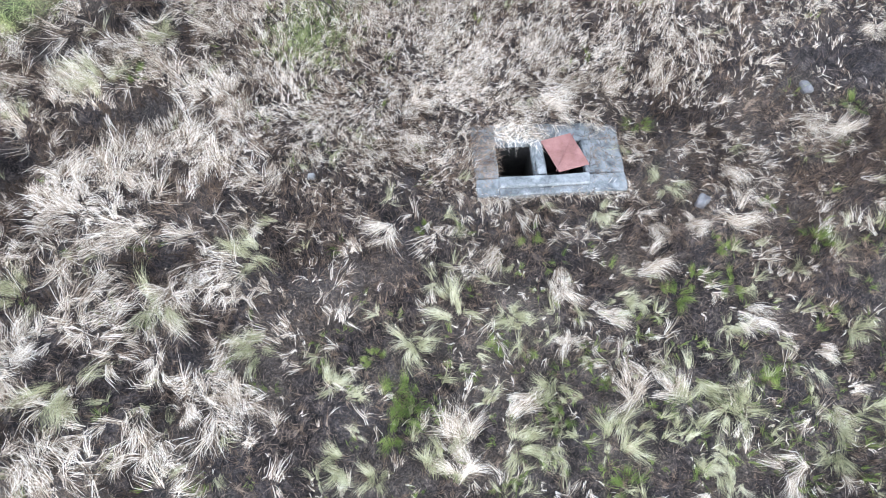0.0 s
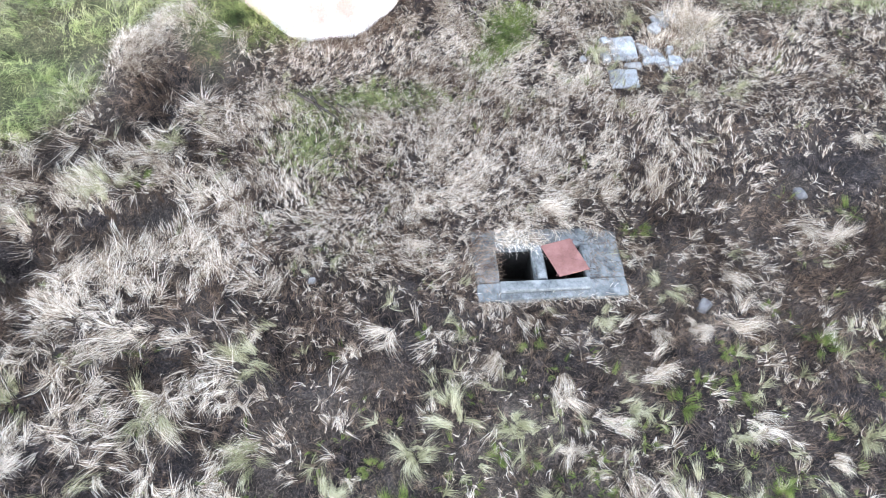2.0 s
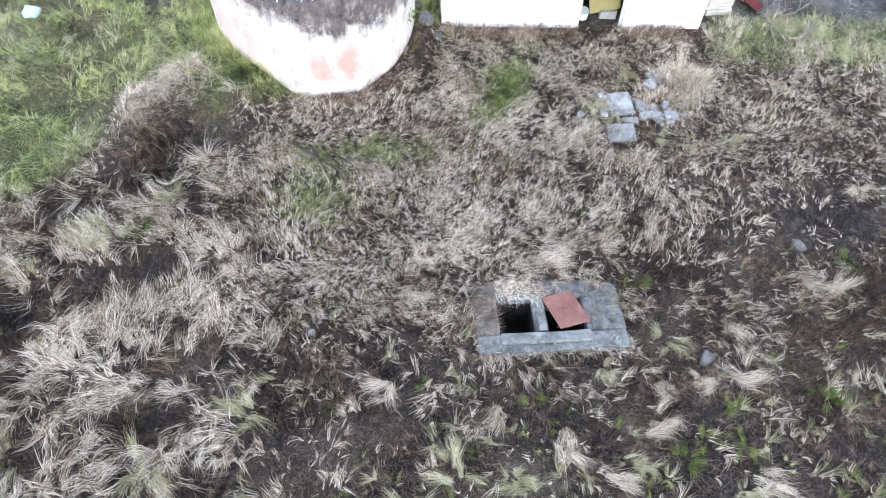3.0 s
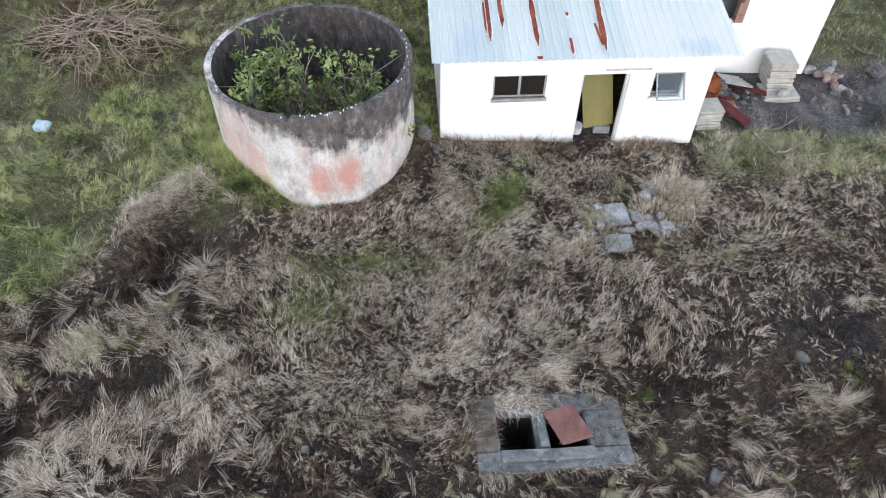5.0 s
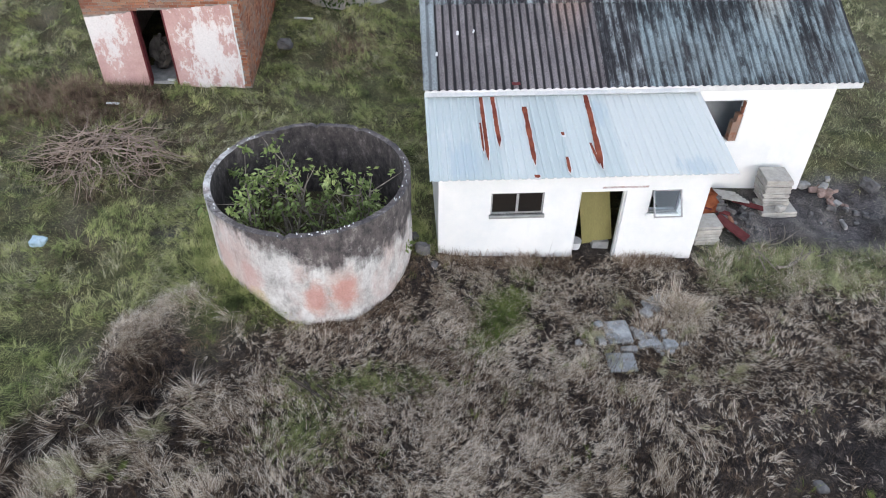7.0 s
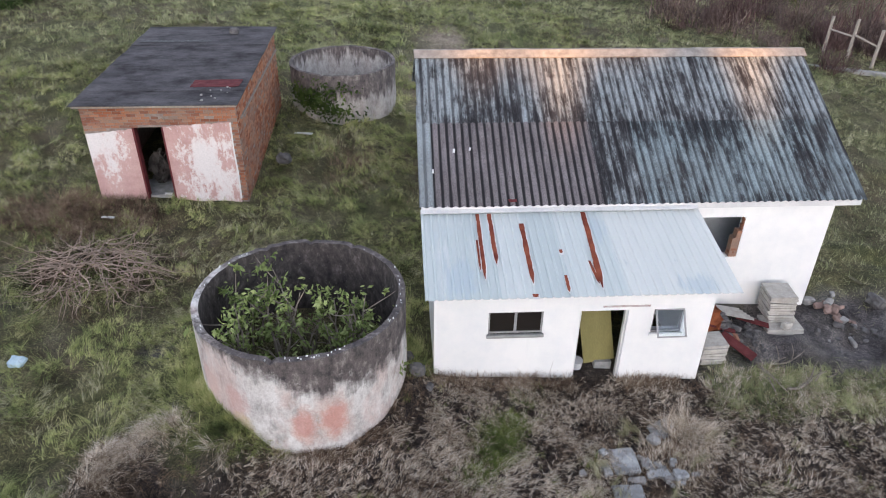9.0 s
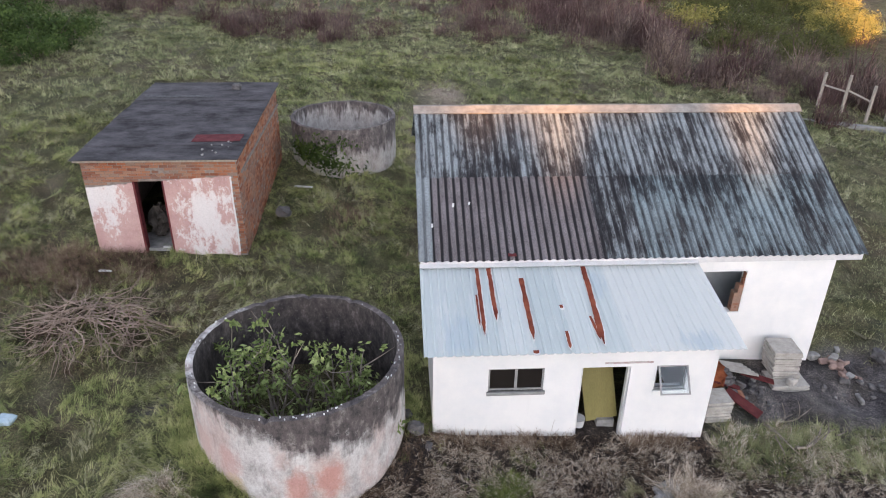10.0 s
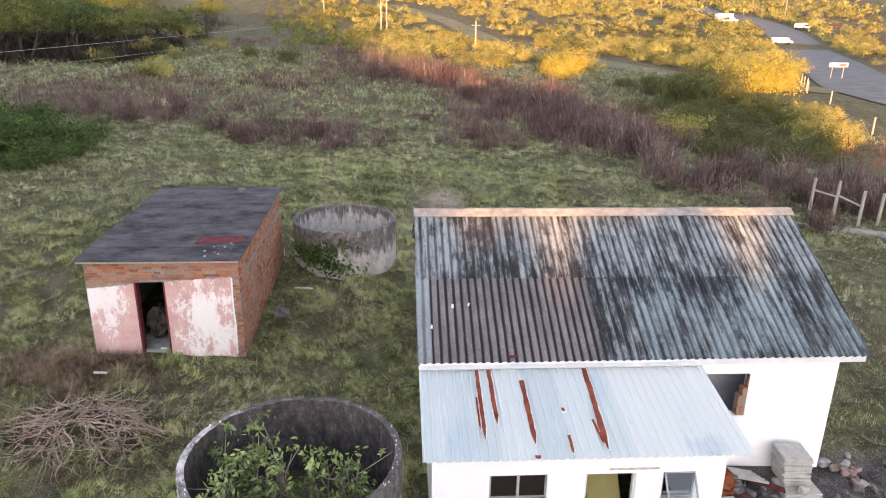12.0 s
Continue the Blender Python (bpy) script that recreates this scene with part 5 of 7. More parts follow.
def shrub(name, at, r, h, leaves, leaf, material, label, category, group="", stems=6, clumps=26, wood=None, low=0.15, corners=3):
    """A bush: stems from the base, leaves in clumps towards their ends."""
    t = thing(name, at, label, category, group)
    ends = []
    for k in range(stems):
        bm = bmesh.new()
        a = 2 * math.pi * (k + RNG.random()) / stems
        d = (math.cos(a) * r / h * 0.8, math.sin(a) * r / h * 0.8, 1.0)
        pts = limb_path((0.1 * r * math.cos(a), 0.1 * r * math.sin(a), -0.1), d, h * RNG.uniform(0.7, 1.0), 5, 0.13)
        tube(bm, pts, 0.012 + 0.012 * h, 0.006, 5)
        ends += pts[2:]
        for _ in range(2):
            q = pts[RNG.integers(2, 5)]
            sub = limb_path(q, RNG.normal(size=3) * 0.6 + np.array((0, 0, 0.7)), h * 0.35, 3, 0.2)
            tube(bm, sub, 0.008 + 0.004 * h, 0.004, 4)
            ends += sub[1:]
        me = bpy.data.meshes.new("stem")
        bm.to_mesh(me)
        bm.free()
        me.materials.append(wood or M_BARK)
        ob = new("stem", me)
        ob.parent = t
    ends = np.array([tuple(e) for e in ends])
    cs = ends[RNG.integers(0, len(ends), clumps)] + RNG.normal(size=(clumps, 3)) * np.array((r * 0.28, r * 0.28, h * 0.12))
    cs[:, 2] = np.clip(cs[:, 2], low * h, h)
    w = RNG.uniform(0.5, 1.5, clumps)
    which = RNG.choice(clumps, leaves, p=w / w.sum())
    spread_r = r * RNG.uniform(0.1, 0.22, clumps)
    c = cs[which] + RNG.normal(size=(leaves, 3)) * (spread_r[which, None] * np.array((1, 1, 0.75)))
    c[:, 2] = np.maximum(c[:, 2], 0.03)
    out = None if corners == 4 else (c - cs[which]) / spread_r[which, None] + 0.6 * (c - np.array((0, 0, 0.25 * h))) / r + np.array((0, 0, 0.35))
    ob = new("crown", leaf_mesh("crown", c, leaf * RNG.uniform(0.6, 1.3, leaves), material, corners, out))
    ob.parent = t
    return t


def scatter_copies(kinds, spots, lo, hi, group=""):
    """Copies of a few plants over spots (x, y), each turned and sized its own way."""
    for k, (x, y) in enumerate(spots):
        s = RNG.uniform(lo, hi)
        m = Matrix.LocRotScale((x, y, gz(x, y)), Euler((0, 0, RNG.uniform(0, 6.28))), (s, s, s * RNG.uniform(0.85, 1.15)))
        copy_thing(kinds[k % len(kinds)], m)


def spots_in(n, x0, x1, y0, y1, ok=None, gap=0.0):
    out, tries = [], 0
    while len(out) < n and tries < n * 60:
        tries += 1
        x, y = RNG.uniform(x0, x1), RNG.uniform(y0, y1)
        if ok is not None and not ok(x, y):
            continue
        if gap and any((x - a) ** 2 + (y - b) ** 2 < gap * gap for a, b in out):
            continue
        out.append((x, y))
    return out


# shrubs growing inside the tank
for x, y, r, h in ((-3.5, -0.6, 0.5, 2.3), (-3.05, 0.1, 0.55, 2.35), (-2.45, 0.3, 0.5, 2.4), (-1.75, -0.5, 0.5, 1.9), (-1.4, -0.15, 0.36, 2.2), (-2.3, -0.75, 0.6, 1.5), (-3.65, 0.4, 0.4, 2.2), (-1.95, 0.3, 0.45, 1.8), (-2.9, -0.8, 0.45, 1.9)):
    shrub("shrub", (x, y, 0.25), r, h, 300, 0.068, M_LUSH, "leafy green shrub growing inside the tank", "shrub", "shrubs in the tank", 4, 22, M_STICK, 0.2, 4)

# dead brush heap
M_BRUSH = simple("brown_brush_wood", (0.2, 0.148, 0.12), (0.5, 0.395, 0.325), 3, 0.85, 0.4)
heap = thing("brush_heap", (-7.7, 3.1, gz(-7.7, 3.1)), "heap of cut bare grey branches on the grass", "brush heap")
for k in range(230):
    a, rr = RNG.uniform(0, 6.28), RNG.random() ** 0.6
    x, y = -7.7 + 1.25 * rr * math.cos(a), 3.1 + 0.95 * rr * math.sin(a)
    z = gz(x, y) + 0.08 + RNG.uniform(0.1, 1) * 0.6 * (1 - 0.8 * rr * rr)
    d = Vector((RNG.normal() + 0.5 * math.cos(a), 0.75 * RNG.normal() + 0.4 * math.sin(a), RNG.normal() * 0.25))
    bm = bmesh.new()
    pts = limb_path((x, y, z), d, RNG.uniform(0.6, 1.6), 8, 0.24)
    pts = [Vector((p.x, p.y, max(p.z - 0.04 * i, gz(p.x, p.y) + 0.04))) for i, p in enumerate(pts)]
    tube(bm, pts, RNG.uniform(0.008, 0.019), 0.003, 4)
    part("branch", bm, M_BRUSH, heap)
for x0, y0, x1, y1 in ((7.0, 0.35, 8.3, 0.6), (7.3, -0.45, 8.9, 0.05), (6.95, 0.2, 7.0, -0.7), (-2.75, -3.22, -1.7, -3.6)):
    wood = M_DARKBARK if y0 < -2 else M_STICK
    b = thing("fallen_branch", (x0, y0, gz(x0, y0)), "bare fallen branch lying on the grass edge", "branch", "fallen branches")
    for j in range(4):
        f = 0.22 * j
        p = (x0 + (x1 - x0) * f, y0 + (y1 - y0) * f, gz(x0 + (x1 - x0) * f, y0 + (y1 - y0) * f) + 0.12)
        d = (x1 - x0 + 0.45 * RNG.normal() * (j > 0), y1 - y0 + 0.45 * RNG.normal() * (j > 0), 0.03)
        bm = bmesh.new()
        pts = limb_path(p, d, math.hypot(x1 - x0, y1 - y0) * (1 - 0.6 * f) * (1 if j == 0 else 0.55), 6, 0.16)
        pts = [Vector((q.x, q.y, gz(q.x, q.y) + 0.1 + 0.35 * (q.z - p[2]) * (j % 2))) for q in pts]
        tube(bm, pts, 0.034 - 0.006 * j, 0.008, 5)
        part("branch" if j == 0 else "twig", bm, wood, b)


# ---- grass ----
BLOCKED = ((-0.02, 5.54, -0.02, 11), (0, 9.2, 2.4, 10.7), (-8.75, -4.72, 6.62, 13.5))


def free(x, y):
    ok = ~in_slab(x, y, -0.03)
    for a, b, c, d in BLOCKED:
        ok &= ~((x > a) & (x < b) & (y > c) & (y < d))
    ok &= np.hypot(x + 2.5, y - 0.04) > 1.97
    ok &= np.hypot(x + 2.55, y - 13.9) > 1.86
    return ok


def yard_bare(x, y):
    return np.clip(1.6 - np.maximum(np.abs((x - 9.0) / 2.6), np.abs((y - 1.5) / 1.3)), 0, 1)


def field(n, x0, x1, y0, y1, weight):
    """Random places, kept by a weight in 0..1, fewer far to the sides."""
    x, y = RNG.uniform(x0, x1, n), RNG.uniform(y0, y1, n)
    aside = np.abs(x + 0.6 - 0.065 * np.maximum(y, 0) * (x < 0)) > 0.74 * np.hypot(y + 11.5, 10.0)
    k = (RNG.random(n) < weight(x, y) * np.where(aside, 0.2, 1.0)) & free(x, y)
    return x[k], y[k]


def lay(x, y):
    """The way the grass has been combed."""
    return 6.28 * 1.5 * vnoise(x, y, 2.2, 21) + 1.5 * (vnoise(x, y, 0.6, 22) - 0.5)


def roots(x, y, sink=0.01):
    return np.stack([x, y, ground_z(x, y) - sink], 1)


def single(name, x, y, length, width, rise, bend, material, label, category, follow=0.5, steps=3):
    n = len(x)
    head = lay(x, y) + RNG.normal(size=n) * (3.0 * (1 - follow))
    me = blade_mesh(name, roots(x, y), head, RNG.uniform(*length, n), RNG.uniform(*width, n), RNG.uniform(*rise, n), RNG.uniform(*bend, n), material, steps)
    return stuff(name, me, label, category)


def tufts(name, x, y, per, radius, length, width, rise, bend, material, label, category, follow=0.6, steps=3, locks=4):
    """Tussocks of a few locks: the blades of a lock lie and curl together, most locks the way the field lies."""
    n = len(x)
    size = RNG.uniform(0.6, 1.3, n)
    i = np.repeat(np.arange(n), per)
    key = i * locks + RNG.integers(0, locks, len(i))
    lk = np.repeat(np.arange(n), locks)
    a = RNG.uniform(0, 6.28, n * locks)
    head = np.where(RNG.random(n * locks) < follow, lay(x, y)[lk] + RNG.normal(size=n * locks) * 0.5, a)
    off = radius * size[lk] * np.sqrt(RNG.random(n * locks)) * 1.25
    ox, oy = off * np.cos(a), off * np.sin(a)
    curl = RNG.normal(size=n * locks) * 0.7
    reach = RNG.uniform(0.7, 1.25, n * locks)
    m = len(i)
    px = x[i] + ox[key] + RNG.normal(size=m) * radius * 0.2
    py = y[i] + oy[key] + RNG.normal(size=m) * radius * 0.2
    me = blade_mesh(name, roots(px, py), head[key] + RNG.normal(size=m) * 0.15, RNG.uniform(*length, m) * (size[i] * reach[key]), RNG.uniform(*width, m), RNG.uniform(*rise, m), RNG.uniform(*bend, m), material, steps, curl[key] + RNG.normal(size=m) * 0.18)
    return stuff(name, me, label, category)


def mounds(x, y):
    """1 on the humps of the bank and everywhere off it, low in its hollows."""
    bank = np.clip((-2.6 - x) / 1.5, 0, 1)
    return (1 - bank * (1 - np.clip(2.6 * vnoise(x, y, 0.45, 12) - 0.6, 0.12, 1))) * np.clip(1 - hollow(x, y), 0.05, 1)


def thin_out(x):
    """The field is seen less and less towards its ends."""
    return np.clip(2.6 - np.abs(x) / 4.6, 0.4, 1)


def drift(x, y):
    """Straw lies in drifts a stride wide, thinner towards the lower and the burnt ground."""
    return np.clip(2.6 * vnoise(x, y, 1.0, 57) - 0.4, 0.28, 1) * np.clip(1.0 + 0.22 * (y + 6.0), 0.45, 1) * np.clip(1.25 - 0.1 * x, 0.5, 1)


def dry_w(x, y):
    return dryness(x, y) * (1 - yard_bare(x, y)) * np.clip(1 - 0.97 * hollow(x, y), 0.02, 1) * np.clip(1 - 0.8 * scorched(x, y), 0.15, 1) * np.clip(1 - 0.75 * green_spot(x, y), 0.2, 1)


def green_w(x, y):
    return (1 - dryness(x, y)) * (1 - yard_bare(x, y))


# dead litter all over the straw field
x, y = field(480000, -9.5, 11.5, -13.2, 0.4, lambda x, y: (0.5 + 0.5 * mounds(x, y)) * dry_w(x, y) * thin_out(x) * (0.5 + 0.5 * vnoise(x, y, 0.5, 31)))
single("dead_litter", x, y, (0.06, 0.18), (0.006, 0.014), (0.0, 0.6), (0.1, 0.8), M_LITTER, "flattened grey-brown dead grass litter", "dry grass", 0.45, 1)
def outer(x, y):
    """The edge of the field, behind and beside the place."""
    return np.where((y < -13.0) | (x > 11.3) | (x < -9.3), 1.0, 0.0) * dry_w(x, y)


x, y = field(60000, -16, 18, -24, -0.5, outer)
single("outer_litter", x, y, (0.1, 0.28), (0.012, 0.026), (0.0, 0.8), (0.1, 0.8), M_LITTER, "dead litter round the edge of the field", "dry grass", 0.45, 1)
x, y = field(2600, -16, 18, -24, -0.5, outer)
tufts("outer_straw", x, y, 10, 0.08, (0.16, 0.38), (0.007, 0.013), (0.3, 1.1), (0.7, 1.7), M_STRAW, "bleached tussocks round the edge of the field", "dry grass", 0.75, 2)
# short straw in little heads
x, y = field(60000, -9.5, 11.5, -13.2, 0.4, lambda x, y: drift(x, y) * mounds(x, y) * dry_w(x, y) * thin_out(x) * np.clip(3.6 * vnoise(x, y, 0.4, 32) - 1.0, 0.06, 1) * np.clip((y + 9.4) / 4.2, 0.2, 1) * np.clip(1.2 + 0.1 * (x + 2.5), 0.5, 1))
tufts("short_straw", x, y, 8, 0.035, (0.09, 0.2), (0.007, 0.014), (0.25, 1.0), (0.4, 1.3), M_STRAW, "short heads of bleached straw", "dry grass", 0.75, 2, 2)
# a paler, denser stretch between the pit and the tank
x, y = field(5600, -4.0, 1.6, -7.0, -1.4, lambda x, y: dry_w(x, y) * np.clip(1.6 - np.hypot((x + 1.4) / 2.4, (y + 3.5) / 2.8), 0, 1))
tufts("pale_straw", x, y, 8, 0.04, (0.1, 0.21), (0.007, 0.014), (0.3, 1.1), (0.4, 1.3), M_STRAW, "dense short pale straw", "dry grass", 0.7, 2, 2)
x, y = field(15000, -0.5, 9.8, -5.8, -0.3, lambda x, y: dry_w(x, y) * np.clip(3.6 * vnoise(x, y, 0.45, 51) - 1.1, 0, 1) * np.clip(1.2 - 0.11 * x, 0.4, 1) * np.clip((y + 5.8) / 2.0, 0, 1))
tufts("pale_straw", x, y, 8, 0.04, (0.1, 0.21), (0.007, 0.014), (0.4, 1.2), (0.4, 1.3), M_STRAW, "short pale straw before the annex", "dry grass", 0.7, 2, 2)
# tussocks of bleached straw
x, y = field(3000, -9.5, 11.5, -13.2, 0.2, lambda x, y: mounds(x, y) * dry_w(x, y) * thin_out(x) * drift(x, y) * np.clip(2.2 * vnoise(x, y, 0.9, 33) - 0.5 + 0.5 * np.clip(1.6 - np.hypot((x + 0.5) / 2.2, (y + 6.0) / 1.5), 0, 1), 0.14, 1))
tufts("straw_tussock", x, y, 46, 0.085, (0.15, 0.36), (0.005, 0.01), (0.3, 1.1), (0.7, 1.7), M_STRAW, "combed tussocks of bleached straw", "dry grass", 0.75, 2)
# big combed tussocks on the bank
x, y = field(980, -9.0, -2.6, -12.8, -1.8, lambda x, y: np.clip(1 - hollow(x, y), 0, 1) * dry_w(x, y) * np.clip((-2.6 - x) / 1.6, 0, 1) * np.clip(2.6 * vnoise(x, y, 0.45, 12) - 0.7, 0, 1))
tufts("bank_tussock", x, y, 84, 0.13, (0.2, 0.5), (0.005, 0.011), (0.4, 1.3), (0.8, 2.0), M_STRAW, "large flattened tussocks of pale straw", "dry grass", 0.65, 2, 6)
x, y = field(11000, -9.5, 11.5, -13.2, 0.2, lambda x, y: dry_w(x, y) * thin_out(x) * np.clip(1.5 - drift(x, y), 0, 1) * np.clip(2.0 * vnoise(x, y, 0.7, 34) - 0.3, 0.05, 1) * np.clip((y + 11) / 4, 0.25, 1))
tufts("brown_tussock", x, y, 20, 0.07, (0.1, 0.26), (0.003, 0.007), (0.4, 1.3), (0.6, 1.6), M_BROWN, "brown dead grass tussocks", "dry grass", 0.6, 2, 3)
# upright brown stalks, seen mostly from the side
x, y = field(330000, -9.5, 11.5, -13.2, 0.4, lambda x, y: dry_w(x, y) * thin_out(x) * (0.3 + 0.7 * vnoise(x, y, 0.7, 37)) * np.clip(-0.3 * (y + 1.2), 0.3, 1) * np.clip((y + 10.5) / 2.5, 0.5, 1))
single("standing_stalk", x, y, (0.13, 0.34), (0.004, 0.009), (1.25, 1.57), (0.0, 0.35), M_STALK, "upright brown dead grass stalks", "dry grass", 0.3, 1)
# the tall brown tussock on the hump
x, y = field(1500, -9.0, -2.8, -12.8, -1.8, lambda x, y: dry_w(x, y) * (1 - mounds(x, y)) * np.clip(1 - 1.2 * hollow(x, y), 0, 1))
tufts("hollow_brush", x, y, 16, 0.1, (0.12, 0.34), (0.006, 0.011), (0.7, 1.5), (0.3, 1.5), M_STALK, "dark brown dead grass in the hollows", "dry grass", 0.4, 2)
x, y = field(2600, -7.3, -4.0, -4.0, -1.3, lambda x, y: np.clip(1.5 * hump(x, y) - 0.35, 0, 1) * np.clip(1 - 1.3 * hollow(x, y), 0, 1) * (0.25 + 0.75 * vnoise(x, y, 0.3, 55)))
tufts("hump_straw", x, y, 30, 0.1, (0.14, 0.36), (0.004, 0.007), (0.6, 1.4), (0.8, 1.9), M_STRAW, "pale straw combed over the curved hump", "dry grass", 0.6, 2)
x, y = field(2600, -6.6, -3.6, -4.1, -1.9, lambda x, y: np.clip(3.2 * hump(x, y) * hollow(x, y), 0, 1))
tufts("hump_tussock", x, y, 30, 0.1, (0.18, 0.42), (0.004, 0.008), (0.8, 1.5), (0.6, 1.6), M_BROWN, "brown dead grass hanging into the hollow", "dry grass", 0.3, 2)
x, y = -7.7 + 0.85 * RNG.normal(size=190), 3.0 + 0.6 * RNG.normal(size=190)
tufts("heap_undergrowth", x, y, 24, 0.12, (0.12, 0.32), (0.006, 0.012), (0.7, 1.5), (0.2, 1.2), M_STALK, "dark dead undergrowth below the brush heap", "dry grass", 0.3, 2)
# the larger tufts, each in its place
PALE_TUFTS = ((4.35, -7.07, 1.6), (4.30, -7.80, 1.3), (5.90, -6.14, 1.8), (6.36, -6.31, 1.3), (1.38, -8.70, 1.4), (0.44, -8.18, 1.0), (-1.22, -7.73, 1.0), (2.64, -8.48, 1.0), (2.91, -7.89, 1.0), (2.00, -9.30, 1.2), (1.37, -9.57, 1.0), (2.35, -10.40, 1.3), (3.55, -7.92, 0.9), (-0.24, -10.97, 1.5), (-0.42, -11.34, 1.2), (0.44, -10.54, 0.9), (5.19, -9.96, 0.9), (4.16, -9.39, 1.0), (-0.90, -6.22, 1.1), (-0.69, -5.57, 1.0), (1.36, -5.56, 1.3), (1.76, -5.41, 1.2), (3.42, -5.28, 1.2), (2.84, -10.50, 1.2), (4.46, -11.61, 1.2), (2.44, -5.37, 1.0), (7.5, -4.2, 1.3))
GREEN_TUFTS = ((-0.35, -9.03, 1.0), (-3.14, -9.49, 1.3), (-3.38, -8.12, 1.2), (-4.64, -8.85, 1.2), (-0.96, -9.59, 0.9), (-2.15, -10.10, 1.1), (3.72, -10.75, 1.3), (2.37, -9.14, 1.0), (3.22, -7.13, 1.1), (2.10, -7.58, 1.0), (0.52, -9.19, 0.9), (3.13, -10.27, 1.0), (1.04, -10.25, 1.1), (-0.65, -11.25, 1.2), (0.47, -11.08, 1.1), (1.93, -11.01, 1.2), (5.19, -11.03, 1.3), (5.71, -9.64, 1.1), (-2.04, -11.17, 1.2), (3.38, -11.63, 1.2), (-5.75, -9.99, 1.6), (-5.89, -5.14, 1.3), (-4.85, -4.21, 1.2), (-6.59, -8.51, 1.2), (5.01, -11.41, 1.2), (-1.59, -11.42, 1.1))
LUSH_TUFTS = ((-1.24, -10.30, 1.4), (-1.09, -10.58, 1.2), (-1.34, -10.84, 1.2), (0.94, -7.92, 0.7), (-0.71, -7.77, 0.6), (3.09, -9.00, 0.9), (3.40, -8.74, 0.8), (4.02, -8.81, 0.8), (5.52, -8.18, 1.0), (4.82, -7.57, 0.7), (0.27, -9.64, 1.0), (0.72, -9.75, 0.9), (1.99, -11.70, 1.2), (2.92, -6.01, 0.9), (-1.54, -9.72, 0.6), (3.95, -8.21, 0.6), (4.38, -10.42, 0.9), (1.86, -10.29, 0.8), (1.15, -10.74, 0.8), (6.78, -5.79, 1.0), (-5.20, -5.00, 0.7))
for name, spots, material, length, label, follow, bend in (("pale_tuft", PALE_TUFTS, M_STRAW, 0.46, "large combed tuft of white straw", 0.85, (1.1, 2.1)), ("green_white_tuft", GREEN_TUFTS, M_PALE_GREEN, 0.42, "pale green spreading tuft", 0.55, (0.8, 1.8)), ("lush_tuft", LUSH_TUFTS, M_DRYGREEN, 0.24, "bright green tuft", 0.25, (0.4, 1.3))):
    k = np.array(spots)
    for s in sorted(set(k[:, 2])):
        q = k[k[:, 2] == s]
        tufts(name, q[:, 0], q[:, 1], 330, 0.13 * s, (length * 0.45 * s, length * s), (0.003, 0.007), (0.6, 1.45), bend, material, label, "grass", follow, 3, 7)
x, y = np.array((4.85, 5.0, 3.75, 3.6, 2.85, 2.9, 4.65, 3.95, 5.3, 4.4)), np.array((-1.4, -1.6, -1.45, -1.6, -2.2, -2.65, -2.1, -2.95, -3.2, -3.1))
tufts("slab_edge_tuft", x, y, 110, 0.1, (0.18, 0.5), (0.005, 0.009), (0.8, 1.4), (0.8, 1.8), M_PALE_GREEN, "yellow-green tuft among the broken slabs", "grass", 0.3)
x, y = 1.15 + 0.2 * RNG.normal(size=170), -1.75 + 0.5 * RNG.normal(size=170)
x = x + 0.55 * (y + 1.75)
tufts("annex_green", x, y, 26, 0.09, (0.1, 0.26), (0.005, 0.009), (0.6, 1.4), (0.4, 1.3), M_DRYGREEN, "patch of fresh green grass before the annex", "grass", 0.3, 2)
x, y = 3.75 + 0.55 * RNG.normal(size=90), -2.2 + 0.4 * RNG.normal(size=90)
tufts("slab_straw", x, y, 14, 0.05, (0.12, 0.3), (0.005, 0.009), (0.6, 1.3), (0.6, 1.6), M_BROWN, "dead grass growing between the broken slabs", "dry grass", 0.5)
x, y = 4.95 + 0.16 * RNG.normal(size=12), -1.45 + 0.14 * RNG.normal(size=12)
tufts("slab_side_tussock", x, y, 130, 0.12, (0.3, 0.66), (0.005, 0.009), (0.8, 1.45), (0.9, 1.8), M_STRAW, "large spreading yellowish tussock beside the slabs", "grass", 0.1, 3, 6)
# straw fallen across the slab
def strewn(n, x0, x1, y0, y1, length, material, name, label):
    x, y = RNG.uniform(x0, x1, n), RNG.uniform(y0, y1, n)
    keep = ~((y > HYa) & (y < HYb) & (((x > H1[0]) & (x < H1[1])) | ((x > H2[0] - 0.05) & (x < H2[1]))))
    x, y = x[keep], y[keep]
    root = np.stack([x, y, SZ + 0.02 - 0.045 * (x - 1.4) * 1.0 + 0.052 * (y + 6.72)], 1)
    me = blade_mesh(name, root, lay(x, y) + RNG.normal(size=len(x)) * 0.9, RNG.uniform(*length, len(x)), RNG.uniform(0.004, 0.009, len(x)), RNG.uniform(0.05, 0.6, len(x)), RNG.uniform(0.3, 0.9, len(x)), material)
    return stuff(name, me, label, "dry grass")


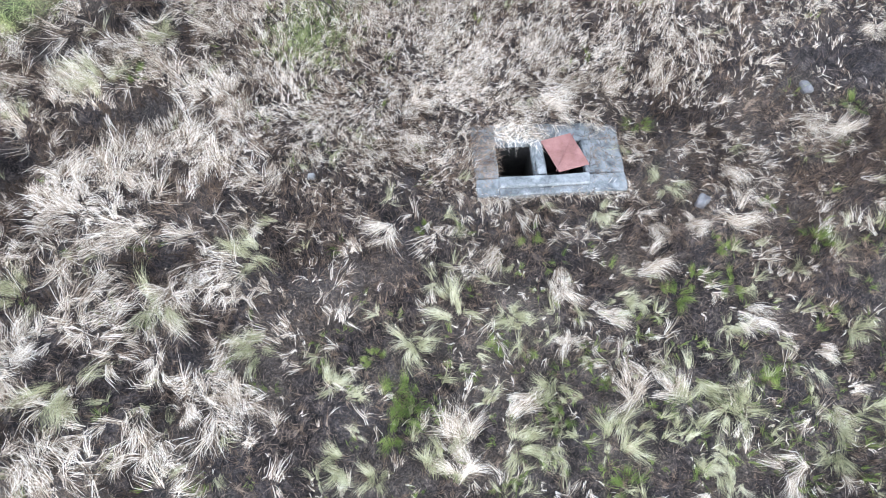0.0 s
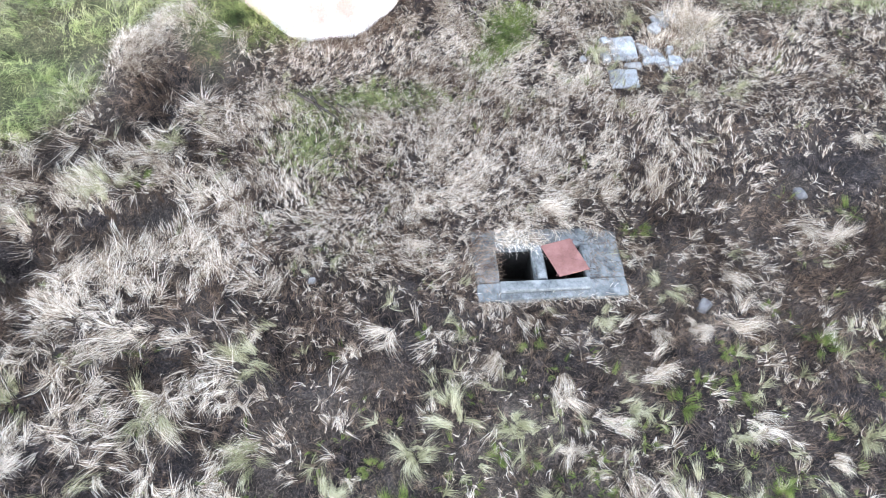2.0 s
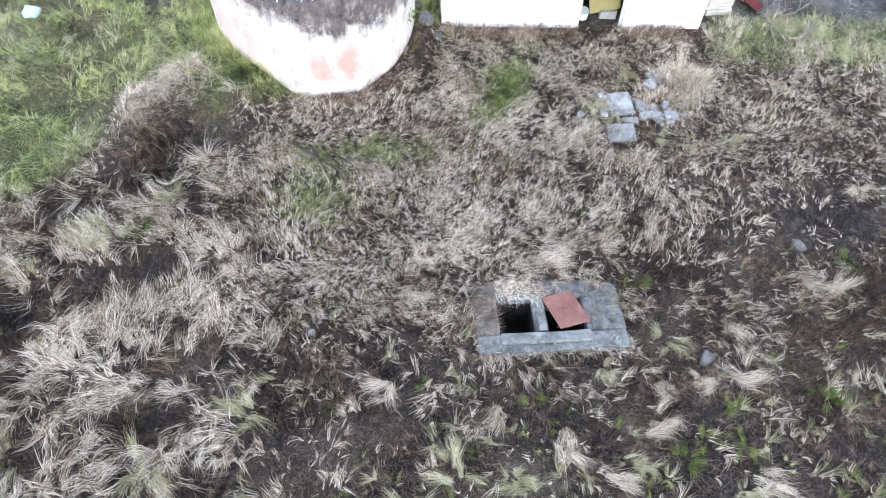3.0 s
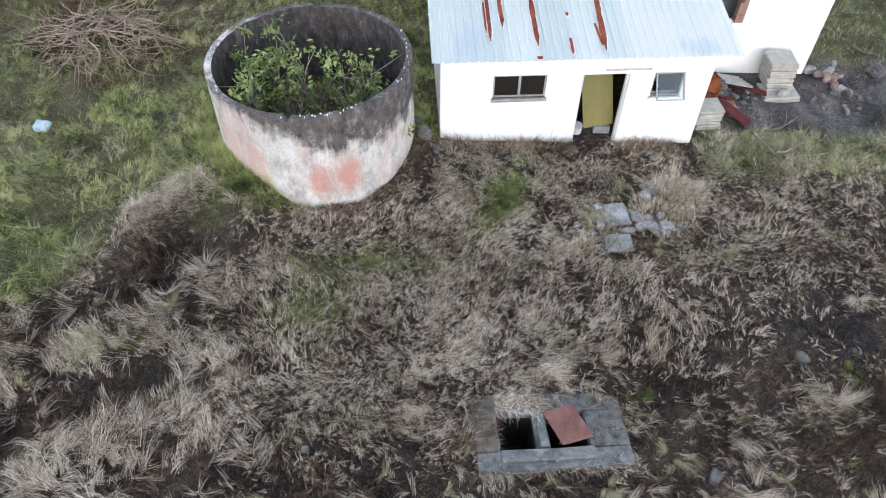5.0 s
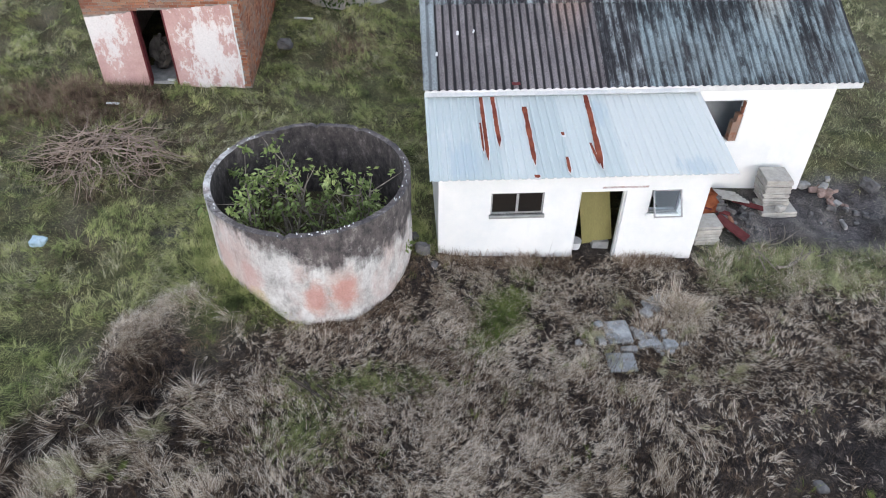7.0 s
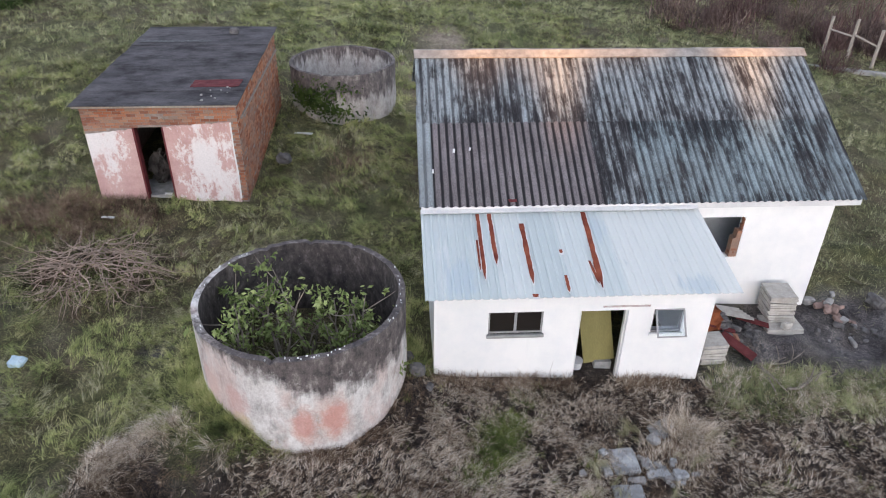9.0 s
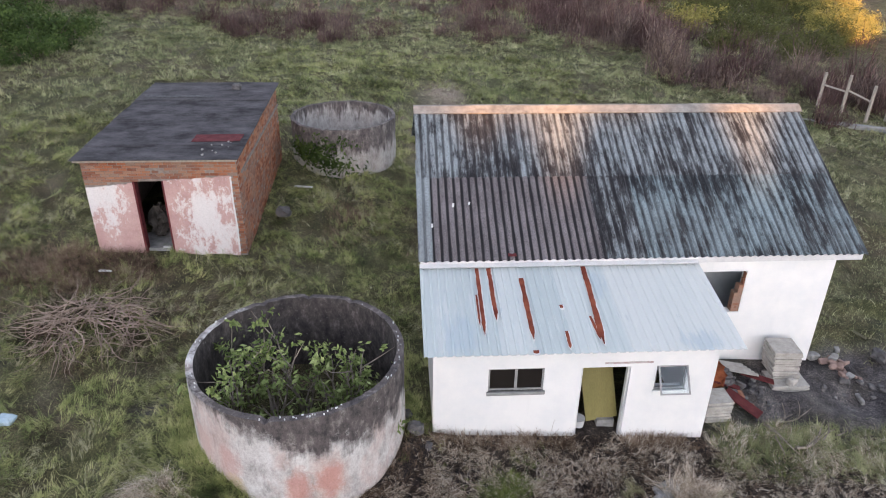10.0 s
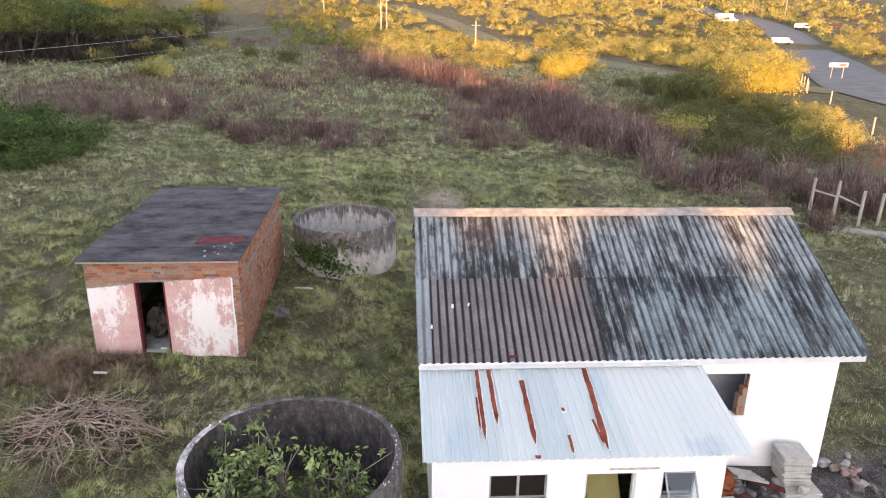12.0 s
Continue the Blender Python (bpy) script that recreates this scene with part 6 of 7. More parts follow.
strewn(620, 0.08, 0.5, -7.35, -6.0, (0.08, 0.24), M_BROWN, "strewn_straw", "straw fallen over the slab")
strewn(500, 0.5, 1.3, -6.4, -6.02, (0.12, 0.34), M_STRAW, "strewn_straw", "straw hanging over the opening")
strewn(420, 1.98, 2.62, -7.34, -6.0, (0.05, 0.16), M_BROWN, "strewn_straw", "straw fallen over the slab")
strewn(520, 0.1, 2.7, -7.38, -7.16, (0.08, 0.22), M_STRAW, "strewn_straw", "straw fallen over the slab")
strewn(700, 0.1, 2.6, -7.32, -5.98, (0.05, 0.16), M_LITTER, "strewn_litter", "dead litter on the slab")
# greener tufts, more of them downhill
x, y = field(2600, -9.5, 11.5, -13.2, -0.5, lambda x, y: dry_w(x, y) * np.clip(0.06 + 0.36 * np.clip((-y - 7.3) / 3, 0, 1) * np.clip((x + 3.5) / 4, 0.25, 1), 0, 1))
tufts("pale_green_tuft", x, y, 46, 0.06, (0.14, 0.36), (0.004, 0.008), (0.7, 1.4), (0.8, 1.7), M_PALE_GREEN, "pale green tufts among the straw", "grass", 0.7)
x, y = field(3200, -9.5, 11.5, -13.2, -0.5, lambda x, y: dry_w(x, y) * np.clip(0.06 + 0.5 * np.clip((-y - 7.5) / 3, 0, 1) * np.clip((x + 2.5) / 4, 0.15, 1), 0, 1))
tufts("green_tuft", x, y, 30, 0.08, (0.08, 0.22), (0.005, 0.01), (0.8, 1.5), (0.3, 1.2), M_DRYGREEN, "small green grass tufts", "grass", 0.2)
gx = np.concatenate([-2.45 + 0.33 * RNG.normal(size=120), 1.1 + 0.27 * RNG.normal(size=100), -1.5 + 0.75 * RNG.normal(size=120)])
gy = np.concatenate([-4.25 + 0.4 * RNG.normal(size=120), -1.75 + 0.4 * RNG.normal(size=100), -3.3 + 0.15 * RNG.normal(size=120)])
tufts("green_patch", gx, gy, 34, 0.1, (0.1, 0.22), (0.004, 0.009), (0.5, 1.3), (0.4, 1.2), M_FADED, "patch of short faded green grass", "grass", 0.2)

# grass standing against the near tank
a = RNG.uniform(radians(150), radians(395), 900)
q = 2.0 + 0.4 * RNG.random(900) ** 1.6
x, y = -2.5 + q * np.cos(a), 0.04 + q * np.sin(a)
k = free(x, y) & (RNG.random(900) < 0.3 + 0.7 * vnoise(x, y, 0.3, 58))
x, y = x[k], y[k]
k = dryness(x, y) > 0.6
tufts("tank_foot_grass", x[~k], y[~k], 26, 0.09, (0.14, 0.38), (0.005, 0.01), (0.7, 1.5), (0.4, 1.6), M_GREEN, "yellow-green grass standing against the tank", "grass", 0.3, 2)
tufts("tank_foot_straw", x[k], y[k], 18, 0.07, (0.07, 0.2), (0.004, 0.008), (0.7, 1.5), (0.4, 1.5), M_BROWN, "brown grass standing against the tank", "dry grass", 0.3, 2)
# green meadow round the tanks and the hut
x, y = field(52000, -17, 0.2, -6, 17, lambda x, y: green_w(x, y) * (0.35 + 0.65 * vnoise(x, y, 0.9, 41)))
single("meadow_grass", x, y, (0.08, 0.2), (0.006, 0.012), (0.5, 1.4), (0.5, 1.5), M_GREEN, "rough green meadow grass", "grass", 0.5, 2)
x, y = field(9000, -17, 0.2, -6, 17, lambda x, y: green_w(x, y) * np.clip(2.4 * vnoise(x, y, 0.55, 13) - 0.55, 0.06, 1))
tufts("meadow_tussock", x, y, 30, 0.12, (0.14, 0.4), (0.005, 0.011), (0.6, 1.45), (0.8, 1.9), M_GREEN, "long green meadow tussocks", "grass", 0.6, 2, 5)
x, y = field(7000, -17, 0.2, -6, 17, lambda x, y: green_w(x, y) * np.clip(3.0 * vnoise(x, y, 1.1, 42) - 1.1, 0, 1))
tufts("pale_meadow_tussock", x, y, 24, 0.1, (0.16, 0.4), (0.005, 0.01), (0.6, 1.35), (0.9, 1.8), M_PALE_GREEN, "yellowed meadow tussocks", "grass", 0.7, 2)
x, y = field(45000, 5.5, 22, -1.2, 20, lambda x, y: green_w(x, y) * (0.5 + 0.5 * vnoise(x, y, 0.9, 43)))
single("side_grass", x, y, (0.1, 0.26), (0.009, 0.017), (0.7, 1.4), (0.5, 1.5), M_MEADOW, "rough green grass beside the house", "grass", 0.5, 2)
x, y = field(3500, 5.5, 22, -1.2, 20, lambda x, y: green_w(x, y) * np.clip(1.8 * vnoise(x, y, 1.0, 48) - 0.4, 0, 1))
tufts("side_tussock", x, y, 20, 0.1, (0.14, 0.32), (0.008, 0.014), (0.6, 1.35), (0.9, 1.8), M_PALE_GREEN, "yellowed tussocks beside the house", "grass", 0.6, 1)
x, y = field(2600, -11.5, -6.6, 4.3, 7.4, lambda x, y: np.clip(1.5 - np.hypot((x + 9.0) / 1.7, (y - 5.7) / 0.9), 0, 1))
x, y = np.concatenate([x, -2.0 + 0.55 * RNG.normal(size=120)]), np.concatenate([y, 8.9 + 0.9 * RNG.normal(size=120)])
tufts("hut_foot_brush", x, y, 22, 0.12, (0.15, 0.4), (0.006, 0.012), (0.7, 1.5), (0.3, 1.4), M_BROWN, "dead brown brush at the foot of the hut", "dry grass", 0.3, 1)
x = np.concatenate([RNG.uniform(0, 2.84, 260), RNG.uniform(3.85, 5.5, 150)])
x = x[RNG.random(len(x)) < np.clip(2.2 * vnoise(x, 0 * x, 0.45, 35) - 0.5, 0.05, 1)]
yy = -0.08 - 0.3 * RNG.random(len(x))
tufts("wall_foot_grass", x, yy, 16, 0.07, (0.1, 0.34), (0.005, 0.01), (0.8, 1.5), (0.2, 1.3), M_BROWN, "brown dead grass standing at the foot of the wall", "dry grass", 0.3)
tufts("wall_foot_straw", x[::2], yy[::2], 12, 0.07, (0.1, 0.3), (0.005, 0.01), (0.8, 1.5), (0.2, 1.3), M_STRAW, "straw standing at the foot of the wall", "dry grass", 0.3)
x, y = field(1500, 5.7, 13, -1.1, 0.2, lambda x, y: 0.3 + 0.7 * vnoise(x, y, 0.6, 38))
tufts("yard_edge_grass", x, y, 18, 0.08, (0.12, 0.3), (0.007, 0.013), (0.7, 1.45), (0.6, 1.6), M_MEADOW, "lush green grass along the yard edge", "grass", 0.5, 2)
x, y = field(24000, -36, 26, 10, 44, lambda x, y: (0.3 + 0.7 * vnoise(x, y, 1.2, 44)) * ((x < -17) | (y > 16)) * np.clip(np.hypot((x - 1.4) / 1.5, (y - 21.5) / 3.0) - 0.5, 0.03, 1))
tufts("far_meadow", x, y, 24, 0.34, (0.16, 0.42), (0.018, 0.036), (0.7, 1.45), (0.6, 1.6), M_MEADOW, "long olive meadow tussocks", "grass", 0.5, 1)
x, y = field(5200, -8, 9, 13.8, 31, lambda x, y: (0.3 + 0.7 * vnoise(x, y, 1.0, 59)) * np.clip(np.hypot((x - 1.4) / 1.5, (y - 21.5) / 3.0) - 0.5, 0, 1))
tufts("back_meadow", x, y, 16, 0.22, (0.16, 0.4), (0.012, 0.026), (0.7, 1.45), (0.6, 1.6), M_GREEN, "bright green meadow tussocks behind the house", "grass", 0.5, 1)
x, y = field(8000, -36, 26, 10, 44, lambda x, y: np.clip(2.0 * vnoise(x, y, 2.0, 45) - 0.6, 0, 1) * ((x < -17) | (y > 16)))
tufts("far_pale_meadow", x, y, 16, 0.2, (0.25, 0.5), (0.016, 0.028), (0.6, 1.35), (0.7, 1.6), M_PALE_GREEN, "yellowed meadow tussocks", "grass", 0.6, 1)
x, y = field(15000, -60, 40, 42, 110, lambda x, y: (0.25 + 0.75 * vnoise(x, y, 3.0, 46)) * (np.abs(x) < 0.6 * y + 22))
tufts("distant_grass", x, y, 9, 0.5, (0.35, 0.8), (0.06, 0.11), (0.7, 1.4), (0.5, 1.4), M_MEADOW, "distant rank grass", "grass", 0.4, 1)
x, y = field(8000, -95, 40, 40, 150, lambda x, y: np.clip(2.0 * vnoise(x, y, 5.0, 49) - 0.7, 0, 1) * (np.abs(x) < 0.6 * y + 22))
tufts("distant_brown_grass", x, y, 9, 0.5, (0.4, 0.9), (0.05, 0.09), (0.7, 1.4), (0.5, 1.4), M_BROWN, "distant brown rank grass", "grass", 0.4, 1)

x, y = field(700, 5.7, 13, -1.3, 0.1, lambda x, y: np.clip(2.4 * vnoise(x, y, 0.5, 39) - 0.8, 0, 1))
tufts("yard_edge_straw", x, y, 26, 0.08, (0.14, 0.34), (0.006, 0.012), (0.7, 1.45), (0.6, 1.7), M_STRAW, "straw mixed into the green yard edge", "dry grass", 0.5, 2)

# ---- scrub beyond the houses ----
def twigs(x, y, z, r, h, per):
    """Leafless stems of shrubs at (x, y, z): fans of thin upright twigs, uneven at the top."""
    i = np.repeat(np.arange(len(x)), per)
    m = len(i)
    a = RNG.uniform(0, 6.28, m)
    q = np.sqrt(RNG.random(m))
    hh = h[i] * (1 - 0.55 * q ** 2) * RNG.uniform(0.3, 1.15, m)
    lift = np.where(RNG.random(m) < 0.75, RNG.uniform(0.05, 0.8, m) * hh, -0.05)
    root = np.stack([x[i] + 0.85 * r[i] * q * np.cos(a), y[i] + 0.85 * r[i] * q * np.sin(a), z[i] + lift], 1)
    return root, a + RNG.normal(size=m) * 1.2, np.maximum(hh - np.maximum(lift, 0), 0.25 * hh) * 0.9, i


def dead_shrub(at, r, h, n, material, label):
    """A leafless thicket of upright stems."""
    t = thing("dead_shrub", at, label, "shrub", "leafless shrubs")
    root, head, long, _ = twigs(np.zeros(3), np.zeros(3), np.zeros(3), np.array((r, 0.6 * r, 0.8 * r)), np.array((h, 1.25 * h, 0.7 * h)), n // 3)
    root[n // 3:2 * (n // 3), 0] += 0.35 * r
    root[2 * (n // 3):, 1] -= 0.4 * r
    ob = new("thicket", blade_mesh("thicket", root, head, long, RNG.uniform(0.015, 0.05, len(long)) * h * 0.6, RNG.uniform(0.35, 1.5, len(long)), RNG.uniform(-0.7, 0.8, len(long)), material, 1))
    ob.parent = t
    return t


def thicket_land(name, spots, r, h, per, width, label, material=None):
    s = np.array(spots)
    k = len(s)
    root, head, long, i = twigs(s[:, 0], s[:, 1], ground_z(s[:, 0], s[:, 1]), RNG.uniform(*r, k), RNG.uniform(*h, k), per)
    return stuff(name, blade_mesh(name, root, head, long, RNG.uniform(0.5, 1.7, len(long)) * width, RNG.uniform(0.4, 1.5, len(long)), RNG.uniform(-0.5, 0.7, len(long)), material or M_TWIG, 1), label, "bushes")


ROAD = ((63, 15), (61, 42), (59.5, 62), (62, 80), (69.5, 97), (87, 134), (105, 175), (117, 205), (124, 232), (127, 262), (125, 300))
TRACK = ((-4, 274), (8, 245), (14, 227), (20.6, 192), (26, 164), (31, 139), (36, 121), (39, 108), (43, 99), (48, 88), (57, 77))


def line_dist(x, y, line):
    best = 1e9
    for (a, b), (c, d) in zip(line, line[1:]):
        u, v = c - a, d - b
        f = max(0.0, min(1.0, ((x - a) * u + (y - b) * v) / (u * u + v * v)))
        best = min(best, math.hypot(x - a - f * u, y - b - f * v))
    return best


def strip(name, line, w, material, label, category, lift=0.05, side=0.0):
    bm = bmesh.new()
    pts = []
    for (a, b), (c, d) in zip(line, line[1:]):
        for k in range(12):
            pts.append((a + (c - a) * k / 12, b + (d - b) * k / 12))
    sm = pts[:]
    for _ in range(6):
        sm = [sm[0]] + [((p[0] + 2 * q[0] + r[0]) / 4, (p[1] + 2 * q[1] + r[1]) / 4) for p, q, r in zip(sm, sm[1:], sm[2:])] + [sm[-1]]
    prev = None
    for i, (x, y) in enumerate(sm):
        q = sm[min(i + 1, len(sm) - 1)]
        p = sm[max(i - 1, 0)]
        d = Vector((q[0] - p[0], q[1] - p[1], 0)).normalized()
        nrm = Vector((-d.y, d.x, 0))
        row = []
        for f in (-0.5, -0.25, 0.0, 0.25, 0.5):
            pt = Vector((x, y, 0)) + nrm * (w * f + side)
            row.append(bm.verts.new((pt.x, pt.y, gz(pt.x, pt.y) + lift)))
        if prev:
            for u in range(4):
                bm.faces.new((prev[u], prev[u + 1], row[u + 1], row[u]))
        prev = row
    return tagged(part(name, bm, material, None, "", True), label, category, "", "structure")


strip("road", ROAD, 12.0, M_ASPHALT, "grey asphalt road through the bush", "road", 0.12)
strip("track", TRACK, 7.0, simple("pale_track", (0.13, 0.12, 0.075), (0.22, 0.2, 0.13), 0.2, 0.95), "grassy pale dirt track", "track", 0.1)


def clear_of_roads(x, y, m=6.5):
    return line_dist(x, y, ROAD) > m and line_dist(x, y, TRACK) > m


dead = [dead_shrub((-9 - 2 * k, 36 + k, gz(-9 - 2 * k, 36 + k)), 1.1, 1.3 + 0.3 * (k % 3), 450, (M_TWIG, M_TWIG_PALE)[k % 2], "leafless %s shrub in rank grass" % ("purple-brown", "grey-brown")[k % 2]) for k in range(6)]
def along(line, n, r):
    """Places scattered about a line."""
    out = []
    seg = [math.hypot(c - a, d - b) for (a, b), (c, d) in zip(line, line[1:])]
    for _ in range(n):
        u = RNG.uniform(0, sum(seg))
        for ((a, b), (c, d)), s in zip(zip(line, line[1:]), seg):
            if u < s:
                out.append((a + (c - a) * u / s + RNG.normal() * r * 0.5, b + (d - b) * u / s + RNG.normal() * r * 0.5))
                break
            u -= s
    return out


scatter_copies(dead, along(((2, 84), (8, 68), (13, 54), (15.5, 43), (16, 35), (18, 28.5), (22.5, 25.2)), 190, 4.6), 0.7, 1.8)
scatter_copies(dead, along(((21.5, 24.5), (24, 23), (27, 22)), 26, 1.6), 0.6, 1.3)
scatter_copies(dead, along(((3, 34), (6, 42), (8, 52)), 34, 4.0), 0.4, 1.2)
scatter_copies(dead, spots_in(26, -11.5, -3.5, 32.6, 41, None, 0.8), 0.4, 1.1)
scatter_copies(dead, along(((-32, 46), (-24, 44), (-15, 41)), 56, 6.0), 0.4, 1.2)
scatter_copies(dead, along(((-14, 52), (-2, 50), (8, 42)), 26, 9.0), 0.3, 0.7)
# sunlit shrubs: only the pale kind, so part of the light is in their colour
scatter_copies(dead[1::2], spots_in(22, -5, 7.5, 74, 84, None, 1.0), 1.5, 2.3)
thicket_land("thicket_belt", along(((-8, 112), (0, 90), (6, 74), (11, 60), (15, 48), (16.5, 36)), 160, 7.0), (0.9, 2.2), (0.8, 3.2), 130, 0.05, "belt of leafless purple-brown shrubs")
thicket_land("brown_thicket", along(((-46, 60), (-34, 58), (-22, 60), (-12, 66), (-6, 90)), 140, 9.0), (0.8, 1.8), (0.6, 1.7), 110, 0.05, "leafless brown brush on the shaded rise")
thicket_land("low_brush", spots_in(70, -10, -0.5, 33, 41, lambda x, y: vnoise(x, y, 2.5, 71) > 0.3), (0.5, 1.1), (0.3, 0.9), 90, 0.03, "low tangle of brown brush in the meadow")
thicket_land("low_brush", spots_in(150, -36, -12, 40, 58, lambda x, y: vnoise(x, y, 4, 72) > 0.25), (0.8, 1.6), (0.4, 1.3), 90, 0.04, "brown brush before the trees", M_TWIG_PALE)
thicket_land("low_brush", spots_in(120, 14, 36, 30, 80, lambda x, y: x > 25 - 0.2 * (y - 30) and clear_of_roads(x, y, 5)), (0.6, 1.4), (0.4, 1.4), 80, 0.04, "brown brush among the green bushes")

dark = [shrub("bush", (-22 - 3 * k, 29 + 1.5 * k, gz(-22 - 3 * k, 29 + 1.5 * k)), 1.7, 1.7, 2200, 0.085, M_DARKLEAF, "dense dark green bush at the meadow edge", "bush", "dark bushes", 6, 40) for k in range(3)]
scatter_copies(dark, spots_in(36, -36, -14.5, 24.5, 38, lambda x, y: x < -19.2 + 0.42 * (y - 26) and y < 36 - 0.25 * (x + 20), 1.1), 0.75, 1.3)

scatter_copies(dark[:2], [(-19.4, 24.2), (-20.6, 23.0), (-21.8, 22.4), (-18.5, 25.6), (-23.0, 21.6), (-21.2, 24.6)], 0.5, 0.8)
olive = [shrub("bush", (33.5 + 1.2 * k, 42 + 3.5 * k, gz(33.5 + 1.2 * k, 42 + 3.5 * k)), 1.7, 2.0, 2400, 0.075, M_OLIVE, "olive-yellow bush catching low sunlight", "bush", "bushes in the valley", 6, 34) for k in range(4)]
scatter_copies(olive, along(((32.5, 41), (35.5, 47), (38, 55)), 20, 2.4), 0.6, 1.05)
scatter_copies(olive, spots_in(20, 42, 62, 88, 118, clear_of_roads, 2.4), 0.9, 1.5)
green_bush = [shrub("bush", (24 + 3 * k, 50 + 4 * k, gz(24 + 3 * k, 50 + 4 * k)), 2.2, 1.7, 2000, 0.09, M_LEAF, "rounded green bush in shade", "bush", "green bushes", 6, 34) for k in range(3)]
scatter_copies(green_bush, spots_in(52, 19, 42, 33, 82, lambda x, y: clear_of_roads(x, y, 5) and x > 20.5 + 0.04 * (y - 30) and x < 31 + 0.22 * (y - 30) and not (20 < x < 28 and 60 < y < 88), 1.8), 0.5, 1.1)
scatter_copies(olive, [(-2.4, 84), (-0.4, 86), (1.4, 85), (21, 41.5), (22.3, 44), (16, 140), (18, 146)], 0.9, 1.3)
yellow_bush = shrub("bush", (22.8, 91, gz(22.8, 91)), 3.9, 3.7, 10000, 0.12, M_YELLOW, "domed yellow flowering bush in sunlight", "bush", "bushes in the valley", 8, 70)
scatter_copies([yellow_bush], [(45.3, 78.5), (49.5, 82)], 0.9, 1.05)
big_bush = shrub("bush", (31, 63.8, gz(31, 63.8)), 4.6, 4.3, 9000, 0.13, M_LEAF, "broad dark green thorn bush in shade", "bush", "green bushes", 8, 60)
copy_thing(big_bush, Matrix.Translation((34.5, 66, gz(34.5, 66))) @ Matrix.Rotation(2.1, 4, "Z") @ Matrix.Diagonal((0.7, 0.7, 0.75, 1)))


def tree(at, h, r, leaves, leaf, material, label):
    """A thorn tree: forked trunk, spreading limbs, flat ragged crown."""
    t = thing("tree", at, label, "tree", "trees on the shaded side")
    bm = bmesh.new()
    pts = limb_path((0, 0, -0.2), (RNG.normal() * 0.12, RNG.normal() * 0.12, 1), h * 0.55, 5, 0.08)
    tube(bm, pts, 0.06 + 0.018 * h, 0.05 + 0.008 * h, 6)
    trunk = bpy.data.meshes.new("trunk")
    bm.to_mesh(trunk)
    bm.free()
    trunk.materials.append(M_DARKBARK)
    new("trunk", trunk).parent = t
    ends = []
    for k in range(7):
        a = 6.28 * (k + RNG.random()) / 7
        bm = bmesh.new()
        q = limb_path(pts[RNG.integers(2, 6)], (math.cos(a), math.sin(a), RNG.uniform(0.4, 1.3)), h * RNG.uniform(0.35, 0.6), 5, 0.16)
        tube(bm, q, 0.02 + 0.008 * h, 0.012, 5)
        ends += q[2:]
        limb = bpy.data.meshes.new("limb")
        bm.to_mesh(limb)
        bm.free()
        limb.materials.append(M_DARKBARK)
        new("limb", limb).parent = t
    ends = np.array([tuple(e) for e in ends])
    n = 46
    cs = ends[RNG.integers(0, len(ends), n)] + RNG.normal(size=(n, 3)) * np.array((r * 0.33, r * 0.33, h * 0.06))
    cs[:, 2] = np.clip(cs[:, 2], 0.54 * h, h)
    which = RNG.integers(0, n, leaves)
    off = RNG.normal(size=(leaves, 3)) * (RNG.uniform(0.12, 0.24, n)[which, None] * np.array((r, r, 0.5 * r)))
    new("crown", leaf_mesh("crown", cs[which] + off, leaf * RNG.uniform(0.6, 1.3, leaves), material, 3, off / (0.2 * r) + np.array((0, 0, 0.8)))).parent = t
    return t


trees = [tree((-46 + 5 * k, 82 + 2 * k, gz(-46 + 5 * k, 82 + 2 * k)), 7.6 + 0.7 * k, 2.9, 4200, 0.13, (M_LEAF, M_DARKLEAF, M_MOSS)[k], "bushy tree with bare dark trunk and green crown") for k in range(3)]
scatter_copies(trees, spots_in(20, -64, -34, 80, 100, lambda x, y: y > 82 + 0.5 * (x + 42), 2.6), 0.8, 1.15)
scatter_copies(trees, spots_in(18, -80, -30, 100, 160, lambda x, y: x < -32 - 0.12 * (y - 100), 4.0), 0.6, 0.95)
scatter_copies([olive[2], green_bush[1]], [(-36.7, 93), (-34.5, 95), (-38, 118), (-36, 121), (-38, 82.5), (-36.5, 81), (-25, 65.6), (-27, 67), (-30, 88), (-22, 96), (-28, 104), (-16, 90)], 0.8, 1.5)

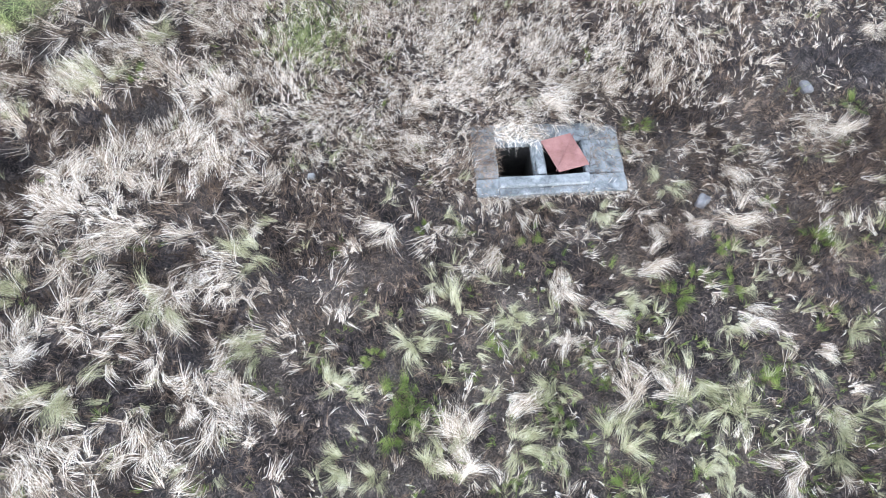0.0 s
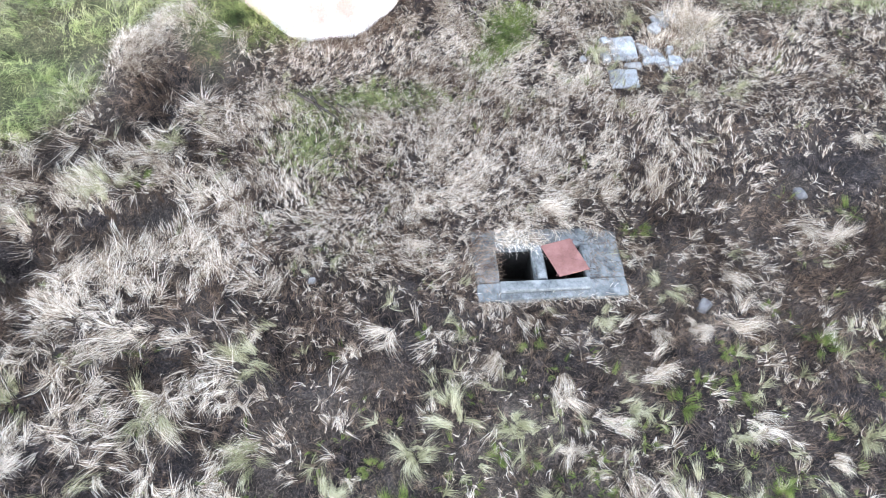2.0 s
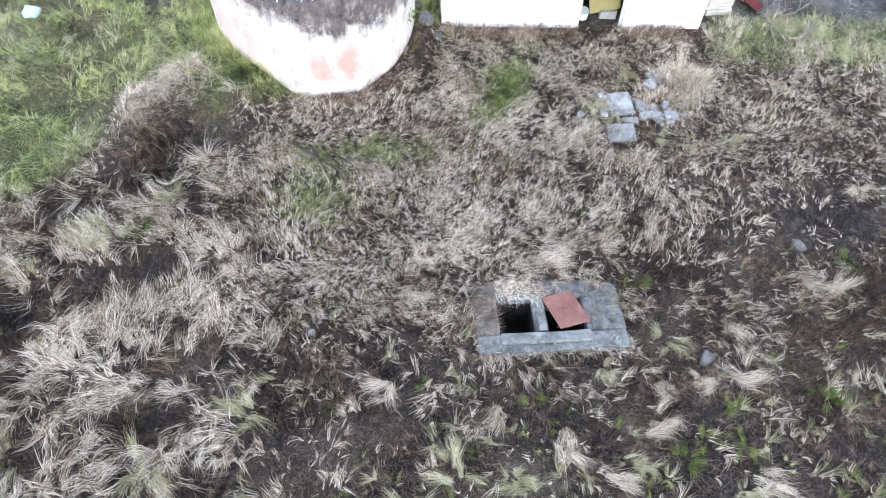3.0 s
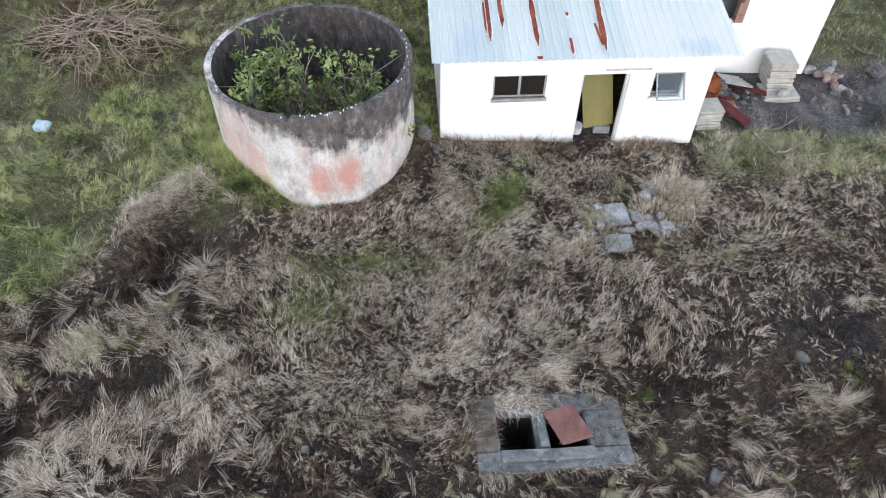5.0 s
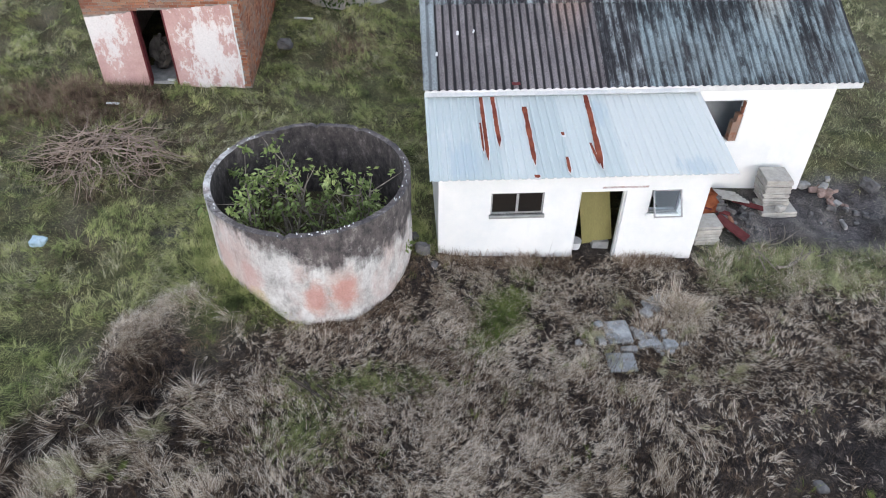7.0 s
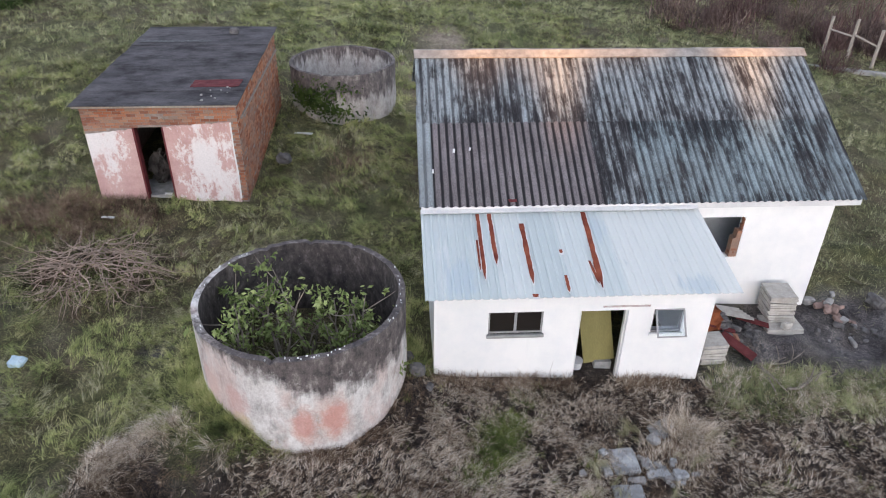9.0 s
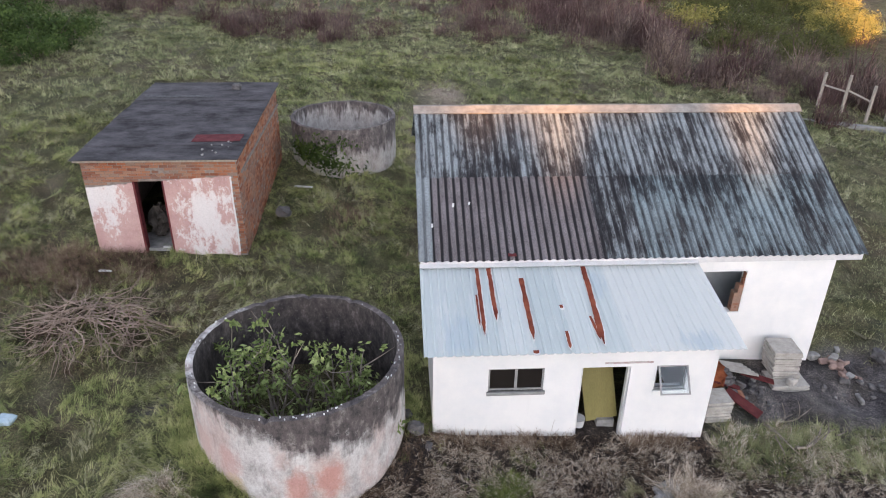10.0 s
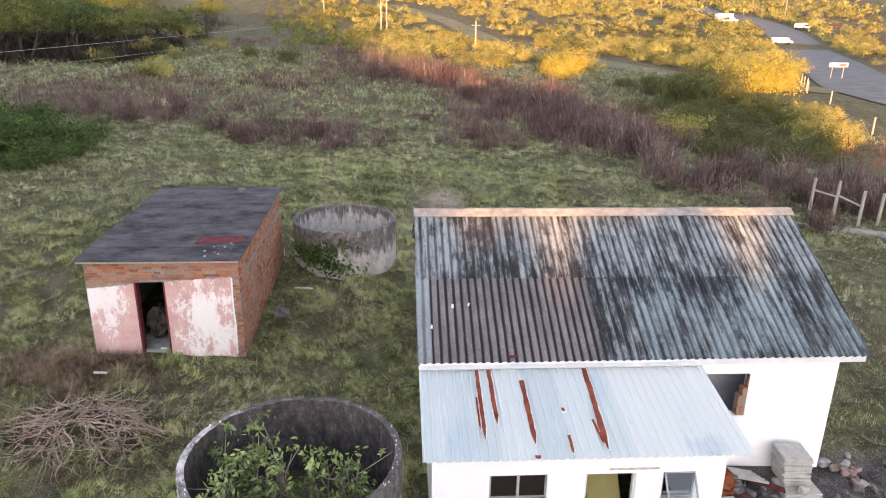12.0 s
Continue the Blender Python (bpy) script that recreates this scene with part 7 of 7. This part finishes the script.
# the wide bush country beyond, too many to count
def bush_land(name, n, x0, x1, y0, y1, r, per, material, label, ok=None, leaf=0.06):
    """Wide scrub: each bush a heap of leafy lumps, its leaves lying along them."""
    sp = np.array(spots_in(n, x0, x1, y0, y1, ok))
    rr = RNG.uniform(r[0], r[1], len(sp)) * RNG.uniform(0.7, 1.15, len(sp))
    lumps = 9
    k = np.repeat(np.arange(len(sp)), lumps)
    u = RNG.normal(size=(len(k), 3))
    u *= (RNG.uniform(0.35, 0.75, len(k)) / np.linalg.norm(u, axis=1))[:, None]
    u[:, 2] = np.abs(u[:, 2]) * 0.8 + 0.1
    lc = np.stack([sp[:, 0], sp[:, 1], ground_z(sp[:, 0], sp[:, 1])], 1)[k] + u * rr[k, None]
    lr = rr[k] * RNG.uniform(0.2, 0.42, len(k))
    m = len(sp) * per
    j = RNG.integers(0, len(k), m)
    d = RNG.normal(size=(m, 3))
    d /= np.linalg.norm(d, axis=1)[:, None]
    d[:, 2] = np.where(d[:, 2] < -0.3, -d[:, 2], d[:, 2])
    c = lc[j] + d * (lr[j] * RNG.uniform(0.5, 1.3, m))[:, None]
    me = leaf_mesh(name, c, rr[k][j] * leaf * RNG.uniform(0.6, 1.3, m), material, 3, d + 0.8 * u[j] + np.array((0, 0, 0.3)))
    return stuff(name, me, label, "bushes")


def sunny(x, y):
    return clear_of_roads(x, y, 8) and x < 0.62 * y + 20 and x > -0.15 * y + 10 and vnoise(x, y, 22, 61) > 0.15


bush_land("bush_country", 430, -12, 130, 98, 180, (1.6, 3.4), 560, M_OLIVE, "olive-yellow bush country in evening sun", sunny, 0.062)
bush_land("bush_country", 760, -40, 200, 180, 330, (1.8, 3.8), 200, M_OLIVE, "farther olive-yellow bush country in evening sun", sunny, 0.095)
bush_land("green_bush_country", 200, 20, 120, 95, 220, (1.2, 2.4), 260, M_LEAF, "green bushes among the olive ones", lambda x, y: clear_of_roads(x, y, 8) and x < 0.55 * y + 10, 0.08)
bush_land("red_bush_country", 220, 60, 200, 80, 300, (1.2, 2.6), 150, M_RUSSET, "russet bushes beyond the road", lambda x, y: clear_of_roads(x, y, 7) and x > np.interp(y, [p[1] for p in ROAD], [p[0] for p in ROAD]) + 7, 0.1)
bush_land("far_bush_country", 800, -330, 420, 260, 620, (3, 6.5), 60, M_OLIVE, "distant bush-covered rise", lambda x, y: vnoise(x, y, 40, 62) > 0.25, 0.16)
bush_land("shaded_trees", 170, -170, -14, 100, 230, (2.2, 4.6), 170, M_LEAF, "dark trees and scrub on the shaded side", lambda x, y: x < -34 - 0.1 * (y - 100), 0.1)
thicket_land("shaded_brush", spots_in(420, -74, -32, 76, 112, lambda x, y: y > 78 + 0.5 * (x + 44) and x < -33 - 0.1 * (y - 80)), (1.0, 2.4), (1.4, 3.4), 110, 0.08, "brown undergrowth below the trees, darkened in colour for its shade", M_UNDER_SHADE)
thicket_land("shaded_brush", spots_in(160, -120, -30, 100, 170, lambda x, y: x < -32 - 0.1 * (y - 90)), (1.4, 3.0), (1.4, 3.0), 80, 0.12, "undergrowth on the shaded side, its shade put into the colour", M_UNDER_SHADE)
bush_land("far_scrub", 170, -60, -2, 110, 230, (1.2, 2.8), 150, M_MOSS, "olive scrub on the far slope", lambda x, y: clear_of_roads(x, y, 6) and x > -18 - 0.2 * (y - 100) and x < 4 - 0.05 * (y - 110), 0.11)
thicket_land("far_thicket", spots_in(90, -40, -4, 100, 200, lambda x, y: clear_of_roads(x, y, 6)), (1.2, 2.4), (0.8, 2.0), 70, 0.08, "brown brush on the far slope")


# ---- fences, poles, vehicles, litter ----
def post(at, h, r, label, name="fence_post", category="post", group="fence posts", lean=0.0, material=None):
    bm = bmesh.new()
    x, y = at
    z = gz(x, y)
    tube(bm, [(x, y, z - 0.3), (x + lean * 0.5, y, z + h * 0.5), (x + lean, y, z + h)], r, r * 0.85, 7)
    return tagged(part(name, bm, material or M_WOOD), label, category, group)


gate = thing("post_and_rail_fence", (20.9, 21.6, 0), "weathered grey post-and-rail fence", "fence")
FP = ((20.55, 22.9), (20.95, 21.5), (21.55, 20.4), (22.9, 20.9))
for (x, y), h in zip(FP, (1.75, 1.85, 1.8, 1.6)):
    bm = bmesh.new()
    tube(bm, [(x, y, gz(x, y) - 0.3), (x + 0.05, y, gz(x, y) + h)], 0.085, 0.075, 7)
    part("post", bm, M_WOOD, gate)
for (a, b), (c, d) in zip(FP[:2], FP[1:3]):
    bm = bmesh.new()
    tube(bm, [(a, b, gz(a, b) + 1.15), (c, d, gz(c, d) + 1.05)], 0.05, 0.05, 6)
    part("rail", bm, M_WOOD, gate)
bm = prism([(0, -0.3), (0.28, -0.3), (0.28, 0.16), (0, 0.16)], "x", 0.0, 9.0)
bmesh.ops.transform(bm, matrix=Matrix.Translation((17.6, 20.9, gz(20, 19.5))) @ Matrix.Rotation(radians(-26), 4, "Z"), verts=bm.verts)
tagged(part("low_wall", bm, M_CONCRETE), "low pale concrete kerb wall", "wall", "", "structure")
plank("timber_pole", (9.9, 6.0, gz(9.9, 6) + 0.02), (11.2, 3.4, gz(11.2, 3.4) + 0.02), 0.1, 0.05, simple("mossy_kerb", (0.1, 0.09, 0.055), (0.19, 0.175, 0.12), 4, 0.95), "thin mossy kerb bar sunk in the grass", "bar")

for k, (x, y) in enumerate(((59.5, 95), (61, 97), (53.5, 81), (54.5, 83.5), (55.5, 86), (52, 78.5), (51, 76.5), (48, 66.5), (40, 47))):
    post((x, y), 1.5, 0.09, "pale marker post beside the road", "marker_post", "post", "roadside posts", 0.0, M_WOOD)
sign = thing("road_sign", (66.3, 95.3, gz(66.3, 95.3)), "white roadside board on two posts", "sign")
for dx in (-0.9, 0.9):
    bm = bmesh.new()
    tube(bm, [(66.3 + dx, 95.3, gz(66.3, 95.3) - 0.2), (66.3 + dx, 95.3, gz(66.3, 95.3) + 2.4)], 0.05, 0.05, 6)
    part("post", bm, M_STEEL, sign)
part("board", worn_box((64.8, 95.23, gz(66.3, 95.3) + 1.75), (67.8, 95.28, gz(66.3, 95.3) + 2.4), 0.01), M_FASCIA, sign)
part("stripe", boxes(((66.4, 95.20, gz(66.3, 95.3) + 1.95), (67.5, 95.225, gz(66.3, 95.3) + 2.2))), M_RUST, sign, "faded red bar on the board")


def pole(x, y, h, arm, label):
    p = thing("utility_pole", (x, y, gz(x, y)), label, "utility pole", "utility poles")
    bm = bmesh.new()
    tube(bm, [(x, y, gz(x, y) - 0.5), (x, y, gz(x, y) + h)], 0.2, 0.14, 8)
    part("shaft", bm, M_WOOD, p)
    if arm:
        part("crossarm", boxes(((x - 0.9, y - 0.08, gz(x, y) + h - 0.9), (x + 0.9, y + 0.08, gz(x, y) + h - 0.75))), M_WOOD, p)


pole(-5.0, 180, 12, False, "tall timber utility pole in sunlight")
pole(-3.6, 181, 12, False, "tall timber utility pole in sunlight")
pole(15.4, 140, 6.0, True, "timber utility pole with a crossarm")
for x, y, h in ((-22, 205, 5), (27, 280, 8), (60, 290, 8), (98, 262, 8), (140, 250, 8), (152, 300, 9)):
    pole(x, y, h, False, "distant timber utility pole")
WIRES = (((-22.98, 31.65, 7.06), (-20.87, 112.58, 6.31)), ((-23.09, 31.52, 6.08), (-18.6, 67.1, 5.86)), ((-23.15, 31.43, 5.5), (-18.7, 67.05, 4.78)))
lines = thing("overhead_wires", (-40, 70, 6), "thin sagging overhead wires", "wires")
for a, b in WIRES:
    a, b = Vector(a), Vector(b)
    a = a + (a - b) * 0.5
    bm = bmesh.new()
    tube(bm, [a.lerp(b, f / 20) - Vector((0, 0, 0.1 * math.sin(math.pi * f / 20))) for f in range(21)], 0.016, 0.016, 4)
    part("wire", bm, M_WIRE, lines)


def vehicle(x, y, heading, length, width, height, cab, label, category):
    """A body with its cab, glass and four wheels; x runs forward."""
    z = gz(x, y) + 0.14
    v = thing(category.replace(" ", "_"), (0, 0, 0), label, category)
    w2 = width / 2
    part("body", worn_box((-length / 2, -w2, 0.45), (length / 2 - cab, w2, height), 0.06), M_VEHICLE, v)
    part("bonnet", worn_box((length / 2 - cab * 0.55, -w2 * 0.95, 0.45), (length / 2, w2 * 0.95, 1.0), 0.08), M_VEHICLE, v)
    part("cab", prism([(length / 2 - cab - 0.02, 0.5), (length / 2 - cab * 0.5, 0.5), (length / 2 - cab * 0.5, 1.0), (length / 2 - cab * 0.75, min(height, 1.65)), (length / 2 - cab - 0.02, min(height, 1.65))], "y", -w2 * 0.95, w2 * 0.95), M_VEHICLE, v)
    part("windscreen", boxes(((length / 2 - cab * 0.62, -w2 * 0.8, 1.05), (length / 2 - cab * 0.55, w2 * 0.8, 1.5))), M_GLASS, v)
    for a in (-length * 0.32, length * 0.3):
        for s in (-1, 1):
            bm = bmesh.new()
            bmesh.ops.create_cone(bm, cap_ends=True, segments=18, radius1=0.36, radius2=0.36, depth=0.22, matrix=Matrix.Translation((a, s * w2 * 0.9, 0.36)) @ Matrix.Rotation(math.pi / 2, 4, "X"))
            wh = part("wheel", bm, M_TYRE, v)
    v.matrix_basis = Matrix.Translation((x, y, z)) @ Matrix.Rotation(radians(heading), 4, "Z")
    return v


vehicle(101.5, 178, -12, 5.2, 1.9, 1.75, 1.5, "white delivery van on the road", "delivery van")
vehicle(128, 216, -70, 4.6, 1.9, 1.9, 1.4, "white van parked at the roadside", "van")
vehicle(112, 236, 4, 7.5, 2.3, 2.9, 2.0, "white box truck at the bend", "truck")
tagged(part("blue_bag", worn_box((-8.3, 0.1, gz(-8.2, 0.2) + 0.02), (-8.02, 0.34, gz(-8.2, 0.2) + 0.2), 0.05, 0.05, 2, None, 2), M_BLUE), "pale blue plastic bag in the grass", "litter")
plank("white_stick", (-8.3, 5.5, gz(-8.2, 5.5) + 0.14), (-7.95, 5.42, gz(-8, 5.4) + 0.14), 0.06, 0.04, M_FASCIA, "short white stick near the hut", "stick")
plank("pale_stick", (-4.0, 10.9, gz(-4, 10.9) + 0.15), (-3.4, 10.5, gz(-3.4, 10.5) + 0.15), 0.09, 0.04, M_FASCIA, "pale strip of wood near the far tank", "stick")
for k, (x, y, a) in enumerate(((-0.35, -0.2, 0.3), (-0.1, -0.45, 0.16), (-0.5, 0.2, 0.2))):
    stone("corner_stone", (x, y, gz(x, y) + a * 0.35), (a, a * 0.8, a * 0.8), k, "grey stone at the corner of the annex", "stone", M_GREYSTONE, k + 80)
for k, (x, y, a) in enumerate(((-2.43, -6.85, 0.12), (-3.55, -6.2, 0.06), (5.95, -5.45, 0.22), (-4.1, 8.9, 0.4), (3.75, -7.5, 0.2))):
    stone("field_stone", (x, y, gz(x, y) + a * 0.4), (a, a * 0.8, a * 0.7), k, "pale stone lying in the grass", "stone", M_STONE if k < 2 else M_GREYSTONE, k + 90)

# creeper on the far tank
creeper = thing("creeper", (-2.9, 12.05, gz(-2.9, 12.0)), "dark creeper growing up the grey tank", "creeper")
n = 900
ang = radians(250) + RNG.normal(size=n) * 0.27
hz = np.clip(0.8 + 0.32 * RNG.normal(size=n), 0.05, 1.6)
ang = ang + 0.25 * np.sin(hz * 5)
leaf_c = np.stack([-2.55 + 1.93 * np.cos(ang), 13.9 + 1.93 * np.sin(ang), gz(-2.9, 12.0) + hz], 1) - np.array(origin(creeper))
ob = new("foliage", leaf_mesh("foliage", leaf_c, RNG.uniform(0.05, 0.11, n), M_DARKLEAF))
ob.parent = creeper
for k in range(12):
    x, y, s = -5.4 + 0.35 * random.gauss(0, 1), 7.3 + 0.4 * random.gauss(0, 1), random.uniform(0.03, 0.08)
    if HX0 < x < HX1 - 0.05 and y > HY0:
        stone("roof_chip", (x, y, HZ + 0.075 + s * 0.3), (s, s * 0.8, s * 0.6), k, "small mortar chip on the hut roof", "rubble", M_STONE, k + 120, "chips on the roof")

# ---- bricks of the hut, last ----
front = [o for o in hut.children if o.name.startswith("wall")]
wall_front, wall_side = front[0], front[1]


def brick_spots():
    course = 0.0765
    n = 0
    z = 0.72
    while z < HZ - 0.03:
        off = 0.115 * (n % 2)
        x = HX0 + 0.11 - off
        while x < HX1 + 0.05:
            lo, hi = max(x - 0.108, HX0 + 0.002), min(x + 0.108, HX1)
            if hi - lo > 0.06:
                limit = 2.72 + 0.12 * (x - HX0) / 1.2 if x < -7.1 else 2.88 + 0.1 * (x + 6.7) / 1.7
                inside = -7.58 < x < -6.62 and z < 2.86
                gap = abs(x + 6.82) < 0.2 and abs(z - 3.12) < 0.1
                if (z > limit or x > -4.93) and not inside and not gap:
                    yield "front", (lo + hi) / 2, z, (hi - lo) / 0.216
            x += 0.23
        y = HY0 + 0.11 + off
        while y < HY1 - 0.05:
            yield "side", y, z, 1.0
            y += 0.23
        z += course
        n += 1


left_over = bmesh.new()
made = 0
for face, u, z, sx in brick_spots():
    if random.random() < 0.015:
        continue
    if face == "front":
        brick(wall_front, (u, HY0 + 0.036 + random.uniform(-0.004, 0.004), z), 0.0, sx)
    elif u < 8.6 and made < 300:
        made += 1
        brick(wall_side, (HX1 - 0.036 + random.uniform(-0.005, 0.005), u, z), math.pi / 2)
    else:
        d = random.uniform(-0.006, 0.006)
        box(left_over, (HX1 - 0.05, u - 0.108, z - 0.033), (HX1 + 0.014 + d, u + 0.108, z + 0.033))
tagged(part("brickwork", left_over, M_BRICK, wall_side), kind="stuff")
